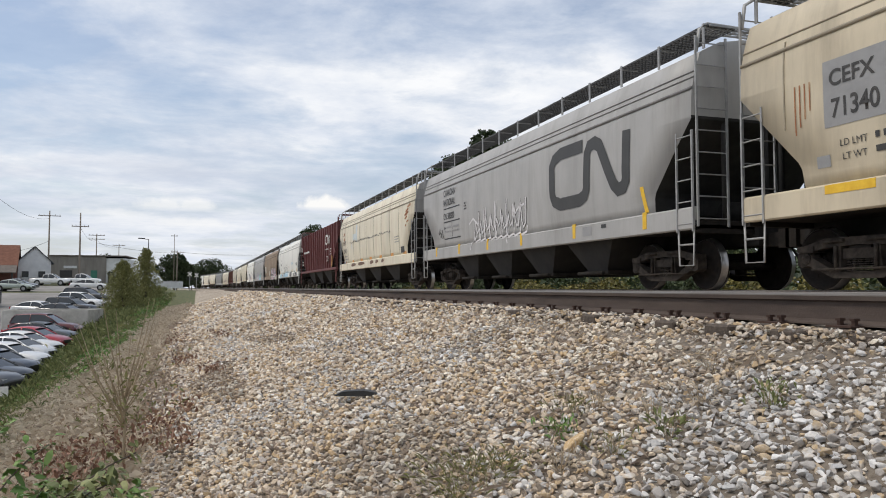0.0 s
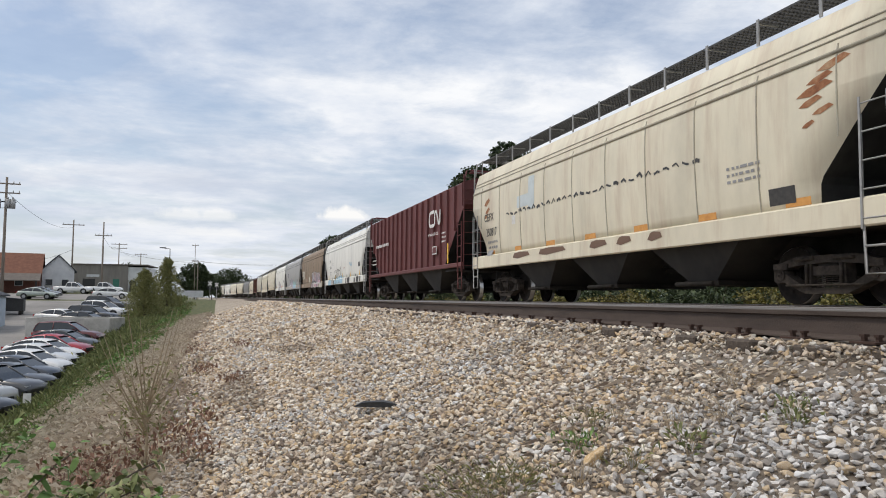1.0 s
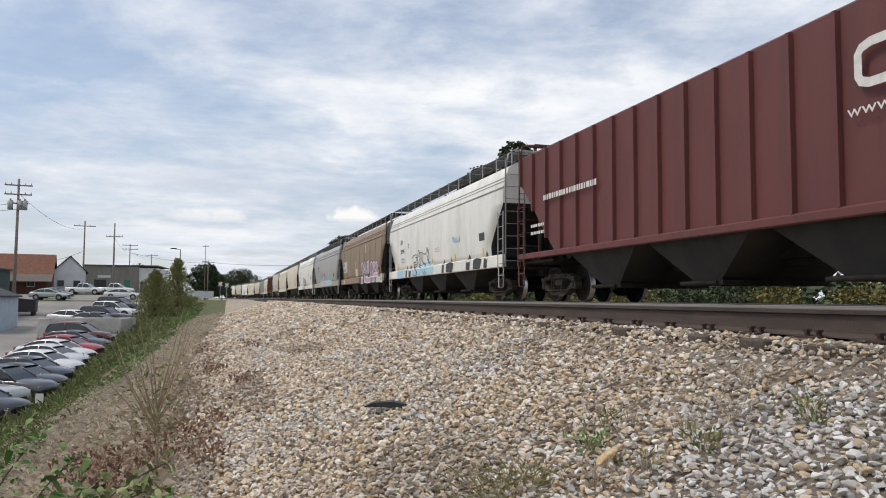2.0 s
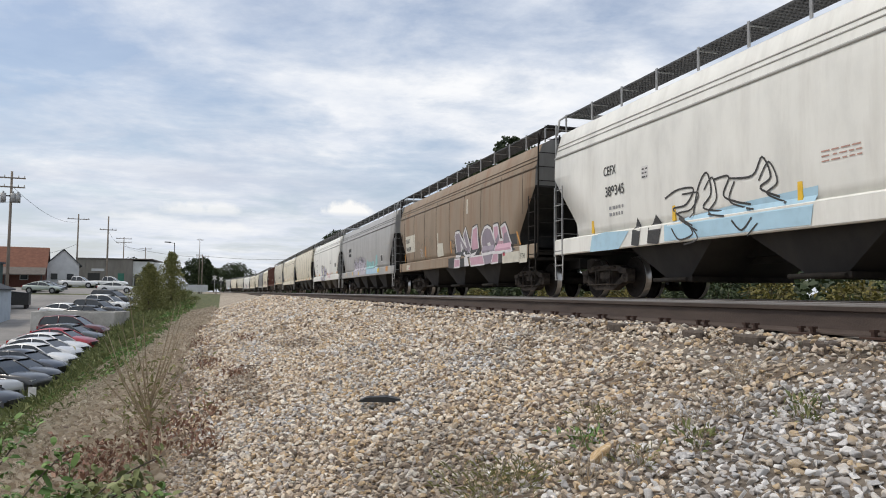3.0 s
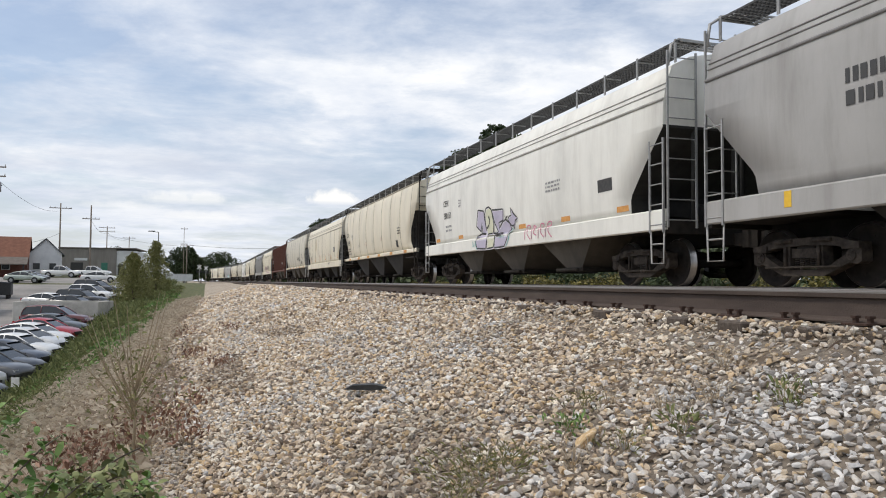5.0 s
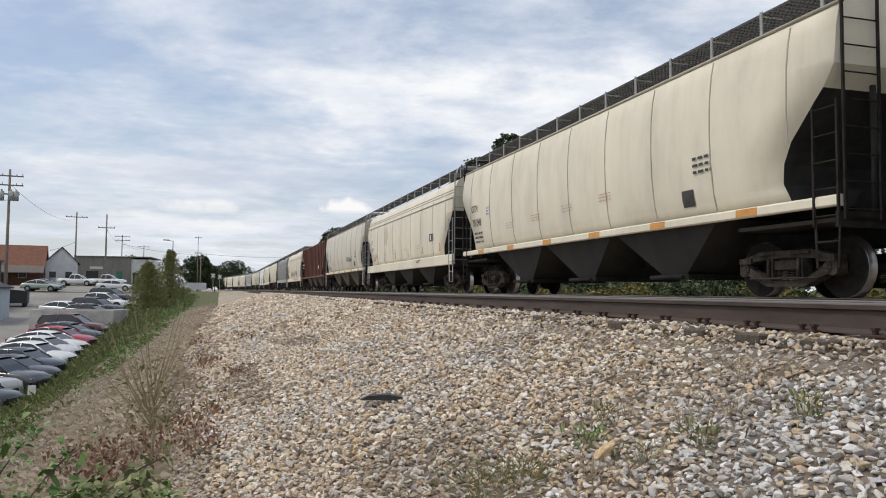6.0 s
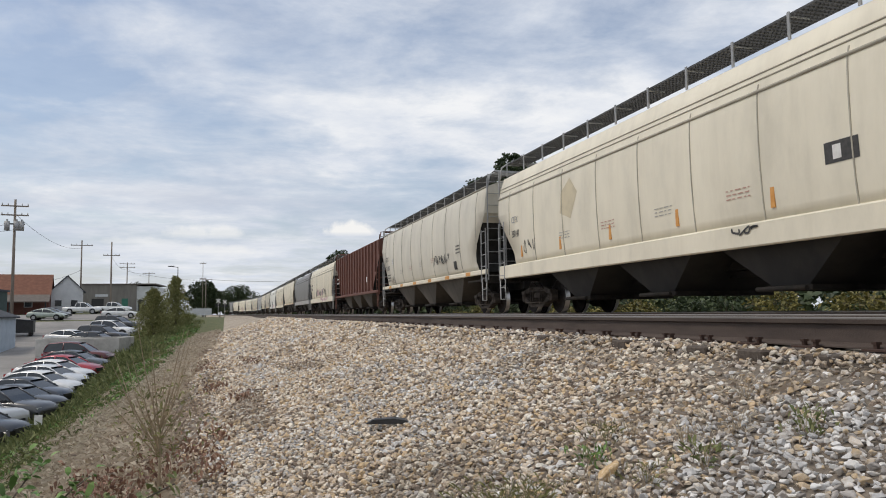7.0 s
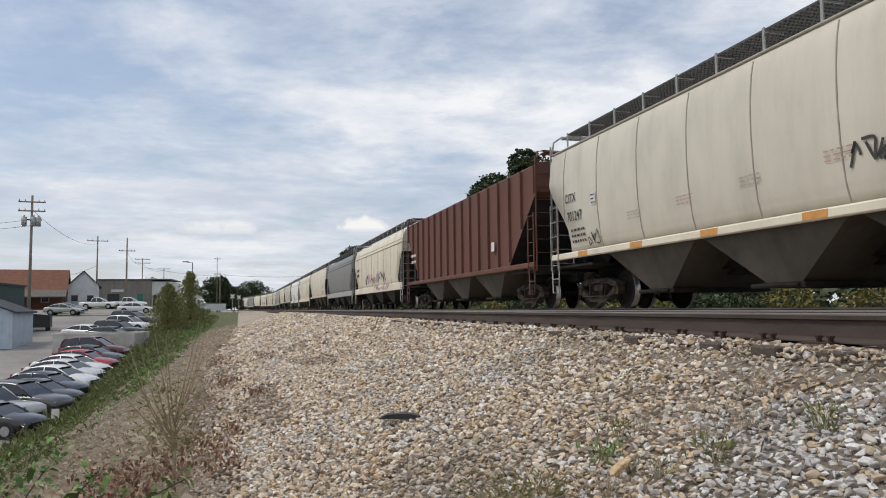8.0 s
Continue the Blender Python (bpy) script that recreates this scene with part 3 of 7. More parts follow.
        g.location = (0, yy, 0)
    # trucks
    tc = h - 1.62
    for sy in (-1, 1):
        bo = part("truck", TRUCK["bolster"], M_STEEL, car, "dark cast-steel truck with two wheelsets")
        bo.location = (0, sy * tc, 0)
        for sx in (-1, 1):
            q = part("side_frame", TRUCK["side_frame"], M_STEEL, bo)
            q.location = (sx * 1.0, 0, 0)
            q = part("spring_nest", TRUCK["spring_nest"], M_STEEL, bo)
            q.location = (sx * 1.0, 0, 0)
            for wy in (-0.89, 0.89):
                q = part("bearing_cap", TRUCK["bearing_cap"], M_STEEL, bo)
                q.matrix_basis = pose(sx * 1.0, wy, R_WHEEL, 0, 0, 0 if sx < 0 else 180)
        for wy in (-0.89, 0.89):
            q = part("wheelset", TRUCK["wheelset"], M_WHEEL, bo)
            q.location = (0, wy, R_WHEEL)
    # ribs or seams that follow the side sheet
    for count, name, wide, proud in ((ribs, "rib", 0.045, 0.085), (seams, "seam", 0.016, 0.012)):
        if not count:
            continue
        zlist = [1.34, 4.1] if style == "ribbed" else [1.43, 1.7, 2.0, 2.3, 2.6, 2.9, 3.2, 3.45, 3.6] + ([3.8, 4.05] if style == "round" else [])
        for sx in (-1, 1):
            for i in range(count):
                yy = -h + 2 * h * (i + 0.5 if count > 1 and name == "seam" else i) / (count if name == "seam" else count - 1)
                zz = [z for z in zlist]
                if style == "ribbed":
                    yy *= (h - 0.05) / h
                    edge = h - abs(yy)
                    z_low = 1.34 if edge > 2.25 else 1.34 + (2.25 - edge) / 2.3 * 2.05
                    zz = [z_low, 4.1]
                else:
                    zz = [z for z in zlist if end_in(style, z) < h - abs(yy) - 0.03]
                    if len(zz) < 2:
                        continue
                bm = bmesh.new()
                vs = []
                for z in zz:
                    x = skin_x(style, z)
                    vs.append([bm.verts.new((sx * (x + o), yy + w, z)) for o, w in ((-0.02, -wide), (proud, -wide * 0.7), (proud, wide * 0.7), (-0.02, wide))])
                for a, b in zip(vs, vs[1:]):
                    for q in range(3):
                        bm.faces.new((a[q], a[q + 1], b[q + 1], b[q]))
                bm.faces.new(vs[0][::-1])
                bm.faces.new(vs[-1])
                part(name, bm, body_mat if name == "rib" else M_SEAM.get(body_mat.name, body_mat), car)
    for i in range(bands):
        z = (3.48, 3.68, 3.785)[i] if style != "round" else 4.13
        for sx in (-1, 1):
            bm = bmesh.new()
            x = (1.585, 1.537, 1.512)[i] if style != "round" else 1.5
            rod(bm, (sx * x, -h, z), (sx * x, h, z), (0.03, 0.015, 0.015)[i], 6)
            part("eave_band", bm, M_SEAM.get(body_mat.name, trim_mat), car)
    for yy, zz0, zz1, wide in tapes:
        bm = bmesh.new()
        x = max(skin_x(style, zz0), 1.60) if zz0 < 1.42 else skin_x(style, (zz0 + zz1) / 2)
        box(bm, -x - 0.006, -x + 0.02, yy - wide / 2, yy + wide / 2, zz0, zz1)
        part("reflector_tape", bm, tape_mat or M_YEL, car)
    return car


# hopper bays: near black by default, a browner steel for some cars
M_BAY = mat("near_black_hopper_steel", [(0.012, 0.011, 0.011), (0.03, 0.028, 0.026)], 0.85, 0, 1.2, (1, 1, 0.4), dirt=(0.04, 0.035, 0.03), dirt_amount=0.7)
M_BAYTAN = mat("dusty_hopper_steel", [(0.05, 0.044, 0.036), (0.125, 0.108, 0.087)], 0.85, 0, 1.2, (1, 1, 0.4), dirt=(0.05, 0.042, 0.035), dirt_amount=0.7)
M_SEAM = {}
P_TAN = paint("aged_tan_paint", (0.60, 0.52, 0.38))
P_GREY = paint("weathered_grey_paint", (0.40, 0.392, 0.378), (0.12, 0.1, 0.08), 0.3)
P_CREAM = paint("cream_paint_with_rust", (0.74, 0.68, 0.53), (0.3, 0.13, 0.06), 0.35)
P_RED = paint("faded_maroon_paint", (0.135, 0.038, 0.036), (0.05, 0.03, 0.025), 0.4, 0.65)
P_WHITE = paint("off_white_paint", (0.82, 0.81, 0.75), (0.25, 0.2, 0.15), 0.2)
P_BROWN = paint("grimy_brown_grey_paint", (0.29, 0.225, 0.16), (0.23, 0.11, 0.05), 0.75, 0.7)
P_PALE = paint("pale_cream_paint", (0.76, 0.7, 0.56), (0.3, 0.24, 0.16), 0.14)
P_OLD = paint("dull_cream_paint", (0.64, 0.6, 0.5), (0.3, 0.25, 0.18), 0.15)
P_RUST = paint("rust_brown_paint", (0.135, 0.052, 0.035), (0.08, 0.04, 0.03), 0.5, 0.7)
P_DARK = paint("dark_grey_paint", (0.22, 0.215, 0.205), (0.08, 0.07, 0.06), 0.5)
for p_ in (P_TAN, P_GREY, P_CREAM, P_WHITE, P_BROWN, P_PALE, P_OLD, P_DARK):
    ramp_ = [n for n in p_.node_tree.nodes if n.type == "VALTORGB"][0]
    c_ = ramp_.color_ramp.elements[1].color
    M_SEAM[p_.name] = mat("grimy_seam_of_" + p_.name, [tone(c_[:3], 0.45), tone(c_[:3], 0.62)], 0.7, 0, 3)

# far end of each car at the clip's start, metres along the line, and what it is
TAPE_SILL = lambda h, n, z0=1.2, z1=1.32, w=0.45: [(-h + 1.4 + (2 * h - 2.8) * i / (n - 1), z0, z1, w) for i in range(n)]
CARS = []


def add_car(far_end, car):
    CARS.append((far_end, car))
    return car


def spec(far_end, near_end, **kw):
    pitch = far_end - near_end
    c = hopper_car(pitch=pitch, **kw)
    add_car((far_end + near_end) / 2, c)
    return c, pitch / 2 - 0.62


ENDS = [-7.4, 10.2, 27.5, 44.8, 62.45, 80.4, 97.6, 115.4, 132.45, 150.25, 167.8, 185.6, 203.6, 221.2, 238.8]
C = []
C.append(spec(ENDS[1], ENDS[0], label="tan covered hopper car with grey number patch", style="panel", body_mat=P_TAN, end_mat=P_TAN, sill_mat=P_TAN, trim_mat=M_GALV, bands=2, seams=9,
              tapes=[(8.18 - u, 1.29, 1.41, 0.8) for u in (2.0, 5.6, 9.2, 12.8)], tape_mat=M_YEL))
C.append(spec(ENDS[2], ENDS[1], label="weathered grey covered hopper car with large dark emblem", style="panel", body_mat=P_GREY, end_mat=P_GREY, sill_mat=P_GREY, trim_mat=M_GALV, bands=3,
              tapes=[(8.03 - u, 1.14, 1.46, 0.13) for u in (1.6, 4.0, 6.5, 8.9, 11.8, 14.6)], bays=4))
C.append(spec(ENDS[3], ENDS[2], label="cream covered hopper car with rust patches and peeling sill", style="panel", body_mat=P_CREAM, end_mat=P_GREY, sill_mat=P_CREAM, trim_mat=M_GALV, bands=3, seams=10,
              tapes=TAPE_SILL(7.8, 7, 1.44, 1.56, 0.5), tape_mat=M_ORG))
C.append(spec(ENDS[4], ENDS[3], label="ribbed maroon covered hopper car with white emblem", style="ribbed", body_mat=P_RED, end_mat=P_RED, sill_mat=P_RED, trim_mat=P_RED, ribs=19))
C.append(spec(ENDS[5], ENDS[4], label="white covered hopper car with graffiti along the bottom", style="panel", body_mat=P_WHITE, end_mat=P_WHITE, sill_mat=P_WHITE, trim_mat=M_GALV, bands=3,
              tapes=TAPE_SILL(7.8, 5, 1.45, 1.9, 0.1)))
C.append(spec(ENDS[6], ENDS[5], label="grimy brown covered hopper car with pink graffiti", style="panel", body_mat=P_BROWN, end_mat=P_DARK, sill_mat=P_BROWN, trim_mat=M_STEEL, bands=3, seams=9))
C.append(spec(ENDS[7], ENDS[6], label="grey covered hopper car with blue and yellow graffiti", style="panel", body_mat=P_GREY, end_mat=P_GREY, sill_mat=P_GREY, trim_mat=M_GALV, bands=3,
              tapes=TAPE_SILL(7.8, 6, 1.16, 1.4, 0.14), bays=4))
C.append(spec(ENDS[8], ENDS[7], label="off-white covered hopper car with purple graffiti", style="panel", bay_mat=M_BAYTAN, body_mat=P_WHITE, end_mat=P_WHITE, sill_mat=P_WHITE, trim_mat=M_GALV, bands=3,
              tapes=TAPE_SILL(7.8, 6, 1.5, 1.62, 0.45), tape_mat=M_ORG))
C.append(spec(ENDS[9], ENDS[8], label="cream round-sided covered hopper car with black ends", style="round", bands=1, body_mat=P_PALE, end_mat=P_PALE, sill_mat=P_PALE, trim_mat=M_STEEL, seams=9,
              tapes=TAPE_SILL(7.8, 6, 1.29, 1.41, 0.5), tape_mat=M_ORG))
C.append(spec(ENDS[10], ENDS[9], label="pale cream covered hopper car with stained panels", style="panel", body_mat=P_PALE, end_mat=P_OLD, sill_mat=P_PALE, trim_mat=M_GALV, bands=3, seams=9,
              tapes=TAPE_SILL(7.8, 6, 1.6, 2.0, 0.09), tape_mat=M_ORG))
C.append(spec(ENDS[11], ENDS[10], label="cream round-sided covered hopper car with black graffiti", style="round", bands=1, bay_mat=M_BAYTAN, body_mat=P_OLD, end_mat=P_OLD, sill_mat=P_PALE, trim_mat=M_GALV, seams=9,
              tapes=TAPE_SILL(7.8, 6, 1.29, 1.41, 0.5), tape_mat=M_ORG))
C.append(spec(ENDS[12], ENDS[11], label="ribbed rust-brown covered hopper car", style="ribbed", bay_mat=M_BAYTAN, body_mat=P_RUST, end_mat=P_RUST, sill_mat=P_RUST, trim_mat=P_RUST, ribs=17))
C.append(spec(ENDS[13], ENDS[12], label="cream covered hopper car with pink and black graffiti", style="panel", body_mat=P_CREAM, end_mat=P_OLD, sill_mat=P_PALE, trim_mat=M_GALV, bands=2, seams=8))
C.append(spec(ENDS[14], ENDS[13], label="dull grey covered hopper car", style="panel", body_mat=P_DARK, end_mat=P_DARK, sill_mat=P_GREY, trim_mat=M_GALV, bands=2))


# ---- plants ----
def leaf_mat(name, dark, mid, light):
    m = mat(name, [dark, mid, light], 0.65, 0, 1.5, per_island=True)
    b = m.node_tree.nodes["Principled BSDF"]
    b.inputs["Subsurface Weight"].default_value = 0.0
    return m


M_LEAF = leaf_mat("green_leaf", (0.08, 0.1, 0.032), (0.155, 0.18, 0.06), (0.28, 0.285, 0.12))
M_LEAFB = leaf_mat("bright_weed_leaf", (0.07, 0.13, 0.03), (0.12, 0.22, 0.05), (0.2, 0.3, 0.085))
M_DARKLEAF = leaf_mat("dark_tree_leaf", (0.018, 0.03, 0.01), (0.035, 0.055, 0.018), (0.06, 0.085, 0.028))
M_CEDAR = leaf_mat("olive_cedar_spray", (0.12, 0.125, 0.04), (0.2, 0.2, 0.07), (0.31, 0.3, 0.12))
M_YELLEAF = leaf_mat("yellowing_bush_leaf", (0.09, 0.075, 0.03), (0.16, 0.145, 0.04), (0.27, 0.23, 0.06))
M_STRAW = leaf_mat("dry_straw", (0.36, 0.29, 0.21), (0.54, 0.455, 0.345), (0.7, 0.61, 0.48))
M_DEAD = leaf_mat("dead_brown_leaf", (0.22, 0.165, 0.125), (0.37, 0.29, 0.22), (0.52, 0.43, 0.34))
M_BARK = mat("grey_bark", [(0.06, 0.048, 0.038), (0.14, 0.115, 0.09)], 0.9, 0, 8, (1, 1, 0.2), 0.6, 30)
M_TWIG = mat("dry_stalk", [(0.26, 0.2, 0.13), (0.42, 0.34, 0.23)], 0.85, 0, 12)


def scatter(name, centres, normals, lengths, widths, rng, material, droop=0.25):
    """Many small leaves in one mesh: a folded diamond each, pointing along its direction."""
    n = len(centres)
    d = normals / (np.linalg.norm(normals, axis=1, keepdims=True) + 1e-9)
    side = np.cross(d, rng.normal(size=(n, 3)))
    side /= np.linalg.norm(side, axis=1, keepdims=True) + 1e-9
    up = np.cross(side, d)
    L, W = lengths[:, None], widths[:, None]
    base = centres
    tip = centres + d * L - np.array([0, 0, 1]) * L * droop
    mid = centres + d * L * 0.5 + up * W * 0.15
    v = np.stack([base, mid + side * W * 0.5, tip, mid - side * W * 0.5], 1).reshape(-1, 3)
    k = np.arange(n) * 4
    f = np.stack([k, k + 1, k + 2, k, k + 2, k + 3], 1).reshape(-1, 3)
    return raw_mesh(name, v, f, material)


def oval_leaves(name, centres, normals, lengths, rng, material):
    """Pointed oval leaves of four triangles, a little folded along the rib."""
    n = len(centres)
    d = normals / (np.linalg.norm(normals, axis=1, keepdims=True) + 1e-9)
    side = np.cross(d, rng.normal(size=(n, 3)) * 0.5 + np.array([0, 0, 1.0]))
    side /= np.linalg.norm(side, axis=1, keepdims=True) + 1e-9
    up, L = np.cross(side, d), lengths[:, None]
    drop = np.array([0, 0, -0.3])
    def at(k, w):
        return centres + d * L * k + side * L * w + up * L * abs(w) * 0.35 + drop * L * k * k
    v = np.stack([at(0, 0), at(0.3, 0.2), at(0.68, 0.19), at(1, 0), at(0.68, -0.19), at(0.3, -0.2)], 1).reshape(-1, 3)
    k = np.arange(n) * 6
    f = np.stack([k, k + 1, k + 5, k + 1, k + 2, k + 5, k + 2, k + 4, k + 5, k + 2, k + 3, k + 4], 1).reshape(-1, 3)
    return raw_mesh(name, v, f, material)


def raw_mesh(name, v, f, material):
    me = bpy.data.meshes.new(name)
    me.vertices.add(len(v))
    me.vertices.foreach_set("co", np.asarray(v, np.float32).ravel())
    me.loops.add(f.size)
    me.loops.foreach_set("vertex_index", f.astype(np.int32).ravel())
    me.polygons.add(len(f))
    me.polygons.foreach_set("loop_start", np.arange(0, f.size, f.shape[1], dtype=np.int32))
    me.polygons.foreach_set("use_smooth", np.zeros(len(f), bool))
    me.update(calc_edges=True)
    me.materials.append(material)
    return me


def tree(name, label, x, y, z, height, spread, seed, leaf=M_DARKLEAF, n=2600, size=0.32, crown_from=0.25, lobes=9, category="tree", cone=False):
    rng = np.random.default_rng(seed)
    rnd = random.Random(seed)
    t = thing(name, label, category, m=pose(x, y, z))
    bm = bmesh.new()
    r0 = height * 0.022 + 0.03
    top = Vector((0.03 * height * rnd.uniform(-1, 1), 0, height * 0.8))
    p0, pts = Vector((0, 0, -0.25)), []
    for i in range(1, 6):
        p1 = Vector((0, 0, -0.25)).lerp(top, i / 5) + Vector((rnd.uniform(-1, 1), rnd.uniform(-1, 1), 0)) * 0.012 * height
        rod(bm, p0, p1, r0 * (1 - 0.17 * (i - 1)), 7, r0 * (1 - 0.17 * i))
        pts.append(p1)
        p0 = p1
    cs, rs = [], []
    for i in range(lobes):
        a = 2.4 * i + rnd.uniform(-0.4, 0.4)
        k = crown_from + (1 - crown_from) * (i + 0.5) / lobes
        if cone:
            rad = spread * (1.02 - ((k - crown_from) / (1 - crown_from)) ** 2.2) * 0.5
            c = Vector((math.cos(a) * rad * 0.6, math.sin(a) * rad * 0.6, height * k * 0.94))
            rr = rad * 0.8 + 0.13 * spread
        else:
            rad = spread * 0.6 * math.sin(math.pi * min(0.93, 0.25 + 0.7 * (k - crown_from) / (1 - crown_from)))
            c = Vector((math.cos(a) * rad, math.sin(a) * rad, height * (0.06 + 0.86 * k)))
            rr = spread * rnd.uniform(0.34, 0.5)
        rod(bm, pts[min(4, int(k * 4.2))], c, r0 * 0.32, 5, r0 * 0.08)
        cs.append(c)
        rs.append(rr)
    part("trunk", bm, M_BARK, t)
    per = n // lobes
    P, D = [], []
    for c, rr in zip(cs, rs):
        u = rng.normal(size=(per, 3))
        u /= np.linalg.norm(u, axis=1, keepdims=True)
        lump = np.array([0.72 + 0.5 * noise.noise(Vector(q) * 2.2 + c) for q in u])[:, None]
        rad = rr * lump * rng.uniform(0.45, 1.0, (per, 1)) ** 0.4
        P.append(np.array(c) + u * rad * (np.array([1, 1, 1.5]) if cone else np.array([1, 1, 0.8])))
        D.append(u + np.array([0, 0, 1.4 if cone else 0.1]) + 0.6 * rng.normal(size=(per, 3)))
    P, D = np.concatenate(P), np.concatenate(D)
    L = size * rng.uniform(0.6, 1.3, len(P))
    ob = new("crown", scatter("crown", P, D, L, L * (0.4 if cone else 0.75), rng, leaf))
    ob.parent = t
    return t


for x, y, hgt, spr, sd in [(-6.55, 76.0, 4.9, 2.9, 11), (-5.35, 88.0, 6.0, 2.5, 12)]:
    tree("cedar_tree", "bushy olive-green cedar with a pointed crown on the bank", x, y, ground_z(x, y) - 0.05, hgt, spr, sd, M_CEDAR, 12000, 0.2, 0.1, 18, cone=True)
for x, y, hgt, spr, sd, nn in [(-5.6, 208, 9.2, 5.6, 21, 6500), (-1.5, 222, 6.0, 3.0, 22, 1200), (5.5, 352, 12.5, 11, 23, 7000), (-3.5, 360, 10.5, 8, 37, 4500), (24.5, 172, 15.5, 5.2, 24, 5000), (28, 190, 14, 6, 25, 1800),
                              (21.5, 55.5, 14.1, 3.8, 26, 7500), (20.6, 60.5, 12.8, 3.4, 27, 5500), (24.5, 61, 14.3, 4.5, 28, 4500), (22, 68, 13.6, 3.8, 38, 4500), (-46, 152, 9, 4.5, 29, 1600), (-37, 98, 7.6, 3.8, 30, 1800), (-24, 215, 8, 4, 31, 900)]:
    tree("tree", "leafy broad-crowned tree, dark green against the sky", x, y, ground_z(x, y), hgt, spr, sd, M_DARKLEAF, int(nn * 1.7), 0.22 + 0.001 * y, 0.2)


for i in range(16):
    tree("tree", "low dense tree in the row beyond the tracks", 31 + 2.5 * math.sin(i * 2.1), -8 + 5.2 * i, -0.6, 4.6 + 0.7 * math.sin(i * 1.7), 4.2, 500 + i, M_DARKLEAF, 1300, 0.42, 0.02, 7)


def bushes():
    rnd = random.Random(8)
    spots = [(rnd.uniform(14.2, 17), -6 + 1.75 * i + rnd.uniform(-0.5, 0.5), rnd.uniform(0.9, 1.6)) for i in range(34)]
    spots += [(rnd.uniform(17, 22), -4 + 4.0 * i, rnd.uniform(1.2, 2.2)) for i in range(22)]
    spots += [(rnd.uniform(22, 26), -8 + 2.6 * i, rnd.uniform(1.7, 2.6)) for i in range(46)]
    spots += [(rnd.uniform(29, 33), -10 + 2.4 * i, rnd.uniform(2.4, 3.2)) for i in range(54)]
    spots[9] = (15.0, 9.3, 2.5)
    spots = [q for i, q in enumerate(spots) if i == 9 or i > 33 or i % 5 in (0, 3)]
    for i, (x, y, hgt) in enumerate(spots):
        rng = np.random.default_rng(300 + i)
        b = thing("bush", "ragged yellow-green bush beyond the tracks", "bush", "trackside bushes", m=pose(x, y, ground_z(x, y)))
        bm = bmesh.new()
        for j in range(5):
            a = 1.3 * j
            rod(bm, (0, 0, -0.1), (0.4 * math.cos(a), 0.4 * math.sin(a), hgt * 0.7), 0.02, 5, 0.006)
        part("stem", bm, M_BARK, b)
        n = 700
        u = rng.normal(size=(n, 3))
        u /= np.linalg.norm(u, axis=1, keepdims=True)
        lump = np.array([0.7 + 0.6 * noise.noise(Vector(q) * 2.0 + Vector((i * 3.1, 0, 0))) for q in u])[:, None]
        P = u * lump * rng.uniform(0.5, 1, (n, 1)) * np.array([1.0, 1.35 if x < 22 else 1.9, hgt * 0.55]) + np.array([0, 0, hgt * 0.55])
        L = rng.uniform(0.09, 0.2, n)
        o = new("crown", scatter("crown", P, u + 0.7 * rng.normal(size=(n, 3)), L, L * 0.6, rng, M_YELLEAF if x < 17 else M_LEAF if i % 3 == 0 else M_DARKLEAF))
        o.parent = b


bushes()


def far_hedge():
    """The unbroken low scrub that runs along the far side of the line to the bend."""
    rng = np.random.default_rng(41)
    n = 30000
    y = -14 + 374 * rng.uniform(0, 1, n) ** 1.3
    x = np.array([bend(q) for q in y]) + np.where(y < 60, rng.uniform(18.5, 23, n), rng.uniform(14.5, 19, n))
    top = np.array([1.9 + 0.9 * noise.noise((q * 0.12, 0, 5)) for q in y])
    z = np.array([ground_z(a, b) for a, b in zip(x, y)]) + top * rng.uniform(0, 1, n)
    D = rng.normal(size=(n, 3)) + np.array([0, 0, 0.6])
    L = rng.uniform(0.35, 0.8, n) * np.clip(0.4 + y / 150, 0.45, 1.0)
    tagged(new("far_hedge", scatter("far_hedge", np.stack([x, y, z], 1), D, L, L * 0.7, rng, M_DARKLEAF)), "low dark scrub along the far side of the line", "hedge", kind="stuff")


far_hedge()


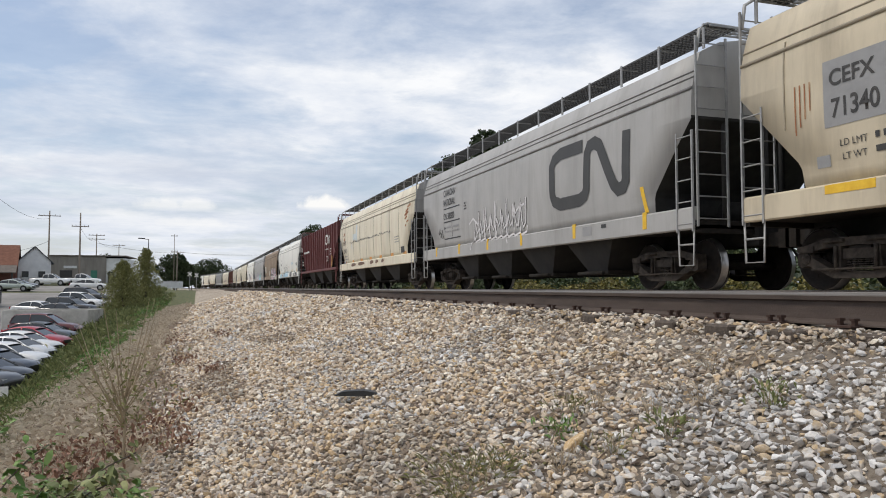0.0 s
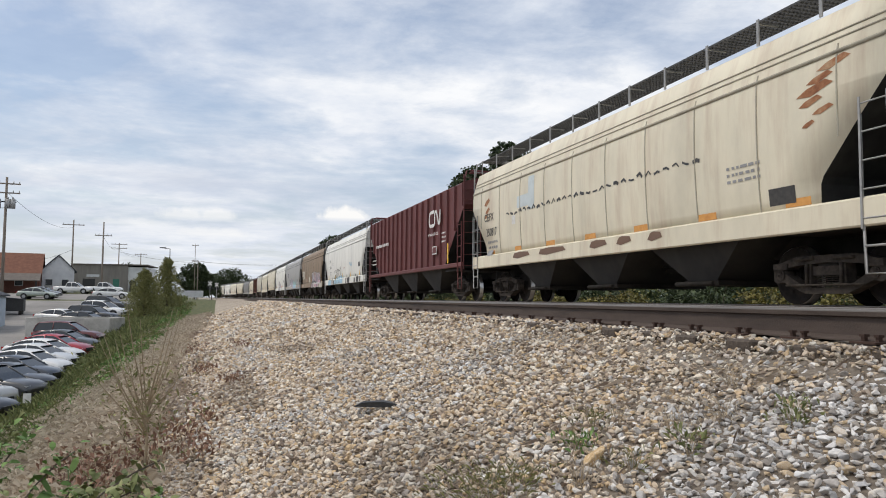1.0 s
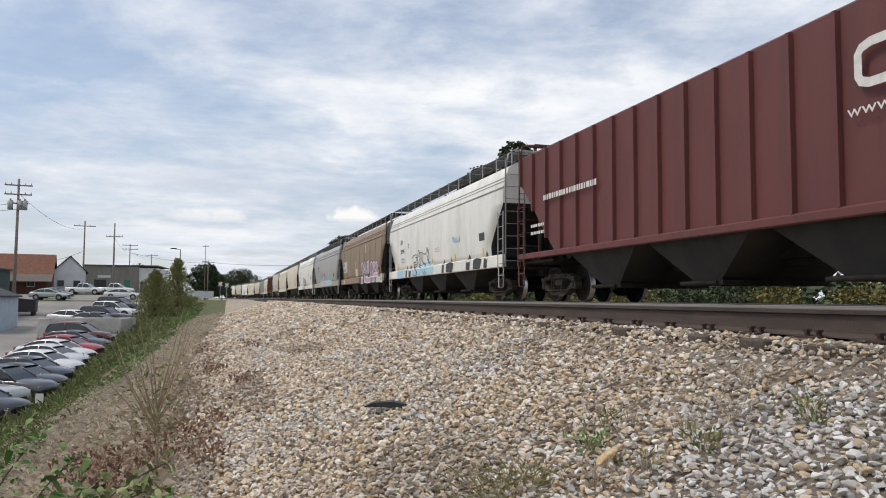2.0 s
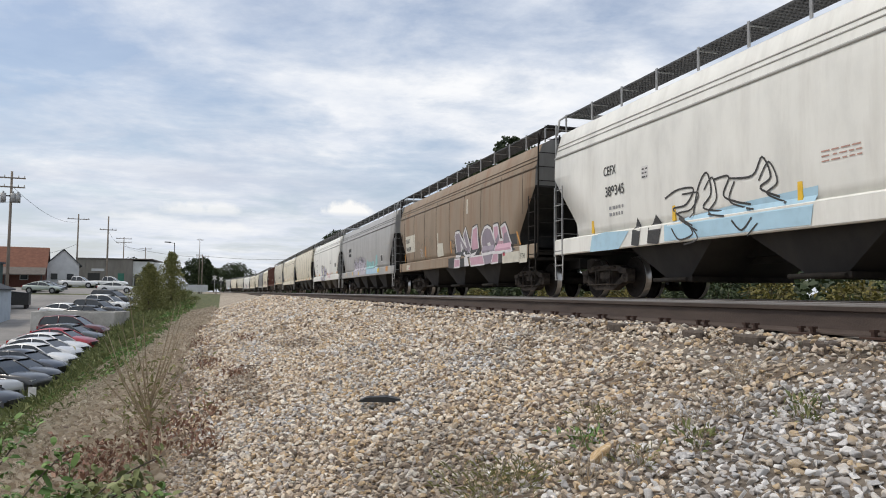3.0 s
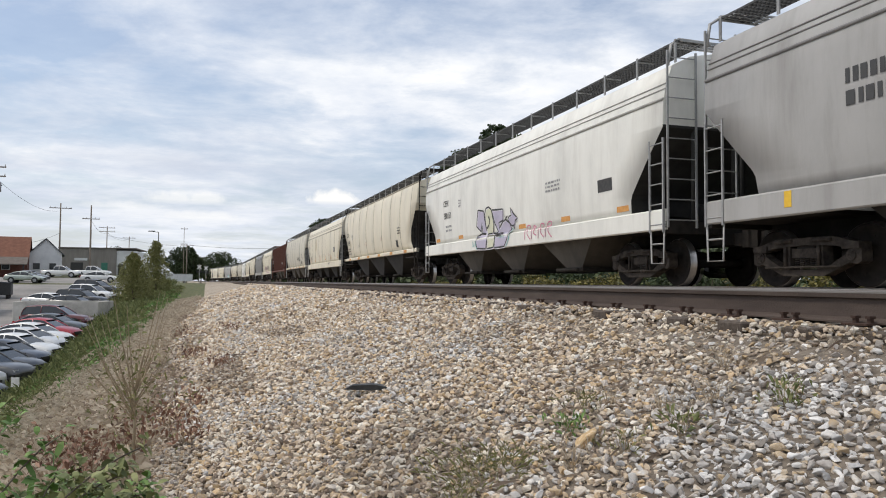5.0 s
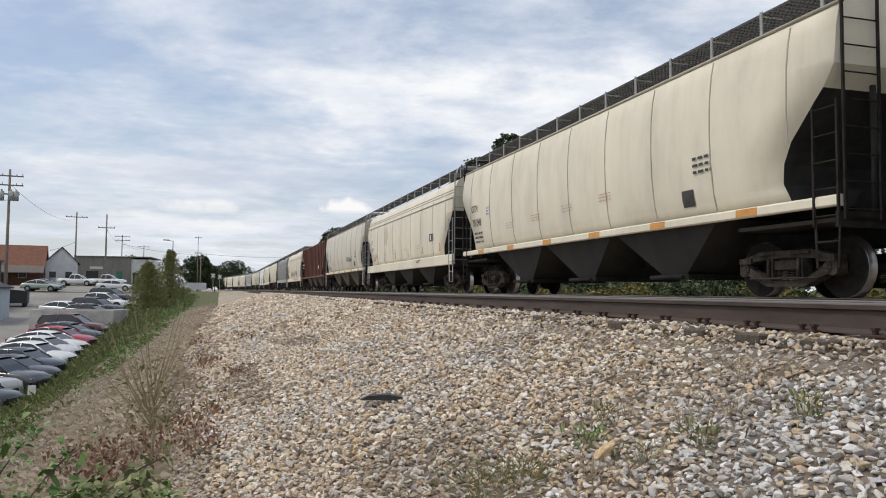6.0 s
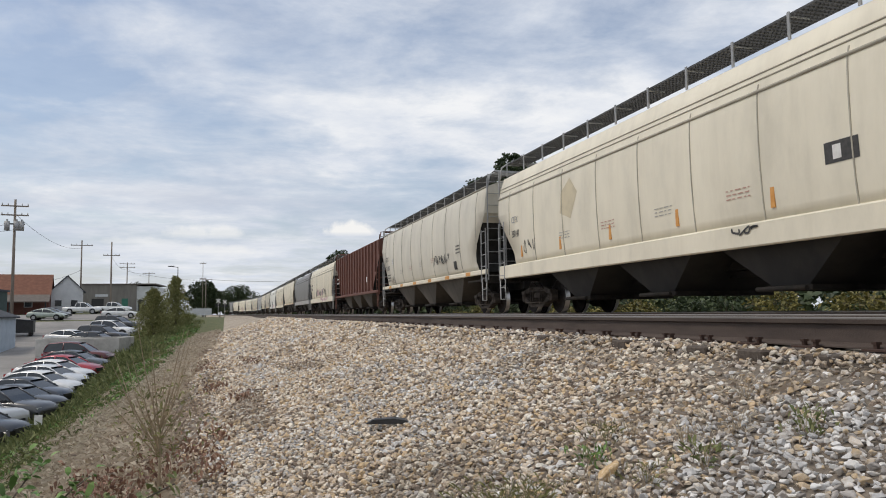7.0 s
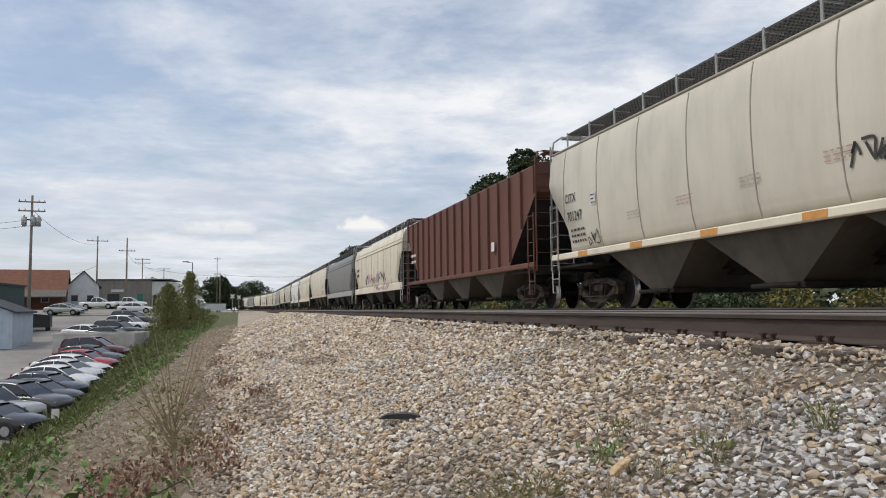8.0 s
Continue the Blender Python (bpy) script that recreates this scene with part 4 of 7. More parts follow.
def bank_plants():
    rng = np.random.default_rng(5)

    def field(n, x0, x1, y0, y1, power=1.0):
        x = rng.uniform(x0, x1, n)
        y = y0 + (y1 - y0) * rng.uniform(0, 1, n) ** power
        return x, y

    def lay(name, label, x, y, keep, length, width, material, lean, lift=0.0, droop=0.25):
        ok = [keep(a, b) for a, b in zip(x, y)]
        x, y = x[ok], y[ok]
        z = np.array([ground_z(a, b) for a, b in zip(x, y)])
        n = len(x)
        P = np.stack([x, y, z + lift * rng.uniform(0, 1, n)], 1)
        D = np.stack([rng.normal(0, lean, n), rng.normal(0, lean, n), np.ones(n)], 1)
        far = 1 + np.clip(y - 8, 0, 60) / 26
        L = length * rng.uniform(0.45, 1.35, n) * far ** 0.45
        tagged(new(name, scatter(name, P, D, L, width * rng.uniform(0.7, 1.3, n) * far, rng, material, droop)), label, "grass", kind="stuff")

    def patch(a, b, k=0.0):
        return noise.noise((a * 0.55 + k, b * 0.22, k)) + 0.5 * noise.noise((a * 1.7, b * 0.9, k + 4))

    # green weeds on the lower bank, dry straw and brown scrub on its shoulder
    x, y = field(60000, -9.0, -1.6, 3, 100, 1.3)
    lay("green_weeds", "lush green weeds on the lower bank", x, y, lambda a, b: a < -4.1 + 1.3 * patch(a, b) + 0.012 * min(b, 75) and patch(a, b, 31) > -0.12, 0.21, 0.02, M_LEAF, 0.7, 0.2)
    x, y = field(26000, -9.0, -2.6, 14, 112, 1.0)
    lay("tall_weeds", "tall dense green weeds along the foot of the bank", x, y, lambda a, b: a < -6.3 + 1.2 * patch(a, b, 15) + lerp(b, (30, 0), (60, 1.4), (110, 2.0)) and patch(a, b, 19) > -0.2, 0.38, 0.028, M_LEAF, 0.5, 0.35)
    x, y = field(20000, -9.0, -1.4, 3, 95, 1.3)
    lay("broadleaf_weeds", "bright broad-leaved weeds", x, y, lambda a, b: a < -3.6 + 0.014 * min(b, 75) and patch(a, b, 7) > 0.05, 0.13, 0.05, M_LEAFB, 1.1, 0.35)
    x, y = field(190000, -6.8, 0.9, 2.5, 70, 1.6)
    lay("dry_grass", "matted straw-brown dry grass", x, y, lambda a, b: a < -0.5 + 0.6 * patch(a, b, 2) + lerp(b, (6, 0.0), (12, -0.35), (22, -0.4), (45, -0.1)) and patch(a, b, 2) > -0.6, 0.16, 0.0055, M_STRAW, 1.1, 0.1, 0.45)
    x, y = field(30000, -3.4, 0.9, 2.5, 60, 1.6)
    lay("brown_stems", "tangled brown dead stems", x, y, lambda a, b: patch(a, b, 11) > -0.05 and a < -0.3 + 0.6 * patch(a, b, 3) + lerp(b, (6, 0), (12, -0.25), (22, -0.3), (45, 0)), 0.14, 0.004, M_DEAD, 1.2, 0.07, 0.4)
    x, y = field(5000, -2.8, 0.5, 3, 30, 1.7)
    lay("dead_leaves", "curled dead brown leaves", x, y, lambda a, b: patch(a, b, 11) > 0.3 and a < -0.1 + 0.4 * patch(a, b, 3), 0.035, 0.022, M_DEAD, 1.6, 0.2, 0.2)
    # low scrub in streaks along the upper bank further out
    x, y = field(26000, -1.2, 2.2, 7, 45, 1.2)
    lay("brown_scrub", "brown scrub streaking the upper bank", x, y, lambda a, b: noise.noise((a * 1.4, b * 0.35, 21.0)) > 0.2 and a < 1.5, 0.07, 0.006, M_DEAD, 1.5, 0.03, 0.4)


bank_plants()


def stalk_plant():
    """The tall dry stalk on the shoulder of the bank."""
    rnd = random.Random(3)
    x, y = -0.52, 6.1
    p = thing("dry_stalk_plant", "tall dry branching stalk with a few withered leaves", "plant", m=pose(x, y, ground_z(x, y)))
    bm = bmesh.new()
    pipe(bm, [(0, 0, -0.05), (0.01, 0, 0.4), (0.0, 0.01, 0.62)], 0.011)
    part("stem", bm, M_TWIG, p)
    for i in range(26):
        a, k = rnd.uniform(0, 6.28), rnd.uniform(0.25, 1.0)
        lean = 0.15 + 0.55 * (1 - k) + rnd.uniform(0, 0.25)
        ln = rnd.uniform(0.3, 0.85)
        s = Vector((0, 0, 0.32 + 0.3 * k))
        m1 = s + Vector((math.cos(a) * lean * ln * 0.6, math.sin(a) * lean * ln * 0.6, ln * 0.5))
        e = s + Vector((math.cos(a) * lean * ln, math.sin(a) * lean * ln, ln * rnd.uniform(0.8, 1.05)))
        bm = bmesh.new()
        rod(bm, s, m1, 0.0055, 5, 0.004)
        rod(bm, m1, e, 0.004, 5, 0.0015)
        part("twig", bm, M_TWIG, p)
    rng = np.random.default_rng(9)
    n = 300
    P = rng.normal(size=(n, 3)) * np.array([0.17, 0.17, 0.2]) + np.array([0, 0, 0.66])
    o = new("foliage", scatter("foliage", P, rng.normal(size=(n, 3)), rng.uniform(0.03, 0.07, n), rng.uniform(0.01, 0.025, n), rng, M_CEDAR))
    o.parent = p


stalk_plant()


def leafy_branch(x, y, z, reach, heading, seed, rise=0.0, leaf=1.0):
    """A low sapling shoot with paired leaves."""
    rng = np.random.default_rng(seed)
    p = thing("sapling", "low green sapling with paired oval leaves", "plant", "saplings on the bank", m=pose(x, y, z, 0, 0, heading))
    bm = bmesh.new()
    rise = rise or 0.53 * reach
    pts = [Vector((reach * k, 0, rise * (1.7 * k - 0.7 * k * k))) for k in np.linspace(0, 1, 9)]
    pipe(bm, pts, 0.0038, 5)
    part("stem", bm, M_BARK, p)
    P, D = [], []
    for i in range(96):
        k = 0.1 + 0.9 * i / 95
        c = Vector((reach * k, 0, rise * (1.7 * k - 0.7 * k * k)))
        P.append(c + Vector(rng.normal(0, 0.035, 3)))
        D.append((rng.normal(0.4, 0.5), (1.0 if i % 2 else -1.0) * rng.uniform(0.3, 1), rng.normal(0.1, 0.5)))
    L = rng.uniform(0.06, 0.12, len(P)) * leaf
    o = new("foliage", oval_leaves("foliage", np.array(P), np.array(D), L, rng, M_LEAFB if seed % 2 else M_LEAF))
    o.parent = p


def withered_shrubs():
    rng = np.random.default_rng(23)
    m = leaf_mat("rusty_withered_leaf", (0.12, 0.06, 0.04), (0.22, 0.115, 0.075), (0.34, 0.2, 0.13))
    for x, y, r, hgt, n in [(-0.85, 6.5, 0.2, 0.36, 190), (-1.05, 7.3, 0.22, 0.42, 220), (-0.6, 6.9, 0.16, 0.34, 130), (-0.3, 7.6, 0.16, 0.26, 120), (-0.15, 6.5, 0.12, 0.22, 80), (-0.7, 6.0, 0.14, 0.25, 90), (-0.1, 8.2, 0.12, 0.26, 90), (-1.3, 7.9, 0.16, 0.35, 130), (0.2, 11.0, 0.14, 0.22, 90), (-0.2, 13.5, 0.2, 0.3, 120), (0.5, 17.0, 0.2, 0.25, 110), (-0.4, 19.0, 0.25, 0.35, 130)]:
        t = thing("withered_shrub", "small withered shrub with curled rust-brown leaves", "shrub", "withered shrubs on the bank", m=pose(x, y, ground_z(x, y)))
        bm = bmesh.new()
        for j in range(9):
            a = 0.7 * j
            rod(bm, (0, 0, -0.03), (r * math.cos(a), r * math.sin(a), hgt * (0.7 + 0.3 * math.sin(j * 2.3))), 0.004, 4, 0.0015)
        part("stem", bm, M_TWIG, t)
        P = rng.normal(size=(n, 3)) * np.array([r * 0.75, r * 0.75, hgt * 0.25]) + np.array([0, 0, hgt * 0.55])
        L = rng.uniform(0.03, 0.075, n)
        o = new("foliage", scatter("foliage", P, rng.normal(size=(n, 3)) - np.array([0, 0, 0.6]), L, L * 0.5, rng, m))
        o.parent = t


withered_shrubs()
rnd_s = random.Random(12)
for i in range(22):
    sy_ = rnd_s.uniform(4.6, 6.2) if i < 8 else rnd_s.uniform(9, 20)
    sx_ = rnd_s.uniform(-2.4, -1.3) if i < 8 else rnd_s.uniform(-4.6, -2.8)
    leafy_branch(sx_, sy_, ground_z(sx_, sy_), rnd_s.uniform(0.5, 0.9), rnd_s.uniform(-30, 150), 40 + i)
for i, (sx_, sy_, rc_, up_, hd_) in enumerate([(-1.15, 3.5, 0.9, 1.0, 8), (-1.2, 3.6, 0.6, 1.05, 20), (-1.05, 3.4, 0.6, 0.72, 5), (-0.95, 3.5, 0.55, 0.66, 25), (-1.1, 3.7, 0.75, 0.85, -5), (-0.9, 3.4, 0.45, 0.55, 30), (-0.8, 3.6, 0.45, 0.5, 0),
                                             (-1.3, 3.8, 0.5, 1.1, 40), (-0.7, 3.7, 0.35, 0.45, 40), (-0.85, 3.8, 0.4, 0.6, 70), (-0.6, 3.9, 0.3, 0.4, 10), (-1.0, 4.0, 0.5, 0.5, 110), (-0.75, 4.1, 0.4, 0.45, 60)]):
    leafy_branch(sx_, sy_, ground_z(sx_, sy_), rc_, hd_, 120 + i, up_, 0.72)
for i in range(30):
    sx_, sy_ = rnd_s.uniform(-1.35, -0.55), rnd_s.uniform(3.5, 4.7)
    leafy_branch(sx_, sy_, ground_z(sx_, sy_), rnd_s.uniform(0.3, 0.5), rnd_s.uniform(-60, 200), 160 + i, rnd_s.uniform(0.2, 0.55), 0.75)
for i, (sx_, sy_) in enumerate([(-0.7, 4.75), (-0.62, 4.85), (-0.8, 4.9), (-0.55, 4.7), (-0.75, 5.05)]):
    leafy_branch(sx_, sy_, ground_z(sx_, sy_), 0.32, 35 * i, 80 + i)


def weed_tufts():
    rng = np.random.default_rng(17)
    for i, (x, y, r, n, m) in enumerate([(1.90, 3.63, 0.06, 110, M_CEDAR), (2.06, 3.15, 0.05, 60, M_STRAW), (1.68, 3.35, 0.05, 90, M_LEAFB), (1.2, 3.3, 0.13, 420, M_CEDAR), (2.38, 2.72, 0.05, 80, M_LEAF), (1.7, 2.9, 0.05, 60, M_CEDAR),
                                         (2.25, 3.05, 0.06, 80, M_STRAW), (1.05, 3.1, 0.08, 130, M_CEDAR), (1.5, 3.0, 0.06, 80, M_STRAW), (2.6, 3.4, 0.06, 60, M_STRAW), (1.95, 2.85, 0.05, 60, M_LEAF), (1.32, 3.25, 0.08, 160, M_CEDAR), (2.0, 3.55, 0.05, 50, M_STRAW)]):
        z = ground_z(x, y)
        P = rng.normal(size=(n, 3)) * np.array([r, r, 0.0])
        P[:, 2] = rng.uniform(0.0, 0.1, n)
        D = np.stack([P[:, 0] * 3, P[:, 1] * 3, np.full(n, 0.8)], 1) + 0.35 * rng.normal(size=(n, 3))
        L = rng.uniform(0.02, 0.07, n)
        wide = np.full(n, 0.0045) if m in (M_STRAW, M_CEDAR) else L * 0.25
        t = thing("weed_tuft", "small wiry weed tuft growing through the stones" if m is not M_STRAW else "dry straw-coloured weed tuft between the stones", "weed", "weeds in the ballast", m=pose(x, y, z))
        bm = bmesh.new()
        for j in range(7):
            a = 0.9 * j
            rod(bm, (0, 0, -0.03), (r * 0.9 * math.cos(a), r * 0.9 * math.sin(a), 0.1), 0.0025, 4, 0.001)
        part("stem", bm, M_TWIG, t)
        o = new("foliage", scatter("foliage", P, D, L, wide, rng, m))
        o.parent = t

    n = 90
    x, y = rng.uniform(1.0, 2.9, n), rng.uniform(2.5, 4.4, n)
    P = np.stack([x, y, np.array([ground_z(a, b) for a, b in zip(x, y)]) + rng.uniform(0.02, 0.05, n)], 1)
    D = np.stack([rng.normal(0.9, 0.3, n), rng.normal(0.5, 0.5, n), rng.uniform(0.05, 0.35, n)], 1)
    tagged(new("dry_runners", scatter("dry_runners", P, D, rng.uniform(0.1, 0.3, n), np.full(n, 0.005), rng, M_DEAD, 0.15)), "thin dead runners trailing over the ballast", "weed", kind="stuff")


weed_tufts()


# ---- parking lot ----
def build_lot():
    bm = bmesh.new()
    xs, ys = [-70, -40, -25, -18, -14, -10, -8.25], list(range(-10, 131, 5))
    g = [[bm.verts.new((x, y, (lot_z(y) if x < -13 else ground_z(x, y)) + 0.02)) for x in xs] for y in ys]
    for i in range(len(ys) - 1):
        for j in range(len(xs) - 1):
            bm.faces.new((g[i][j], g[i][j + 1], g[i + 1][j + 1], g[i + 1][j])).smooth = True
    tagged(new("parking_lot", done(bm, "parking_lot", M_ASPHALT)), "worn pale asphalt parking lot sloping up from the bank", "parking lot", kind="structure")


build_lot()

M_GLASS = bpy.data.materials.new("tinted_car_glass")
M_GLASS.use_nodes = True
g_ = M_GLASS.node_tree.nodes["Principled BSDF"]
g_.inputs["Base Color"].default_value, g_.inputs["Roughness"].default_value = (0.03, 0.036, 0.042, 1), 0.06
g_.inputs["IOR"].default_value = 1.55
M_TYRE = mat("tyre_rubber", [(0.015, 0.015, 0.015), (0.03, 0.03, 0.03)], 0.9, 0, 8)
M_RIM = mat("alloy_rim", [(0.35, 0.35, 0.36), (0.5, 0.5, 0.5)], 0.35, 0.8, 8)
M_LAMP = mat("headlamp_lens", [(0.55, 0.57, 0.6), (0.75, 0.77, 0.8)], 0.1, 0.2, 8)
M_TAIL = mat("red_lamp_lens", [(0.3, 0.01, 0.01), (0.4, 0.02, 0.02)], 0.2, 0, 8)
M_TRIM = mat("black_plastic_trim", [(0.02, 0.02, 0.02), (0.035, 0.035, 0.035)], 0.6, 0, 8)
CARPAINT = {}


def car_paint(name, c):
    if name not in CARPAINT:
        m = mat(name + "_car_paint", [tone(c, 0.92), c, tone(c, 1.05)], 0.28, 0.15, 1.5, dirt=(0.2, 0.18, 0.15), dirt_amount=0.15)
        m.node_tree.nodes["Principled BSDF"].inputs["Coat Weight"].default_value = 0.6
        CARPAINT[name] = m
    return CARPAINT[name]


SHAPES = {  # stations along the length: lower body (y, top), cabin (y, top), half width, wheel positions
    "sedan": (4.7, 0.9, [(0, 0.62), (0.06, 0.9), (0.25, 1.02), (0.9, 1.05), (2.2, 1.0), (3.3, 0.98), (3.9, 0.92), (4.35, 0.82), (4.6, 0.68), (4.7, 0.5)],
              [(0.4, 1.03), (0.75, 1.2), (1.15, 1.36), (1.55, 1.44), (2.0, 1.48), (2.45, 1.45), (2.8, 1.36), (3.2, 1.17), (3.55, 0.98)], (0.95, 3.75)),
    "suv": (4.7, 0.93, [(0, 0.7), (0.08, 1.05), (0.9, 1.12), (2.4, 1.1), (3.4, 1.08), (4.2, 1.0), (4.58, 0.86), (4.7, 0.55)],
            [(0.1, 1.1), (0.22, 1.45), (0.4, 1.66), (1.2, 1.74), (2.0, 1.74), (2.5, 1.68), (2.95, 1.42), (3.4, 1.09)], (0.95, 3.8)),
    "pickup": (5.6, 1.0, [(0, 0.7), (0.06, 1.12), (1.0, 1.14), (2.6, 1.14), (4.0, 1.14), (5.2, 1.06), (5.5, 0.95), (5.6, 0.6)],
               [(1.9, 1.14), (1.98, 1.5), (2.1, 1.78), (2.7, 1.84), (3.3, 1.8), (3.7, 1.52), (4.15, 1.14)], (1.15, 4.55)),
}


def vehicle(kind, label, colour_name, colour, x, y, heading, z=None):
    """A parked car; x, y: the middle of its nose, heading: degrees from +x."""
    length, hw, low, cab, axles = SHAPES[kind]
    pm = car_paint(colour_name, colour)
    h = radians(heading)
    cx, cy = x - math.cos(h) * length / 2, y - math.sin(h) * length / 2
    zf, zr = (lot_z(y) + 0.02, lot_z(y - math.sin(h) * length) + 0.02)
    base = z if z is not None else (lot_z(cy) + 0.02)
    tilt = -math.degrees(math.atan2(zf - zr, length)) if z is None else 0
    v = thing("car" if kind != "pickup" else "pickup_truck", label, "car" if kind != "pickup" else "pickup truck", "parked cars", m=pose(cx, cy, base, 0, tilt, heading))
    bm = bmesh.new()
    rows = []
    for u, top in low:
        w = hw * (0.86 if u in (0, length) else 0.97 if (u < 0.2 or u > length - 0.35) else 1.0)
        zb = 0.34 if 0.1 < u < length - 0.2 else 0.4
        xx = u - length / 2
        rows.append([bm.verts.new(p) for p in ((xx, -w * 0.95, zb), (xx, -w, zb + 0.2), (xx, -w, top - 0.22), (xx, -w * 0.95, top - 0.05), (xx, -w * 0.8, top), (xx, 0, top + 0.03),
                                                (xx, w * 0.8, top), (xx, w * 0.95, top - 0.05), (xx, w, top - 0.22), (xx, w, zb + 0.2), (xx, w * 0.95, zb))])
    for a, b in zip(rows, rows[1:]):
        for i in range(10):
            bm.faces.new((a[i], a[i + 1], b[i + 1], b[i])).smooth = True
        bm.faces.new((a[10], a[0], b[0], b[10]))
    bm.faces.new(rows[0])
    bm.faces.new(rows[-1][::-1])
    part("body", bm, pm, v)
    bm = bmesh.new()
    rows, peak = [], max(t for _, t in cab)
    for u, top in cab:
        xx = u - length / 2
        belt = lerp(u, *low) - 0.03
        rw = hw * (0.93 - 0.19 * min(1.0, max(0.0, (top - belt) / (peak - belt))))
        rows.append([bm.verts.new(p) for p in ((xx, -hw * 0.93, belt), (xx, -rw, max(top - 0.06, belt + 0.01)), (xx, rw, max(top - 0.06, belt + 0.01)), (xx, hw * 0.93, belt))])
    for a, b in zip(rows, rows[1:]):
        for i in range(3):
            bm.faces.new((a[i], a[i + 1], b[i + 1], b[i]))
    bm.faces.new(rows[0])
    bm.faces.new(rows[-1][::-1])
    part("window_glass", bm, M_GLASS, v)
    # roof panel and pillars in body colour
    bm = bmesh.new()
    r = [(u - length / 2, t) for u, t in cab if t > peak - 0.13]
    rear, front = [i for i, c in enumerate(cab) if c[1] > peak - 0.13][0], [i for i, c in enumerate(cab) if c[1] > peak - 0.13][-1]
    w = hw * 0.76
    tops = [[bm.verts.new((a, s * w * k, t + dz)) for s, k, dz in ((-1, 1, -0.07), (-1, 0.9, 0.0), (-1, 0.0, 0.025), (1, 0.9, 0.0), (1, 1, -0.07))] for a, t in r]
    for a, b in zip(tops, tops[1:]):
        for i in range(4):
            bm.faces.new((a[i], a[i + 1], b[i + 1], b[i])).smooth = True
    part("roof", bm, pm, v)
    for s in (-1, 1):
        mid_u = (cab[rear][0] + cab[front][0]) / 2
        for line in (cab[:rear + 1], cab[front:], [(mid_u, lerp(mid_u, *low)), (mid_u, peak)]):
            bm = bmesh.new()
            pts = []
            for u0, t0 in line:
                belt = lerp(u0, *low) - 0.03
                pts.append((u0 - length / 2, s * hw * (0.935 - 0.185 * min(1.0, max(0.0, (t0 - belt) / (peak - belt)))), t0 - 0.05))
            pipe(bm, pts, 0.038, 5)
            part("pillar", bm, pm, v)
        bm = bmesh.new()
        box(bm, length / 2 - 0.42, length / 2 - 0.1, s * hw * 0.72 - 0.18, s * hw * 0.72 + 0.18, low[-2][1] - 0.17, low[-2][1] - 0.02)
        part("headlight", bm, M_LAMP, v)
        bm = bmesh.new()
        box(bm, -length / 2 - 0.02, -length / 2 + 0.15, s * hw * 0.78 - 0.14, s * hw * 0.78 + 0.14, 0.72, 0.92)
        part("tail_light", bm, M_TAIL, v)
        bm = bmesh.new()
        box(bm, cab[-1][0] - length / 2 - 0.5, cab[-1][0] - length / 2 - 0.3, s * (hw + 0.1) - 0.07, s * (hw + 0.1) + 0.07, lerp(cab[-1][0], *low), lerp(cab[-1][0], *low) + 0.13)
        part("mirror", bm, pm, v)
        for u in axles:
            bm = bmesh.new()
            rw = 0.33 if kind == "sedan" else 0.39
            rod(bm, (u - length / 2, s * (hw - 0.2), rw), (u - length / 2, s * (hw + 0.012), rw), rw, 18)
            wob = part("wheel", bm, M_TYRE, v)
            bm = bmesh.new()
            rod(bm, (u - length / 2, s * (hw + 0.0), rw), (u - length / 2, s * (hw + 0.025), rw), rw * 0.66, 14)
            part("rim", bm, M_RIM, wob)
            bm = bmesh.new()
            rod(bm, (u - length / 2, s * (hw - 0.25), rw + 0.02), (u - length / 2, s * (hw + 0.004), rw + 0.02), rw + 0.07, 18)
            part("wheel_arch", bm, M_TRIM, v)
    bm = bmesh.new()
    box(bm, length / 2 - 0.14, length / 2 + 0.015, -hw * 0.5, hw * 0.5, 0.45, 0.66)
    part("grille", bm, M_TRIM, v)
    if kind == "pickup":
        bm = bmesh.new()
        box(bm, -length / 2 + 0.12, -length / 2 + 1.95, -hw * 0.8, hw * 0.8, 1.12, 1.18)
        part("cargo_bed", bm, M_TRIM, v)
    return v


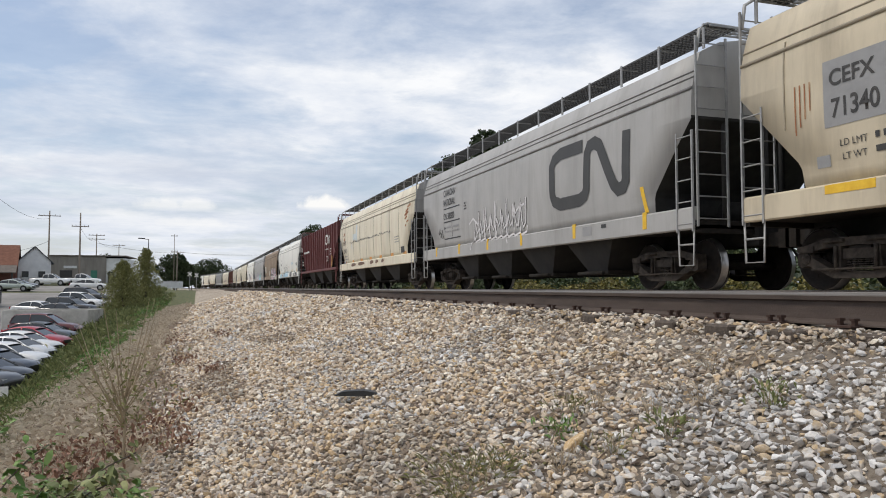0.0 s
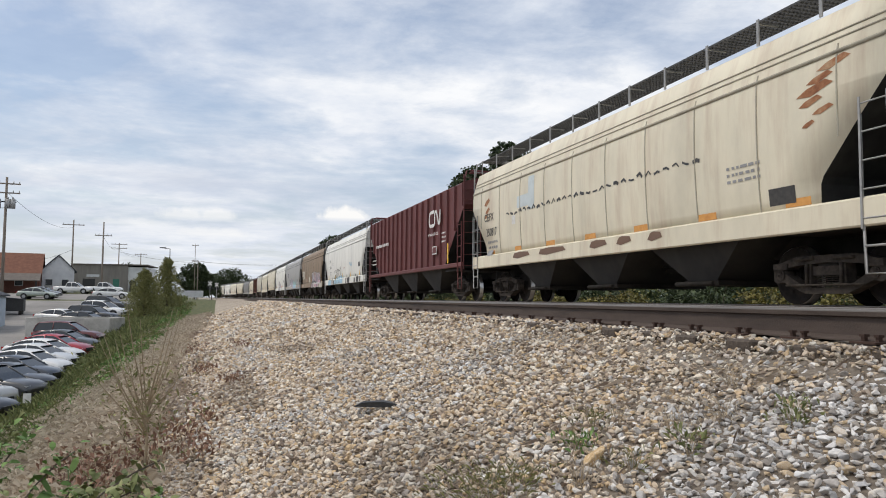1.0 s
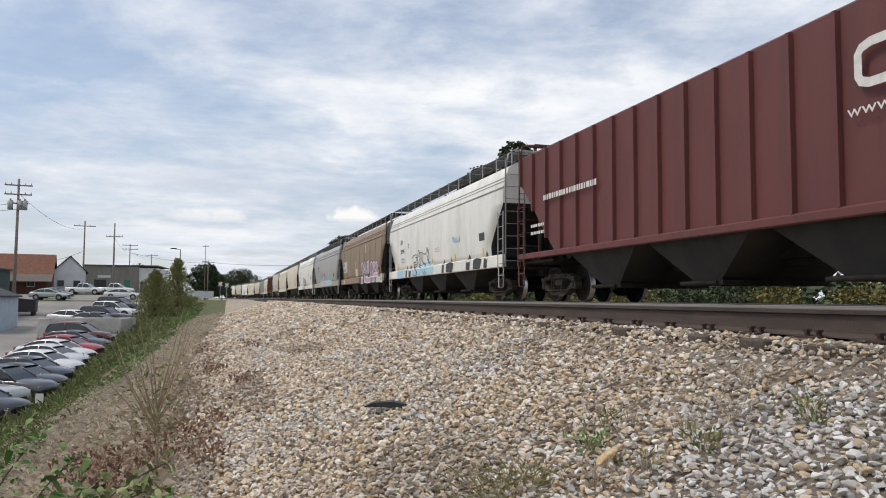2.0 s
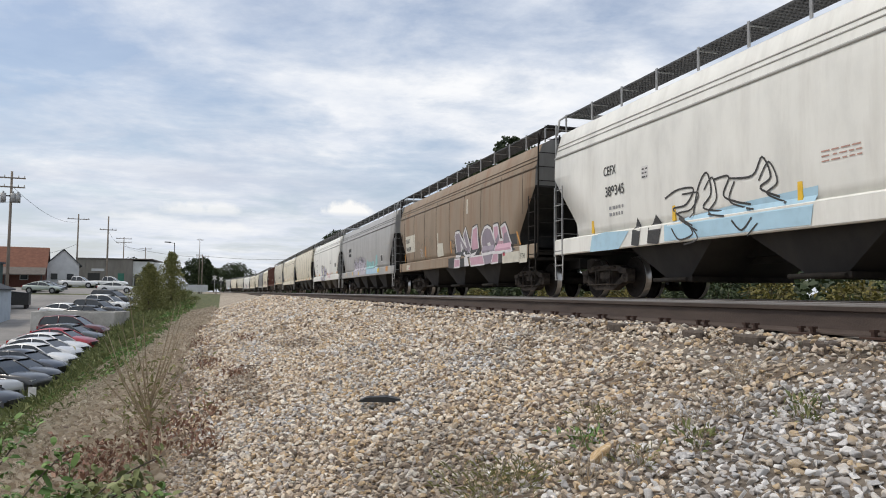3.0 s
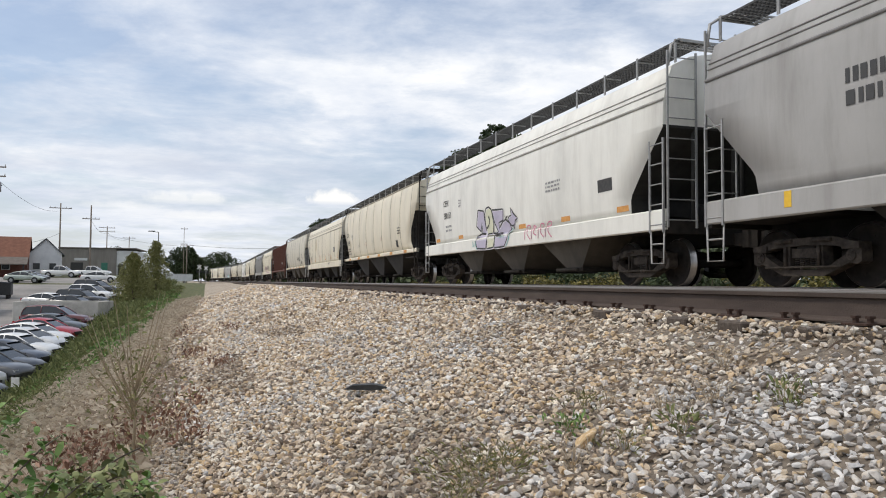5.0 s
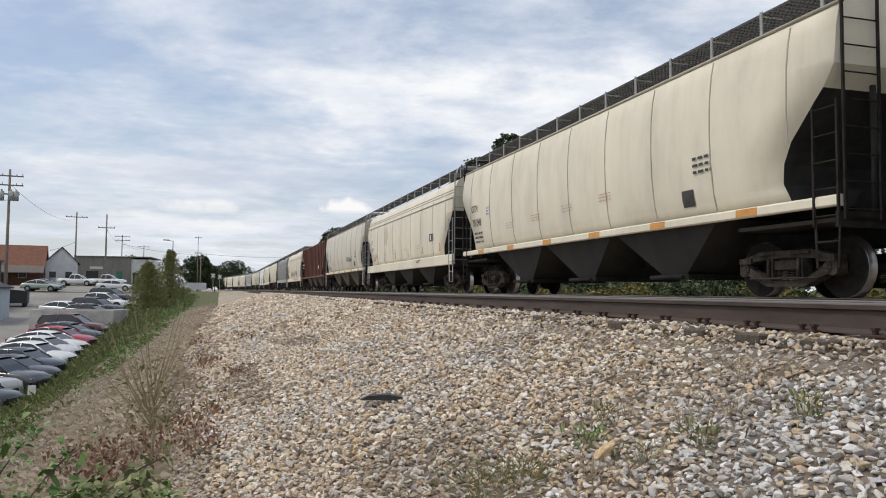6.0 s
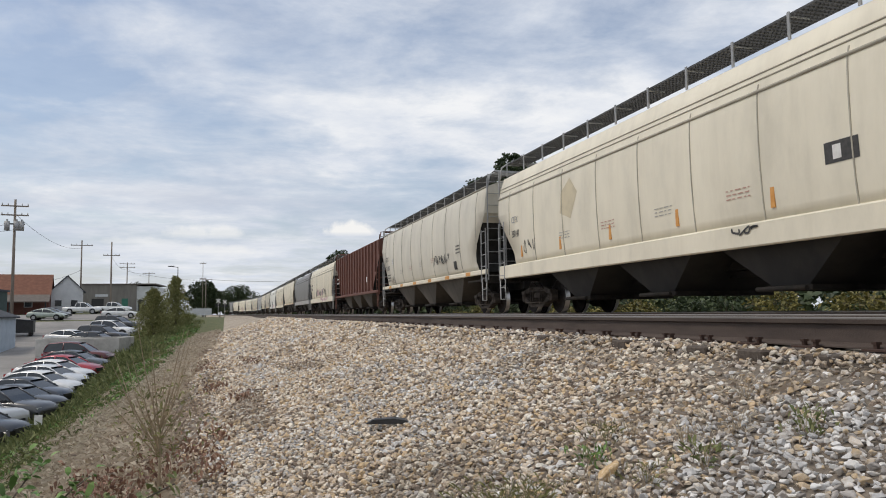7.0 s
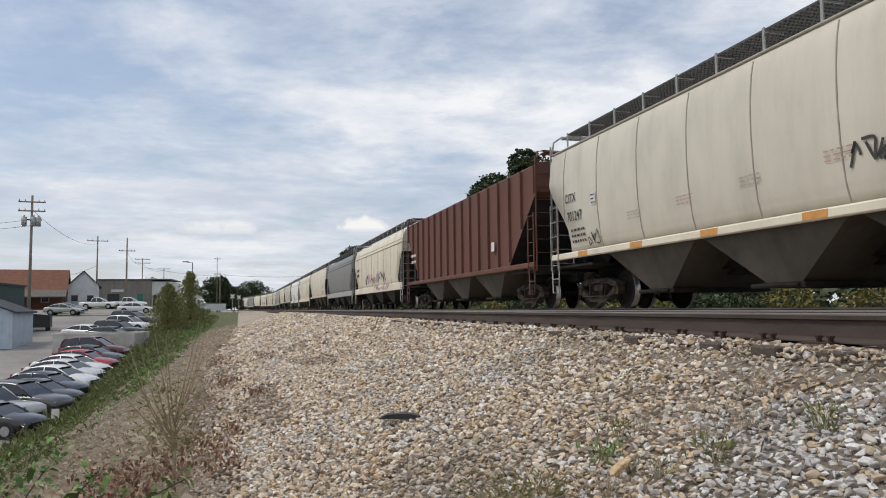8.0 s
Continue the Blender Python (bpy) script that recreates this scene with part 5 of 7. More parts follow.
SILVER, WHITE_, BLACK_, BLUEB = (0.45, 0.46, 0.46), (0.75, 0.75, 0.74), (0.012, 0.013, 0.015), (0.02, 0.028, 0.045)
for kind, label, cn, cc, x, y, hd in [
    ("sedan", "black parked sedan with its nose to the bank", "black", BLACK_, -8.4, 36.6, -22),
    ("pickup", "pale silver pickup truck parked in the lot", "silver", SILVER, -9.1, 38.9, -22),
    ("suv", "dark grey utility vehicle parked in the lot", "charcoal", (0.06, 0.062, 0.066), -8.3, 41.4, -22),
    ("sedan", "black sedan parked in the lot", "black", BLACK_, -8.2, 43.8, -20),
    ("sedan", "dark blue sedan parked in the lot", "dark_blue", BLUEB, -8.3, 46.1, -20),
    ("sedan", "white sedan parked in the lot", "white", WHITE_, -8.2, 48.4, -20),
    ("sedan", "pale silver sedan parked in the lot", "pale_silver", (0.6, 0.61, 0.62), -8.2, 50.7, -20),
    ("sedan", "white sedan parked in the lot", "white", WHITE_, -8.3, 53.0, -19),
    ("sedan", "deep red sedan parked in the lot", "dark_red", (0.36, 0.016, 0.034), -8.1, 55.3, -18),
    ("sedan", "dark slate sedan parked in the lot", "slate", (0.04, 0.05, 0.055), -8.0, 57.8, -18),
    ("suv", "maroon boxy utility vehicle before a concrete wall", "maroon", (0.1, 0.012, 0.016), -8.1, 61.0, -12),
    ("sedan", "black sedan parked in the lot", "black", BLACK_, -9.2, 74.0, -22),
    ("suv", "black utility vehicle near the bank", "black", BLACK_, -9.2, 78.2, -24),
    ("sedan", "white sedan parked in the lot", "white", WHITE_, -11.6, 76.6, -22),
    ("suv", "white hatchback near the cedars", "white", WHITE_, -9.0, 84.0, -22),
    ("suv", "dark utility vehicle parked in the lot", "black", BLACK_, -9.6, 91.0, -24),
    ("sedan", "white sedan at the far side of the lot", "white", WHITE_, -11.6, 112.0, 4),
    ("sedan", "pale green-silver sedan across the lot", "pale_green", (0.42, 0.47, 0.43), -20.0, 108.5, -8),
    ("sedan", "grey sedan across the lot", "grey", (0.2, 0.21, 0.22), -20.5, 113.5, -8),
]:
    vehicle(kind, label, cn, cc, x, y, hd)
vehicle("pickup", "white pickup truck before the warehouse", "white", WHITE_, -19.3, 132, -6)
vehicle("pickup", "white pickup truck before the warehouse", "white", WHITE_, -15.0, 134, -6)


# ---- buildings, poles, wires ----
M_CONC = mat("stained_concrete", [(0.4, 0.385, 0.355), (0.54, 0.525, 0.49)], 0.9, 0, 1.5, bump=0.3, dirt=(0.16, 0.15, 0.13), dirt_amount=0.6, dirt_scale=0.7)
M_WOODPOLE = mat("weathered_pole_wood", [(0.16, 0.13, 0.105), (0.27, 0.23, 0.19)], 0.9, 0, 4, (4, 4, 0.3), 0.4)
M_BRICK = mat("dark_red_brick", [(0.11, 0.045, 0.035), (0.18, 0.075, 0.055)], 0.9, 0, 6, bump=0.3)
M_ORANGE_ROOF = mat("orange_brown_shingle", [(0.13, 0.055, 0.035), (0.21, 0.09, 0.055)], 0.9, 0, 2, bump=0.4)
M_GREY_ROOF = mat("grey_brown_shingle", [(0.1, 0.085, 0.075), (0.16, 0.14, 0.12)], 0.9, 0, 2, bump=0.4)
M_DARK_ROOF = mat("dark_slate_shingle", [(0.035, 0.04, 0.05), (0.065, 0.07, 0.08)], 0.9, 0, 2, bump=0.4)
M_SIDING = mat("pale_siding", [(0.5, 0.51, 0.53), (0.64, 0.65, 0.66)], 0.8, 0, 1)
M_WARE = mat("grey_brown_cladding", [(0.17, 0.155, 0.14), (0.25, 0.235, 0.215)], 0.85, 0, 1.0, (1, 1, 0.3))
M_WAREW = mat("whitewashed_wall", [(0.55, 0.56, 0.56), (0.68, 0.69, 0.69)], 0.85, 0, 1)
M_GREEN = mat("green_painted_door", [(0.03, 0.14, 0.1), (0.05, 0.19, 0.14)], 0.6, 0, 2)
M_SHED = mat("pale_blue_metal_wall", [(0.38, 0.45, 0.52), (0.48, 0.55, 0.62)], 0.6, 0.2, 1.5)
M_DGREEN = mat("dark_green_cladding", [(0.02, 0.045, 0.04), (0.035, 0.065, 0.06)], 0.8, 0, 2)
M_WIN = bpy.data.materials.new("window_glass")
M_WIN.use_nodes = True
g_ = M_WIN.node_tree.nodes["Principled BSDF"]
g_.inputs["Base Color"].default_value, g_.inputs["Roughness"].default_value = (0.02, 0.025, 0.03, 1), 0.1


def house(label, x, y, w, d, eave, ridge, turn, wall_m, roof_m, along=True, porch=None, base=None):
    """A gabled house; w along its own x, d along its y."""
    z = ground_z(x, y) if base is None else base
    hs = thing("house", label, "house", m=pose(x, y, z, 0, 0, turn))
    bm = bmesh.new()
    if along:
        prism(bm, [(-d / 2, -1), (d / 2, -1), (d / 2, eave), (0, ridge), (-d / 2, eave)], -w / 2, w / 2, "x")
    else:
        prism(bm, [(-w / 2, -1), (w / 2, -1), (w / 2, eave), (0, ridge), (-w / 2, eave)], -d / 2, d / 2, "y")
    part("wall", bm, wall_m, hs)
    for s in (-1, 1):
        bm = bmesh.new()
        o = 0.4
        if along:
            prism(bm, [(0, ridge + 0.02), (s * (d / 2 + o), eave - o * (ridge - eave) / (d / 2)), (s * (d / 2 + o), eave - o * (ridge - eave) / (d / 2) + 0.15), (0, ridge + 0.18)], -w / 2 - 0.3, w / 2 + 0.3, "x")
        else:
            prism(bm, [(0, ridge + 0.02), (s * (w / 2 + o), eave - o * (ridge - eave) / (w / 2)), (s * (w / 2 + o), eave - o * (ridge - eave) / (w / 2) + 0.15), (0, ridge + 0.18)], -d / 2 - 0.3, d / 2 + 0.3, "y")
        part("roof", bm, roof_m, hs)
    for k in (-0.28, 0.22):
        bm = bmesh.new()
        box(bm, w * k - 0.6, w * k + 0.6, -d / 2 - 0.05, -d / 2 + 0.05, 0.9, 2.1)
        wi = part("window", bm, M_SIDING, hs)
        bm = bmesh.new()
        box(bm, w * k - 0.5, w * k + 0.5, -d / 2 - 0.07, -d / 2 - 0.04, 1.0, 2.0)
        part("pane", bm, M_WIN, wi)
    if porch:
        bm = bmesh.new()
        prism(bm, [(-d / 2 - porch, eave - 1.35), (-d / 2 - porch, eave - 1.2), (-d / 2 + 0.2, eave + 0.15), (-d / 2 + 0.2, eave)], -w / 2 + 1.2, w / 2 + 0.2, "x")
        part("porch_roof", bm, M_GREY_ROOF, hs)
        for k in (-0.36, 0.0, 0.47):
            bm = bmesh.new()
            box(bm, w * k - 0.1, w * k + 0.1, -d / 2 - porch + 0.1, -d / 2 - porch + 0.3, -0.5, eave - 1.25)
            part("porch_post", bm, M_TRIM, hs)
    return hs


house("low brick house with an orange-brown shingle roof", -33.2, 138, 10.5, 9, 3.0, 6.2, 8, M_BRICK, M_ORANGE_ROOF, True, 3.0, 0.7)
house("pale gabled house with a dark roof", -26.6, 143, 4.8, 9, 3.6, 6.0, 14, M_SIDING, M_DARK_ROOF, False, None, 0.8)
house("grey house with a pale gable behind the shed", -36, 100, 8, 8, 3.2, 5.4, 0, M_SIDING, M_GREY_ROOF, True, None, 0.6)


def warehouse():
    w = thing("warehouse", "long flat-roofed warehouse with grey-brown cladding and a white end", "warehouse", m=pose(-22.6, 166, 1.0, 0, 0, -4))
    for name, x0, x1, y0, top, m in (("wall", -5.6, 5.0, 0, 5.4, M_WARE), ("end_wall", 5.0, 8.6, 0.3, 5.1, M_WAREW)):
        bm = bmesh.new()
        box(bm, x0, x1, y0, 14, -2, top)
        part(name, bm, m, w)
    bm = bmesh.new()
    box(bm, -5.8, 8.8, -0.2, 14.2, 5.42, 5.65)
    part("roof", bm, M_GREY_ROOF, w)
    for x0, x1, z1, m, nm in ((2.2, 3.4, 2.6, M_GREEN, "door"), (-3.5, -1.2, 2.6, M_TRIM, "loading_door"), (5.4, 6.6, 2.3, M_TRIM, "end_door")):
        bm = bmesh.new()
        box(bm, x0, x1, -0.06, 0.4, -0.5, z1)
        part(nm, bm, m, w)
    for k in range(9):
        bm = bmesh.new()
        box(bm, -5.3 + k * 1.25, -5.22 + k * 1.25, -0.05, 0.05, -1, 5.4)
        part("cladding_rib", bm, M_WARE, w)
    bm = bmesh.new()
    box(bm, -2.8, -0.4, -0.1, -0.02, 3.0, 3.5)
    part("sign_board", bm, M_SIDING, w)


warehouse()


def shed():
    s = thing("shed", "pale blue metal shed with a dark roof", "shed", m=pose(-21.6, 73, -2.0))
    bm = bmesh.new()
    prism(bm, [(-3.2, -1), (3.2, -1), (3.2, 2.1), (0, 3.3), (-3.2, 3.3)], -2.5, 4, "y")
    part("wall", bm, M_SHED, s)
    bm = bmesh.new()
    prism(bm, [(3.5, 1.98), (3.5, 2.12), (0, 3.46), (-3.4, 3.46), (-3.4, 3.32), (0, 3.32)], -2.8, 4.2, "y")
    part("roof", bm, M_DARK_ROOF, s)
    for k in range(12):
        bm = bmesh.new()
        box(bm, -3.1 + k * 0.55, -3.05 + k * 0.55, -2.53, -2.48, -0.9, 2.1)
        part("wall_rib", bm, M_SHED, s)
    g = thing("storage_barn", "dark green clad barn behind the shed", "barn", m=pose(-26.5, 86, -0.8))
    bm = bmesh.new()
    box(bm, -5, 3.6, -3, 6, -1, 3.6)
    part("wall", bm, M_DGREEN, g)
    bm = bmesh.new()
    box(bm, -5.2, 3.8, -3.2, 6.2, 3.6, 3.8)
    part("roof", bm, M_DARK_ROOF, g)
    d = thing("dumpster", "dark metal waste container by the lot", "dumpster", m=pose(-20.6, 88, lot_z(88) + 0.36, 0, 0, 5))
    bm = bmesh.new()
    prism(bm, [(-1.3, 0), (1.3, 0), (1.3, 1.2), (-1.3, 1.45)], -0.8, 0.8, "y")
    part("bin", bm, M_TRIM, d)
    bm = bmesh.new()
    prism(bm, [(1.35, 1.2), (1.35, 1.26), (-1.35, 1.52), (-1.35, 1.46)], -0.85, 0.85, "y")
    part("lid", bm, M_DARK_ROOF, d)
    for sx in (-1, 1):
        bm = bmesh.new()
        box(bm, sx * 1.0 - 0.12, sx * 1.0 + 0.12, -0.9, 0.9, -0.35, 0.02)
        part("skid", bm, M_STEEL, d)


shed()


def enclosure():
    z = lot_z(69) + 0.0
    e = thing("concrete_enclosure", "low open concrete enclosure at the edge of the lot", "enclosure", m=pose(-11.0, 68.0, z, 0, 0, -10))
    for nm, x0, x1, y0, y1 in (("wall", -3.2, 3.2, -2.0, -1.8), ("wall", -3.2, 3.2, 1.8, 2.0), ("wall", 3.0, 3.2, -1.8, 1.8), ("wall", -3.2, -3.0, -1.8, 1.8)):
        bm = bmesh.new()
        box(bm, x0, x1, y0, y1, -0.5, 1.45)
        bmesh.ops.bevel(bm, geom=bm.edges[:], offset=0.02, segments=1, affect="EDGES")
        part(nm, bm, M_CONC, e)


enclosure()


def utility_pole(x, y, z, height, label, arms=(0.3,), transformers=False, r=0.16, width=2.4):
    p = thing("utility_pole", label, "utility pole", "utility poles", m=pose(x, y, z, 0, 0, 8))
    bm = bmesh.new()
    rod(bm, (0, 0, -1.5), (0, 0, height), r, 9, r * 0.62)
    part("pole", bm, M_WOODPOLE, p)
    for a in arms:
        bm = bmesh.new()
        box(bm, -width / 2, width / 2, -0.16, -0.04, height - a - 0.12, height - a)
        arm = part("crossarm", bm, M_WOODPOLE, p)
        for k in (-0.92, -0.5, 0.5, 0.92):
            bm = bmesh.new()
            rod(bm, (k * width / 2, -0.1, height - a), (k * width / 2, -0.1, height - a + 0.22), 0.05, 6, 0.03)
            part("insulator", bm, M_CONC, arm)
    if transformers:
        for k in (-0.62, 0.62, 0.2):
            bm = bmesh.new()
            rod(bm, (k, -0.35, height - 3.1), (k, -0.35, height - 2.2), 0.24, 12)
            rod(bm, (k, -0.35, height - 2.2), (k, -0.35, height - 2.0), 0.08, 6)
            part("transformer", bm, M_GALV, p)
        bm = bmesh.new()
        box(bm, -0.9, 0.9, -0.2, -0.06, height - 2.5, height - 2.38)
        part("bracket", bm, M_STEEL, p)
    return p


utility_pole(-20.0, 82.0, 0.3, 11.3, "tall wooden utility pole with crossarms and transformers", (0.6, 1.5), True, 0.17)
utility_pole(-23.9, 141, 0.5, 12.6, "wooden utility pole with one crossarm", (0.8,), False, 0.17, 3.4)
utility_pole(-18.4, 135.5, 0.5, 11.9, "wooden utility pole with a low crossarm", (2.2,), False, 0.17, 2.6)
utility_pole(-22.3, 190, 0.8, 11.8, "wooden utility pole with two crossarms", (0.3, 1.2), False, 0.16, 3.4)
utility_pole(-22.0, 239, 0.4, 12.6, "wooden utility pole far down the street", (0.4,), False, 0.16, 3.4)
utility_pole(-18.8, 139, 0.5, 8.0, "short bare wooden pole beside the lot", (), False, 0.12)
utility_pole(-5.6, 199, -0.3, 13.8, "tall pole with an aerial cross at the top", (0.4, 4.2), False, 0.1, 1.6)
utility_pole(-4.8, 196, -0.3, 9.5, "wooden pole carrying the wires over the tracks", (0.3,), False, 0.15, 3.0)
utility_pole(21.0, 201, -0.3, 9.6, "wooden pole beyond the train", (0.3,), False, 0.14, 2.6)
utility_pole(26.0, 225, -0.3, 11, "wooden pole beyond the train", (0.5,), False, 0.14, 3.0)


def wire(a, b, sag, r=0.018):
    cu = bpy.data.curves.new("wire", "CURVE")
    cu.dimensions, cu.bevel_depth, cu.bevel_resolution = "3D", r, 1
    sp = cu.splines.new("POLY")
    sp.points.add(16)
    a, b = Vector(a), Vector(b)
    for i in range(17):
        k = i / 16
        p = a.lerp(b, k) - Vector((0, 0, sag * 4 * k * (1 - k)))
        sp.points[i].co = (*p, 1)
    cu.materials.append(M_TRIM)
    tagged(new("wire", cu), "thin dark overhead wire slung between poles", "wire", "overhead wires")


wire((-4.8, 196, 8.9), (21.0, 201, 9.0), 0.5, 0.035)
wire((-4.8, 196, 8.6), (-22.3, 190, 10.5), 0.5, 0.03)
wire((-20, 82, 9.2), (-45, 88, 9.2), 0.8, 0.02)
wire((-20, 82, 8.6), (-45, 84, 8.2), 0.8, 0.02)
wire((-20, 82, 10.2), (-23.9, 141, 11.8), 1.2, 0.018)
wire((-23.9, 141, 8.0), (-31, 137, 5.6), 0.5, 0.025)
wire((-18.4, 135.5, 10.0), (-22.3, 190, 11.2), 1.0, 0.02)
wire((-22.3, 190, 11.2), (-22.0, 239, 12.2), 1.0, 0.02)


def street_lamp(x, y, z, height, reach):
    p = thing("street_lamp", "tall street lamp with a flat head on a short arm", "street lamp", m=pose(x, y, z))
    bm = bmesh.new()
    rod(bm, (0, 0, -0.5), (0, 0, height), 0.08, 8, 0.05)
    part("pole", bm, M_TRIM, p)
    bm = bmesh.new()
    rod(bm, (0, 0, height - 0.05), (reach, 0, height + 0.05), 0.04, 6)
    part("arm", bm, M_TRIM, p)
    bm = bmesh.new()
    box(bm, min(reach * 0.55, reach * 1.45), max(reach * 0.55, reach * 1.45), -0.16, 0.16, height + 0.02, height + 0.14)
    part("lamp_head", bm, M_TRIM, p)


street_lamp(-6.4, 109.6, -0.6, 7.3, -0.9)


def crossing_signal(x, y, turn):
    p = thing("crossing_signal", "railway crossing signal mast with a crossbuck and twin lamps", "crossing signal", "crossing signals", m=pose(x, y, ground_z(x, y), 0, 0, turn))
    bm = bmesh.new()
    rod(bm, (0, 0, -0.3), (0, 0, 4.3), 0.07, 8)
    part("mast", bm, M_GALV, p)
    for s in (-1, 1):
        bm = bmesh.new()
        c, q = Vector((0, -0.1, 3.7)), radians(45 * s)
        dx, dz = math.cos(q), math.sin(q)
        prism(bm, [(c.x + a * dx - b * dz, c.z + a * dz + b * dx) for a, b in ((-0.6, -0.11), (0.6, -0.11), (0.6, 0.11), (-0.6, 0.11))], -0.11 - 0.01 * s, -0.1 - 0.01 * s + 0.008, "y")
        part("crossbuck_blade", bm, M_WHITE, p)
        bm = bmesh.new()
        rod(bm, (0.38 * s, -0.16, 2.7), (0.38 * s, -0.12, 2.7), 0.3, 14)
        rod(bm, (0.38 * s, -0.22, 2.7), (0.38 * s, -0.12, 2.7), 0.13, 10)
        part("lamp", bm, M_TRIM, p)
    bm = bmesh.new()
    box(bm, -0.4, 0.4, -0.1, 0.02, 2.66, 2.74)
    part("lamp_bar", bm, M_TRIM, p)


crossing_signal(-1.6, 176, 0)
crossing_signal(-0.2, 192, 0)


def level_crossing():
    r = thing("road", "pale concrete road over the tracks", "road", kind="structure")
    bm = bmesh.new()
    xs = [-40, -14, -7, -2.5, 3.2, 11.0, 16, 60]
    for y0, y1 in ((180, 188),):
        v = [[bm.verts.new((x, y, max(ground_z(x, y) + 0.03, -0.19) if x < 3 or x > 11 else -0.035)) for y in (y0, y1)] for x in xs]
        for a, b in zip(v, v[1:]):
            bm.faces.new((a[0], b[0], b[1], a[1]))
    part("road_surface", bm, M_CONC, r)


level_crossing()


def fence():
    f = thing("fence", "low pale panel fence by the crossing", "fence", m=pose(-9.5, 150, ground_z(-9.5, 150)))
    for k in range(10):
        bm = bmesh.new()
        box(bm, -0.05 + k * 0.7, 0.05 + k * 0.7, -0.05, 0.05, -0.3, 1.5)
        part("post", bm, M_SIDING, f)
        bm = bmesh.new()
        box(bm, 0.06 + k * 0.7, 0.64 + k * 0.7, -0.02, 0.02, 0.1, 1.35)
        part("panel", bm, M_SIDING, f)


fence()

# dark scrap of tie plate lying on the stones
bm = bmesh.new()
prism(bm, [(-0.17, 0), (0.15, -0.012), (0.18, 0.012), (0.06, 0.035), (-0.1, 0.032)], -0.05, 0.05, "y")
scrap = new("rubber_scrap", done(bm, "rubber_scrap", M_TRIM))
scrap.matrix_world = pose(1.2, 5.95, ground_z(1.2, 5.95) + 0.05, 0, -2, -18)
tagged(scrap, "black scrap of rubber lying on the ballast", "debris")
# pale post with a blank sign card beside the parked cars
sg = thing("marker_sign", "small white marker card on a thin stake", "sign", m=pose(-6.8, 32, ground_z(-6.8, 32)))
bm = bmesh.new()
rod(bm, (0, 0, -0.2), (0, 0, 0.9), 0.02, 6)
part("stake", bm, M_GALV, sg)
bm = bmesh.new()
box(bm, -0.14, 0.14, -0.03, -0.015, 0.62, 0.98)
part("card", bm, M_WHITE, sg)


# ---- lettering, emblems and graffiti on the cars' camera-facing sides ----
def ink(name, c, rough=0.6):
    return mat(name, [tone(c, 0.85), c, tone(c, 1.06)], rough, 0, 3)


G_PURPLE, G_PINK, G_TEAL, G_GREEN = ink("lilac_spray", (0.5, 0.46, 0.57)), ink("pink_spray", (0.55, 0.33, 0.40)), ink("teal_spray", (0.27, 0.5, 0.49)), ink("pale_green_spray", (0.5, 0.66, 0.4))
G_BLUE, G_RED, G_DUSK, G_PALE = ink("sky_blue_spray", (0.42, 0.62, 0.74)), ink("red_spray", (0.55, 0.08, 0.12)), ink("mauve_grey_spray", (0.27, 0.23, 0.27)), ink("chalk_spray", (0.68, 0.66, 0.66))
G_PATCH, G_RUST, G_YELLOW = ink("grey_patch_paint", (0.3, 0.3, 0.3)), mat("rust_stain", [(0.2, 0.07, 0.03), (0.34, 0.15, 0.07), (0.45, 0.3, 0.18)], 0.85, 0, 6, bump=0.3), ink("yellow_spray", (0.75, 0.55, 0.05))
G_CHARCOAL = ink("faded_charcoal_paint", (0.055, 0.055, 0.055))
G_FADE, G_DIM = ink("faded_red_stencil", (0.5, 0.3, 0.24)), ink("faded_grey_stencil", (0.4, 0.38, 0.34))
G_MOSS, G_LILAC = ink("faded_moss_spray", (0.16, 0.15, 0.1)), ink("pale_lilac_spray", (0.52, 0.49, 0.54))
G_CELERY, G_CHALKY, G_ROSE = ink("pale_celery_spray", (0.66, 0.66, 0.5)), ink("chalk_lilac_spray", (0.74, 0.72, 0.76)), ink("rose_spray", (0.6, 0.2, 0.3))
G_CREAMP = ink("cream_patch_paint", (0.6, 0.57, 0.48))


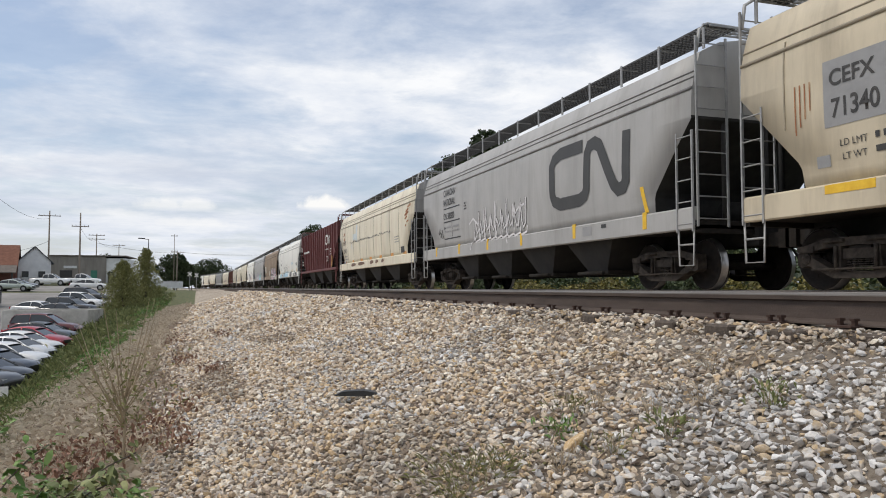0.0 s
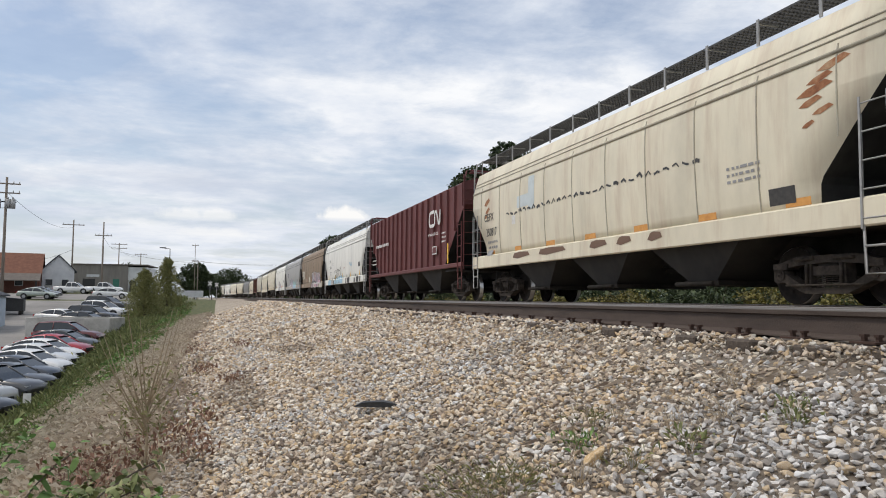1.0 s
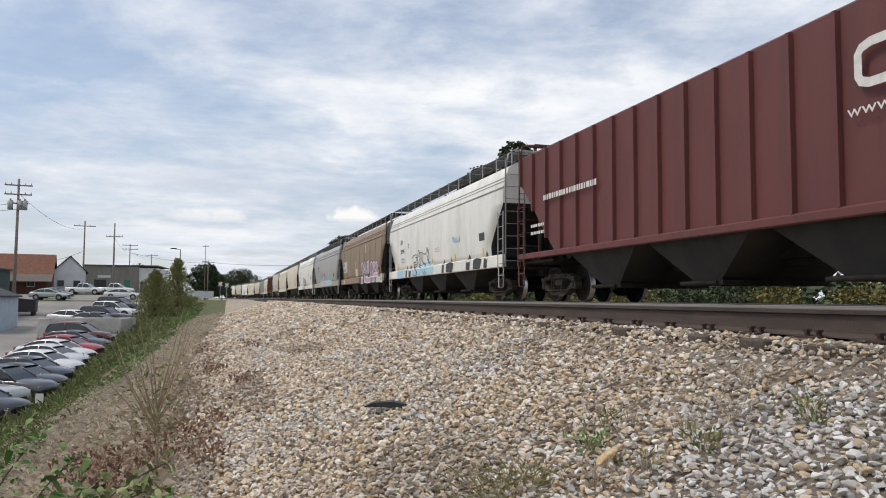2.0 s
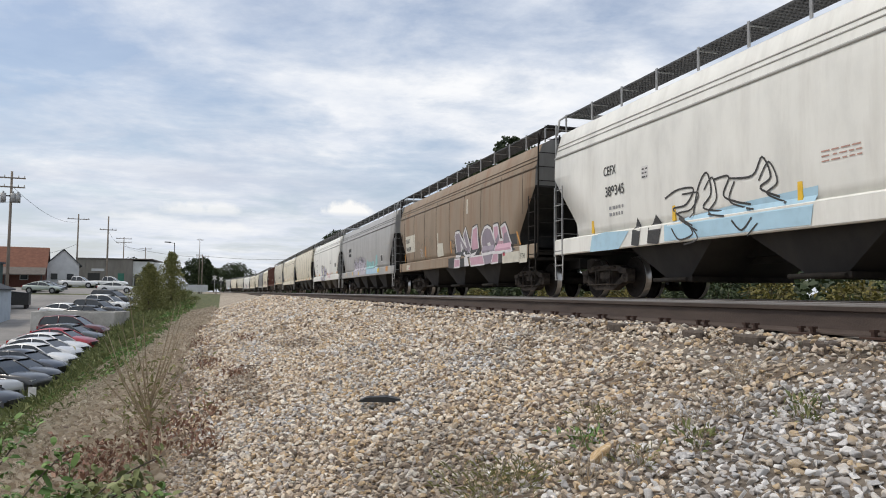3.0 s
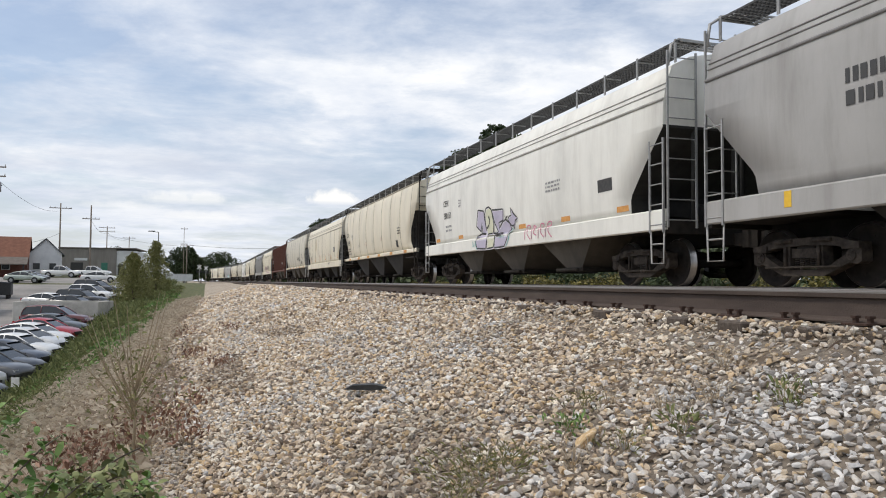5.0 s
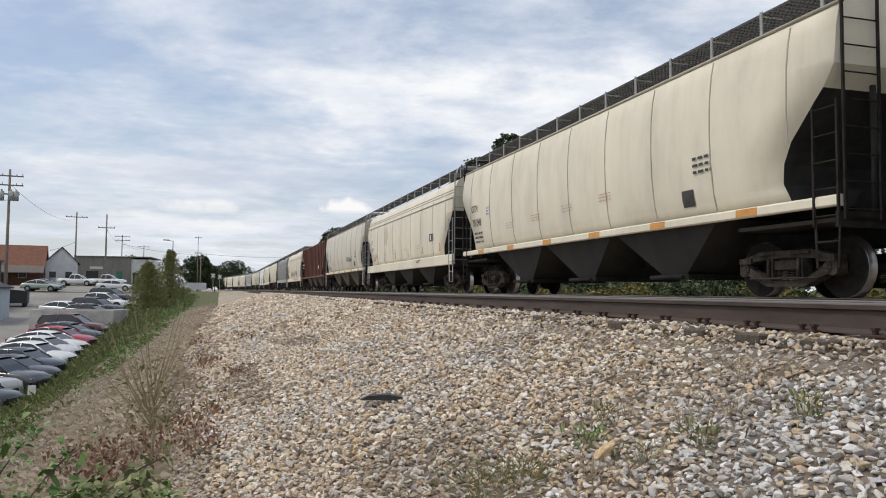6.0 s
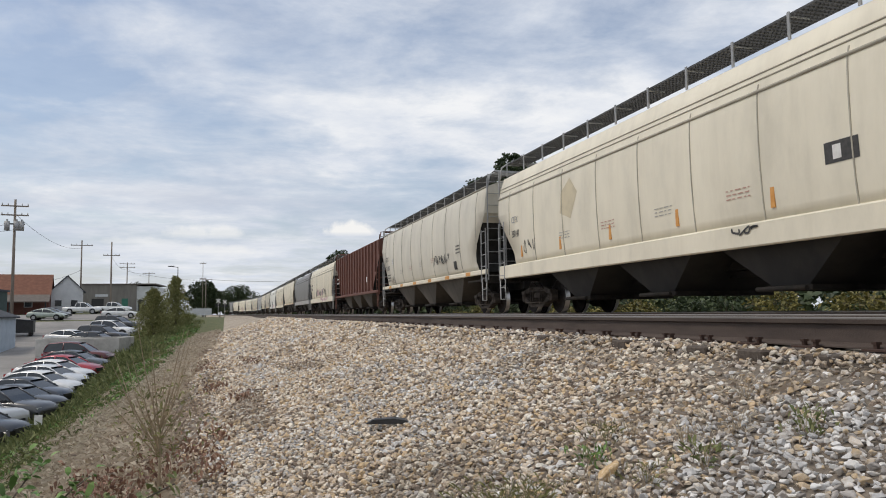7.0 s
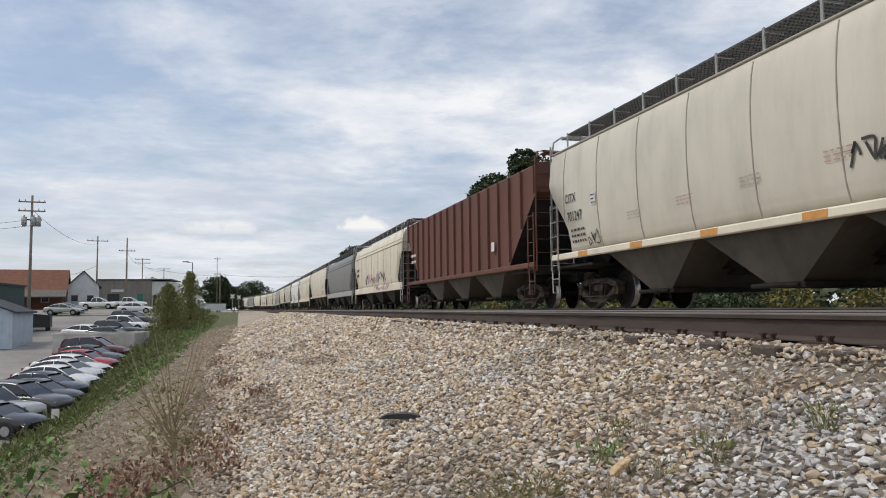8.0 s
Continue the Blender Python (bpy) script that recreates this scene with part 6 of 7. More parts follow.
class Side:
    """The near side of a car: u runs from the far end towards the near end, z up; marks lie a few millimetres off the sheet."""

    def __init__(self, n, style):
        self.car, self.h = C[n]
        self.style = style
        self.du = self.dz = 0.0

    def at(self, u, z, lift):
        u, z = u + self.du, z + self.dz
        x = max(1.602, skin_x(self.style, 1.45)) if z < 1.42 else skin_x(self.style, z)
        if z >= 1.30 and z < 1.46:
            x = max(x, 1.602)
        return (-x - lift - (0.01 if self.style == "round" else 0.0), self.h - u, z)

    def put(self, name, bm, m, label=""):
        o = part(name, bm, m, self.car, label)
        return o

    def quad(self, u0, z0, u1, z1, m, name="mark", lift=0.006, slant=0.0, label=""):
        bm = bmesh.new()
        nz, nu = max(1, int(abs(z1 - z0) / 0.15)), 1
        rows = [[bm.verts.new(self.at(u + slant * k, z0 + (z1 - z0) * k, lift)) for u in (u0, u1)] for k in [i / nz for i in range(nz + 1)]]
        for a, b in zip(rows, rows[1:]):
            bm.faces.new((a[0], a[1], b[1], b[0]))
        return self.put(name, bm, m, label)

    def text(self, words, u, z, size, m, lift=0.012, bold=0.0, squeeze=0.85, shear=0.0):
        cu = bpy.data.curves.new("lettering", "FONT")
        cu.body, cu.size, cu.offset, cu.shear = words, size, bold, shear
        tmp = bpy.data.objects.new("tmp", cu)
        me = tmp.to_mesh()
        bm = bmesh.new()
        bm.from_mesh(me)
        tmp.to_mesh_clear()
        bpy.data.objects.remove(tmp)
        bmesh.ops.remove_doubles(bm, verts=bm.verts[:], dist=1e-5)
        for v in bm.verts:
            v.co = self.at(u + v.co.x * squeeze, z + v.co.y, lift)
        return self.put("lettering", bm, m, "stencilled characters")

    def stroke(self, pts, width, m, name="spray_line", lift=0.008, closed=False, label=""):
        """A ribbon through (u, z) points, smoothed, with mitred joints."""
        P = [Vector((a, b)) for a, b in pts]
        if closed:
            P.append(P[0])
        Q = [P[0]]
        for a, b in zip(P, P[1:]):
            n = max(1, int((b - a).length / 0.12))
            Q += [a.lerp(b, i / n) for i in range(1, n + 1)]
        bm = bmesh.new()
        rows = []
        for i, p in enumerate(Q):
            d = (Q[min(i + 1, len(Q) - 1)] - Q[max(i - 1, 0)])
            if closed and i in (0, len(Q) - 1):
                d = Q[1] - Q[-2]
            d = d.normalized() if d.length > 1e-6 else Vector((1, 0))
            nrm = Vector((-d.y, d.x)) * width / 2
            rows.append([bm.verts.new(self.at(*(p + nrm), lift)), bm.verts.new(self.at(*(p - nrm), lift))])
        for a, b in zip(rows, rows[1:]):
            bm.faces.new((a[0], a[1], b[1], b[0]))
        return self.put(name, bm, m, label)

    def blob(self, pts, m, name="spray_fill", lift=0.006, label=""):
        """A filled outline of (u, z) points, cut into small pieces so that it follows the sheet."""
        bm = bmesh.new()
        f = bm.faces.new([bm.verts.new((a, b, 0)) for a, b in pts])
        for z in np.arange(min(p[1] for p in pts) + 0.12, max(p[1] for p in pts), 0.15):
            bmesh.ops.bisect_plane(bm, geom=bm.verts[:] + bm.edges[:] + bm.faces[:], plane_co=(0, z, 0), plane_no=(0, 1, 0))
        bmesh.ops.triangulate(bm, faces=bm.faces[:])
        for v in bm.verts:
            v.co = self.at(v.co.x, v.co.y, lift)
        return self.put(name, bm, m, label)

    def bars(self, u, z, rows, wide, m, gap=0.085, tall=0.045, seed=0):
        """Small print that cannot be read: rows of short bars."""
        rnd = random.Random(seed)
        bm = bmesh.new()
        for i in range(rows):
            a = u
            while a < u + wide:
                w = rnd.uniform(0.05, 0.16)
                p = [bm.verts.new(self.at(q, z - i * gap + k, 0.009)) for q, k in ((a, 0), (min(a + w, u + wide), 0), (min(a + w, u + wide), tall), (a, tall))]
                bm.faces.new(p)
                a += w + rnd.uniform(0.03, 0.06)
        return tagged(self.put("small_print", bm, m), kind="stuff")

    def tag(self, u, z, w, h, m, seed, width=0.03, n=14):
        """A scrawled spray tag: looped letter-like strokes side by side."""
        rnd = random.Random(seed)
        count = max(3, n // 3)
        for i in range(count):
            c = u + w * (i + 0.5) / count
            cell = w / count * 0.8
            pts = [Vector((c + rnd.uniform(-0.6, 0.6) * cell, z + h * rnd.uniform(0.0, 1.0))) for _ in range(5)]
            fine = []
            for j in range(len(pts)):
                p0, p1, p2, p3 = (pts[max(0, min(len(pts) - 1, j + q))] for q in (-1, 0, 1, 2))
                for k in range(5):
                    t = k / 5
                    fine.append(tuple(0.5 * (2 * p1 + (p2 - p0) * t + (2 * p0 - 5 * p1 + 4 * p2 - p3) * t * t + (3 * p1 - p0 - 3 * p2 + p3) * t ** 3)))
            self.stroke(fine, width, m, "spray_tag", 0.009 + 0.0005 * (i % 4))


def smooth_line(pts, n=5):
    """Points of a smooth curve through the given ones."""
    P = [Vector(p) for p in pts]
    out = []
    for j in range(len(P) - 1):
        p0, p1, p2, p3 = (P[max(0, min(len(P) - 1, j + q))] for q in (-1, 0, 1, 2))
        for k in range(n):
            t = k / n
            out.append(tuple(0.5 * (2 * p1 + (p2 - p0) * t + (2 * p0 - 5 * p1 + 4 * p2 - p3) * t * t + (3 * p1 - p0 - 3 * p2 + p3) * t ** 3)))
    return out + [tuple(P[-1])]


def emblem(s, u, z, w, h, width, m):
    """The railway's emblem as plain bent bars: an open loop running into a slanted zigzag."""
    pts = [(0.46, 0.98), (0.14, 0.98), (0.04, 0.90), (0.0, 0.76), (0.0, 0.22), (0.03, 0.08), (0.12, 0.0), (0.40, 0.0), (0.47, 0.06), (0.50, 0.18), (0.52, 0.80), (0.55, 0.93), (0.62, 0.96), (0.68, 0.88), (0.84, 0.14), (0.89, 0.03), (0.95, 0.05), (0.98, 0.16), (1.0, 0.98)]
    return s.stroke([(u + w * a, z + h * b) for a, b in pts], width, m, "emblem", 0.010, label="bent-bar railway emblem")


def decals():
    # tan car with the grey patch
    s = Side(0, "panel")
    s.du, s.dz = -0.1, -0.12
    s.quad(1.72, 2.30, 3.05, 3.20, G_PATCH, "paint_patch")
    s.text("CEFX", 1.82, 2.85, 0.30, M_INK, bold=0.006, squeeze=1.0)
    s.text("71340", 1.84, 2.42, 0.36, M_INK, bold=0.006, squeeze=0.85)
    s.text("LD LMT", 1.95, 2.02, 0.13, M_INK, squeeze=1.0)
    s.text("LT WT", 1.98, 1.84, 0.13, M_INK, squeeze=1.0)
    s.bars(2.5, 2.04, 1, 0.5, M_INK, tall=0.08, seed=1)
    s.bars(2.5, 1.86, 1, 0.4, M_INK, tall=0.08, seed=2)
    s.quad(1.55, 1.78, 1.78, 1.94, G_PATCH, "paint_patch")
    for k in range(4):
        s.quad(1.2 + 0.09 * k, 2.3 + 0.1 * k, 1.225 + 0.09 * k, 3.0, G_RUST, "rust_streak")
    # weathered grey car with the large emblem
    s = Side(1, "panel")
    emblem(s, 10.72, 1.98, 3.3, 1.2, 0.29, G_CHARCOAL)
    s.du, s.dz = 0.87, 0.0
    s.text("CANADIAN", 1.55, 3.15, 0.32, G_CHARCOAL, bold=0.004, squeeze=0.72)
    s.text("NATIONAL", 1.55, 2.82, 0.32, G_CHARCOAL, bold=0.004, squeeze=0.74)
    s.quad(1.55, 2.70, 3.2, 2.74, G_CHARCOAL, "rule")
    s.text("CN 388320", 1.55, 2.36, 0.30, G_CHARCOAL, bold=0.004, squeeze=0.78)
    s.quad(1.55, 2.25, 3.2, 2.29, G_CHARCOAL, "rule")
    s.bars(1.6, 2.05, 2, 0.7, G_PATCH, 0.14, 0.06, 3)
    s.bars(2.5, 2.05, 2, 0.6, G_PATCH, 0.14, 0.06, 4)
    s.quad(2.38, 1.75, 2.41, 2.22, G_CHARCOAL, "rule")
    s.quad(1.55, 1.68, 3.2, 1.72, G_CHARCOAL, "rule")
    s.tag(0.95, 1.7, 0.8, 0.4, M_INK, 5)
    s.bars(3.62, 2.7, 3, 0.22, G_CHARCOAL, 0.09, 0.05, 6)
    s.du = 1.2
    rnd = random.Random(31)
    # spiky white tag
    for k in range(9):
        u = 4.3 + 0.42 * k
        a0, a1, a2, a3 = rnd.uniform(1.5, 1.7), rnd.uniform(2.0, 2.35), rnd.uniform(1.62, 1.8), rnd.uniform(1.85, 2.3)
        run = [(u - 0.2, a0), (u - 0.1, a0 + 0.25), (u, a1), (u + 0.04, a2 + 0.15), (u + 0.12, a2), (u + 0.25, a2 + 0.1), (u + 0.3, a3), (u + 0.34, a3 + 0.2)]
        s.stroke(run, 0.12, M_INK, "spray_outline", 0.007)
        s.stroke(run, 0.07, G_PALE, "spray_line", 0.011)
        s.stroke([(u - 0.12, 1.5), (u + 0.1, 1.42), (u + 0.3, 1.5), (u + 0.36, 1.66)], 0.06, G_PALE, "spray_line", 0.012)
    for pts in ([(3.75, 2.02), (4.1, 2.16), (4.5, 1.95)], [(7.1, 1.9), (7.5, 2.15), (7.9, 2.22)], [(4.3, 1.62), (4.0, 1.4), (3.9, 1.2)], [(5.9, 1.95), (6.0, 2.5)], [(5.2, 1.9), (5.15, 2.4)], [(6.6, 1.6), (6.8, 1.25)]):
        s.stroke(pts, 0.06, G_PALE, "spray_line", 0.011)
    s.du = 0.0
    s.quad(14.55, 1.46, 14.67, 1.96, M_YEL, "reflector_tape", 0.012, -0.12)
    s.quad(12.2, 1.16, 12.6, 1.36, G_PATCH, "data_plate")
    s.quad(13.0, 1.28, 13.2, 1.36, G_CHARCOAL, "data_plate")
    # cream car with rust
    s = Side(2, "panel")
    s.du, s.dz = -0.1, -0.22
    s.text("CEFX", 1.21, 2.70, 0.33, M_INK, bold=0.003, squeeze=1.05)
    s.text("350817", 1.37, 2.23, 0.34, M_INK, bold=0.003, squeeze=0.88)
    s.bars(1.5, 2.0, 2, 0.8, G_PATCH, 0.16, 0.07, 7)
    s.quad(1.45, 1.62, 1.9, 1.78, G_PATCH, "paint_patch")
    s.dz = 0.0
    for k in range(30):
        u = 3.1 + 0.31 * k
        s.stroke([(u, 2.52 + rnd.uniform(-0.05, 0.05)), (u + 0.12, 2.54 + rnd.uniform(-0.06, 0.06)), (u + 0.2, 2.5)], rnd.uniform(0.03, 0.08), M_INK if rnd.random() < 0.6 else G_CHARCOAL, "scuff_mark")
    s.quad(4.7, 2.5, 5.1, 3.4, ink("thin_blue_haze", (0.58, 0.64, 0.65)), "spray_fill", label="thin pale blue spray patch")
    s.quad(3.9, 2.62, 4.7, 2.95, bpy.data.materials["thin_blue_haze"], "spray_fill", 0.005)
    s.quad(3.5, 2.2, 3.75, 2.45, M_WHITE, "data_plate")
    s.bars(13.0, 2.2, 3, 0.8, G_PATCH, 0.11, 0.045, 8)
    s.quad(13.95, 1.5, 14.5, 1.76, M_INK, "data_plate")
    s.du = 0.6
    for u0, z0, w, hgt in ((13.9, 3.0, 0.7, 0.09), (14.1, 3.15, 0.5, 0.07), (13.95, 2.85, 0.45, 0.07), (14.2, 2.7, 0.4, 0.06), (14.3, 3.3, 0.6, 0.08), (0.5, 3.0, 0.5, 0.12), (0.6, 2.75, 0.4, 0.1), (0.55, 2.6, 0.25, 0.08), (14.0, 2.55, 0.25, 0.05)):
        s.blob([(u0, z0), (u0 + w * 0.4, z0 - hgt * 0.4), (u0 + w, z0 + hgt * 0.9), (u0 + w * 0.8, z0 + hgt * 1.7), (u0 + w * 0.3, z0 + hgt)], G_RUST, "rust_patch")
    s.du = -0.1
    for u0, w in ((3.6, 1.2), (5.4, 1.6), (8.2, 0.8), (9.4, 0.6), (10.6, 0.5)):
        s.blob([(u0, 1.24), (u0 + w * 0.3, 1.2), (u0 + w, 1.26), (u0 + w * 0.9, 1.36), (u0 + w * 0.4, 1.385), (u0 + 0.1, 1.36)], ink("bare_brown_primer", (0.17, 0.1, 0.065)) if u0 == 3.6 else bpy.data.materials["bare_brown_primer"], "peeled_paint")
    # maroon ribbed car
    s = Side(3, "ribbed")
    s.at = lambda u, z, lift: (-1.5 - 0.088 - lift, s.h - u, z)
    emblem(s, 12.25, 2.92, 1.5, 0.55, 0.13, M_WHITE)
    s.text("www.cn.ca", 12.05, 2.52, 0.24, M_WHITE, squeeze=1.4)
    s.bars(1.8, 2.68, 1, 3.0, M_WHITE, 0.2, 0.14, 9)
    s.bars(0.95, 2.02, 2, 0.9, M_WHITE, 0.2, 0.08, 10)
    s.quad(12.7, 1.78, 13.3, 2.1, M_WHITE, "data_plate")
    s.quad(12.75, 1.82, 13.25, 2.06, P_RED, "data_plate", 0.01)
    s.bars(14.0, 2.5, 3, 0.5, M_WHITE, 0.16, 0.06, 11)
    s.quad(14.7, 1.36, 14.85, 2.1, M_YEL, "reflector_tape")
    # white car with graffiti along the bottom
    s = Side(4, "panel")
    s.du, s.dz = 1.0, -0.12
    s.text("CEFX", 1.55, 2.78, 0.28, M_INK, bold=0.003, squeeze=0.8)
    s.text("389345", 1.6, 2.32, 0.30, M_INK, bold=0.003, squeeze=0.92)
    s.bars(1.75, 2.02, 2, 0.6, G_PATCH, 0.14, 0.07, 12)
    s.quad(3.1, 2.5, 3.35, 2.75, M_WHITE, "data_plate")
    s.bars(3.12, 2.68, 3, 0.2, M_INK, 0.08, 0.03, 13)
    s.blob([(0.9, 1.15), (2.2, 1.15), (2.6, 1.5), (1.6, 1.55), (1.0, 1.5)], G_BLUE, label="pale blue spray patch")
    s.blob([(3.9, 1.2), (7.6, 1.2), (7.7, 1.75), (6.2, 1.7), (4.6, 1.6), (3.9, 1.5)], G_BLUE, label="pale blue spray patch")
    for pts in ([(3.9, 2.3), (4.4, 2.45), (5.0, 2.4), (4.7, 2.05), (4.2, 2.0), (4.5, 1.75), (5.0, 1.5)], [(4.9, 1.7), (5.2, 2.45), (5.5, 2.7), (5.6, 2.2), (5.3, 1.9), (5.9, 1.75)], [(5.7, 2.5), (6.2, 2.5), (6.0, 2.1), (6.4, 1.9), (6.8, 1.8)],
                [(6.2, 2.45), (6.9, 2.4), (7.2, 2.75), (7.4, 2.3), (7.1, 2.1), (7.6, 1.85)], [(4.2, 1.5), (4.5, 1.2), (5.0, 1.3), (4.8, 1.6)], [(6.3, 1.5), (6.6, 1.25), (6.9, 1.5)]):
        pts = [(3.9 + (a - 3.9) * 0.82, 1.2 + (b - 1.2) * 0.74) for a, b in pts]
        s.stroke(smooth_line(pts), 0.035, M_INK, "spray_outline", 0.012)
        s.stroke(smooth_line([(a + 0.14, b - 0.1) for a, b in pts[1:]]), 0.03, M_INK, "spray_outline", 0.013)
    for u, w in ((8.9, 0.35), (9.5, 1.0), (9.9, 0.3), (12.0, 0.5), (12.8, 0.9), (13.9, 0.4), (2.7, 0.35), (3.3, 0.5)):
        s.blob([(u, 1.2), (u + w * 0.8, 1.16), (u + w, 1.5), (u + w * 0.5, 1.75 if w < 0.6 else 1.55), (u + 0.05, 1.5)], M_INK if w > 0.36 else G_CHARCOAL, "spray_fill", 0.009)
    s.tag(10.3, 2.2, 1.0, 0.3, G_BLUE, 14, 0.05)
    s.bars(7.8, 2.2, 3, 0.7, G_FADE, 0.07, 0.02, 15)
    s.quad(13.4, 2.1, 13.95, 2.36, M_INK, "data_plate")
    # brown car with the pink block graffiti
    s = Side(5, "panel")
    s.du, s.dz = 0.3, -0.1
    s.quad(0.87, 1.97, 2.55, 2.72, G_CREAMP, "paint_patch")
    s.text("FURX", 0.97, 2.40, 0.27, M_INK, bold=0.005, squeeze=0.95)
    s.text("841978", 1.0, 2.03, 0.28, M_INK, bold=0.004, squeeze=0.98)
    s.quad(1.1, 1.2, 1.7, 1.42, G_CREAMP, "paint_patch")
    s.text("2 INCH TREAD", 1.12, 1.31, 0.06, M_INK, 0.012)
    s.text("COND SHOES", 1.12, 1.23, 0.06, M_INK, 0.012)
    s.quad(1.55, 1.23, 1.67, 1.33, G_RED, "data_plate", 0.011)
    s.blob([(5.98, 1.58), (6.83, 1.6), (6.82, 2.08), (6.1, 2.1), (6.0, 2.03), (6.06, 1.92), (5.97, 1.8)], G_CREAMP, "paint_patch", 0.007)
    s.quad(6.08, 2.1, 6.2, 2.52, G_CREAMP, "paint_patch")
    s.quad(9.75, 2.9, 9.88, 3.4, G_CREAMP, "paint_patch")
    for u, z0, z1 in ((0.62, 1.6, 1.95), (4.2, 1.64, 2.1), (7.8, 1.64, 2.08)):
        s.quad(u, z0, u + 0.1, z1, M_ORG, "reflector_tape", 0.010)
    for q in ([(3.0, 1.6), (2.75, 1.75), (2.9, 2.2), (3.2, 2.35), (3.35, 2.15), (3.0, 1.95), (3.4, 1.75), (3.35, 1.55), (2.8, 1.52)], [(3.5, 1.55), (3.6, 2.1), (3.85, 2.2), (3.95, 1.9), (3.6, 1.8), (4.0, 1.6)],
              [(4.1, 2.25), (4.35, 2.5), (4.8, 2.45), (5.0, 2.15), (4.9, 1.8), (4.6, 1.7), (4.55, 2.0), (4.8, 2.1)], [(4.85, 1.55), (5.0, 1.75), (5.25, 1.7), (5.2, 1.5)], [(5.0, 2.2), (5.2, 2.5), (5.15, 2.1), (5.4, 2.3), (5.25, 1.95), (5.5, 2.0)]):
        s.stroke(smooth_line(q), 0.02, G_MOSS, "spray_line", 0.009)
    for u in (3.45, 3.58, 3.7):
        s.stroke([(u, 2.05), (u + 0.08, 1.7)], 0.02, G_PALE, "spray_line", 0.010)
    s.tag(7.95, 1.95, 0.5, 0.17, M_INK, 71, 0.02, 15)
    s.tag(8.0, 1.72, 0.5, 0.17, M_INK, 72, 0.02, 15)
    s.du, s.dz = 0.0, 0.0
    letters = [
        [(8.72, 2.12), (8.8, 2.24), (9.23, 2.24), (9.43, 2.04), (10.0, 1.64), (9.66, 2.08), (9.96, 2.32), (10.19, 1.95), (10.54, 1.36), (10.04, 1.35), (9.56, 1.59), (9.36, 1.86), (9.4, 1.37), (8.88, 1.39)],
        [(10.43, 1.62), (10.73, 2.24), (11.18, 2.29), (11.21, 1.82), (11.23, 1.59), (11.02, 1.39), (10.59, 1.35)],
        [(11.55, 1.8), (11.65, 2.0), (11.9, 2.16), (12.16, 2.19), (12.44, 2.11), (12.64, 1.9), (12.84, 1.6), (12.93, 1.34), (11.74, 1.32), (11.58, 1.52)],
        [(12.71, 2.17), (13.1, 2.17), (13.16, 1.93), (13.22, 1.7), (13.49, 1.69), (13.35, 2.07), (13.71, 2.14), (13.87, 1.95), (14.03, 1.65), (14.32, 1.32), (13.27, 1.31), (12.93, 1.33), (12.8, 1.64), (12.71, 1.87)],
    ]
    for q in ([(8.55, 1.49), (8.78, 2.18), (10.46, 1.92), (11.35, 1.93), (11.46, 1.28), (10.5, 1.28)], [(13.19, 1.81), (13.46, 1.72), (14.4, 1.4), (14.59, 1.33), (13.46, 1.31)], [(7.91, 1.34), (8.69, 1.37), (8.68, 0.96), (7.96, 1.0)], [(13.2, 1.32), (13.49, 1.33), (13.51, 1.01), (13.19, 1.0)]):
        s.blob(q, M_INK, "spray_shadow", 0.005)
    for q, m in zip(letters, (G_DUSK, G_PINK, G_DUSK, G_PINK)):
        s.blob(q, m, "spray_fill", 0.010)
        s.stroke(q, 0.17, M_INK, "spray_outline", 0.007, True)
        s.stroke(q, 0.085, G_PALE, "spray_line", 0.014, True)
    s.blob([(12.08, 1.66), (12.33, 1.69), (12.56, 1.38), (12.25, 1.36)], G_PALE, "spray_fill", 0.015)
    s.blob([(12.22, 1.53), (12.4, 1.55), (12.43, 1.39), (12.27, 1.38)], M_INK, "spray_fill", 0.017)
    s.blob([(13.31, 1.5), (13.81, 1.5), (13.82, 1.35), (13.3, 1.35)], G_GREEN, "spray_fill", 0.015)
    for q in ([(12.82, 1.7), (13.13, 1.91), (13.19, 1.76), (12.83, 1.47)], [(13.61, 1.86), (13.9, 1.92), (14.09, 1.58), (13.78, 1.52), (13.46, 1.56)]):
        s.blob(q, G_DUSK, "spray_fill", 0.0125)
    for q, m in (([(8.71, 1.29), (9.35, 1.28), (9.35, 1.0), (8.68, 0.99)], G_PINK), ([(9.37, 1.29), (9.8, 1.29), (9.87, 1.0), (9.37, 1.0)], M_INK), ([(9.82, 1.32), (10.18, 1.31), (10.4, 1.0), (9.89, 1.0)], G_PALE), ([(10.45, 1.3), (11.74, 1.3), (11.96, 1.0), (10.58, 0.99)], G_PINK), ([(11.75, 1.3), (12.73, 1.28), (12.63, 1.02), (11.96, 1.0)], G_DUSK), ([(12.75, 1.3), (13.18, 1.32), (13.17, 1.02), (12.54, 1.0)], G_PINK)):
        s.blob(q, m, "spray_fill", 0.010)
        if m is G_PINK:
            s.stroke(q, 0.05, G_PALE, "spray_line", 0.013, True)
    s.quad(13.53, 0.97, 14.85, 1.28, G_CREAMP, "data_plate", 0.010)
    s.bars(13.61, 1.09, 2, 1.12, G_CHARCOAL, 0.08, 0.035, 16)
    s.quad(13.58, 1.19, 13.75, 1.31, G_RED, "data_plate", 0.014)
    s.quad(14.88, 0.94, 15.43, 1.42, G_CREAMP, "data_plate", 0.010)
    s.text("3TH", 14.93, 1.06, 0.2, M_INK, 0.016, 0.002, 0.95)
    for u, z in ((14.16, 1.65), (14.41, 1.65)):
        s.quad(u - 0.13, z - 0.15, u + 0.13, z + 0.15, M_INK, "data_plate")
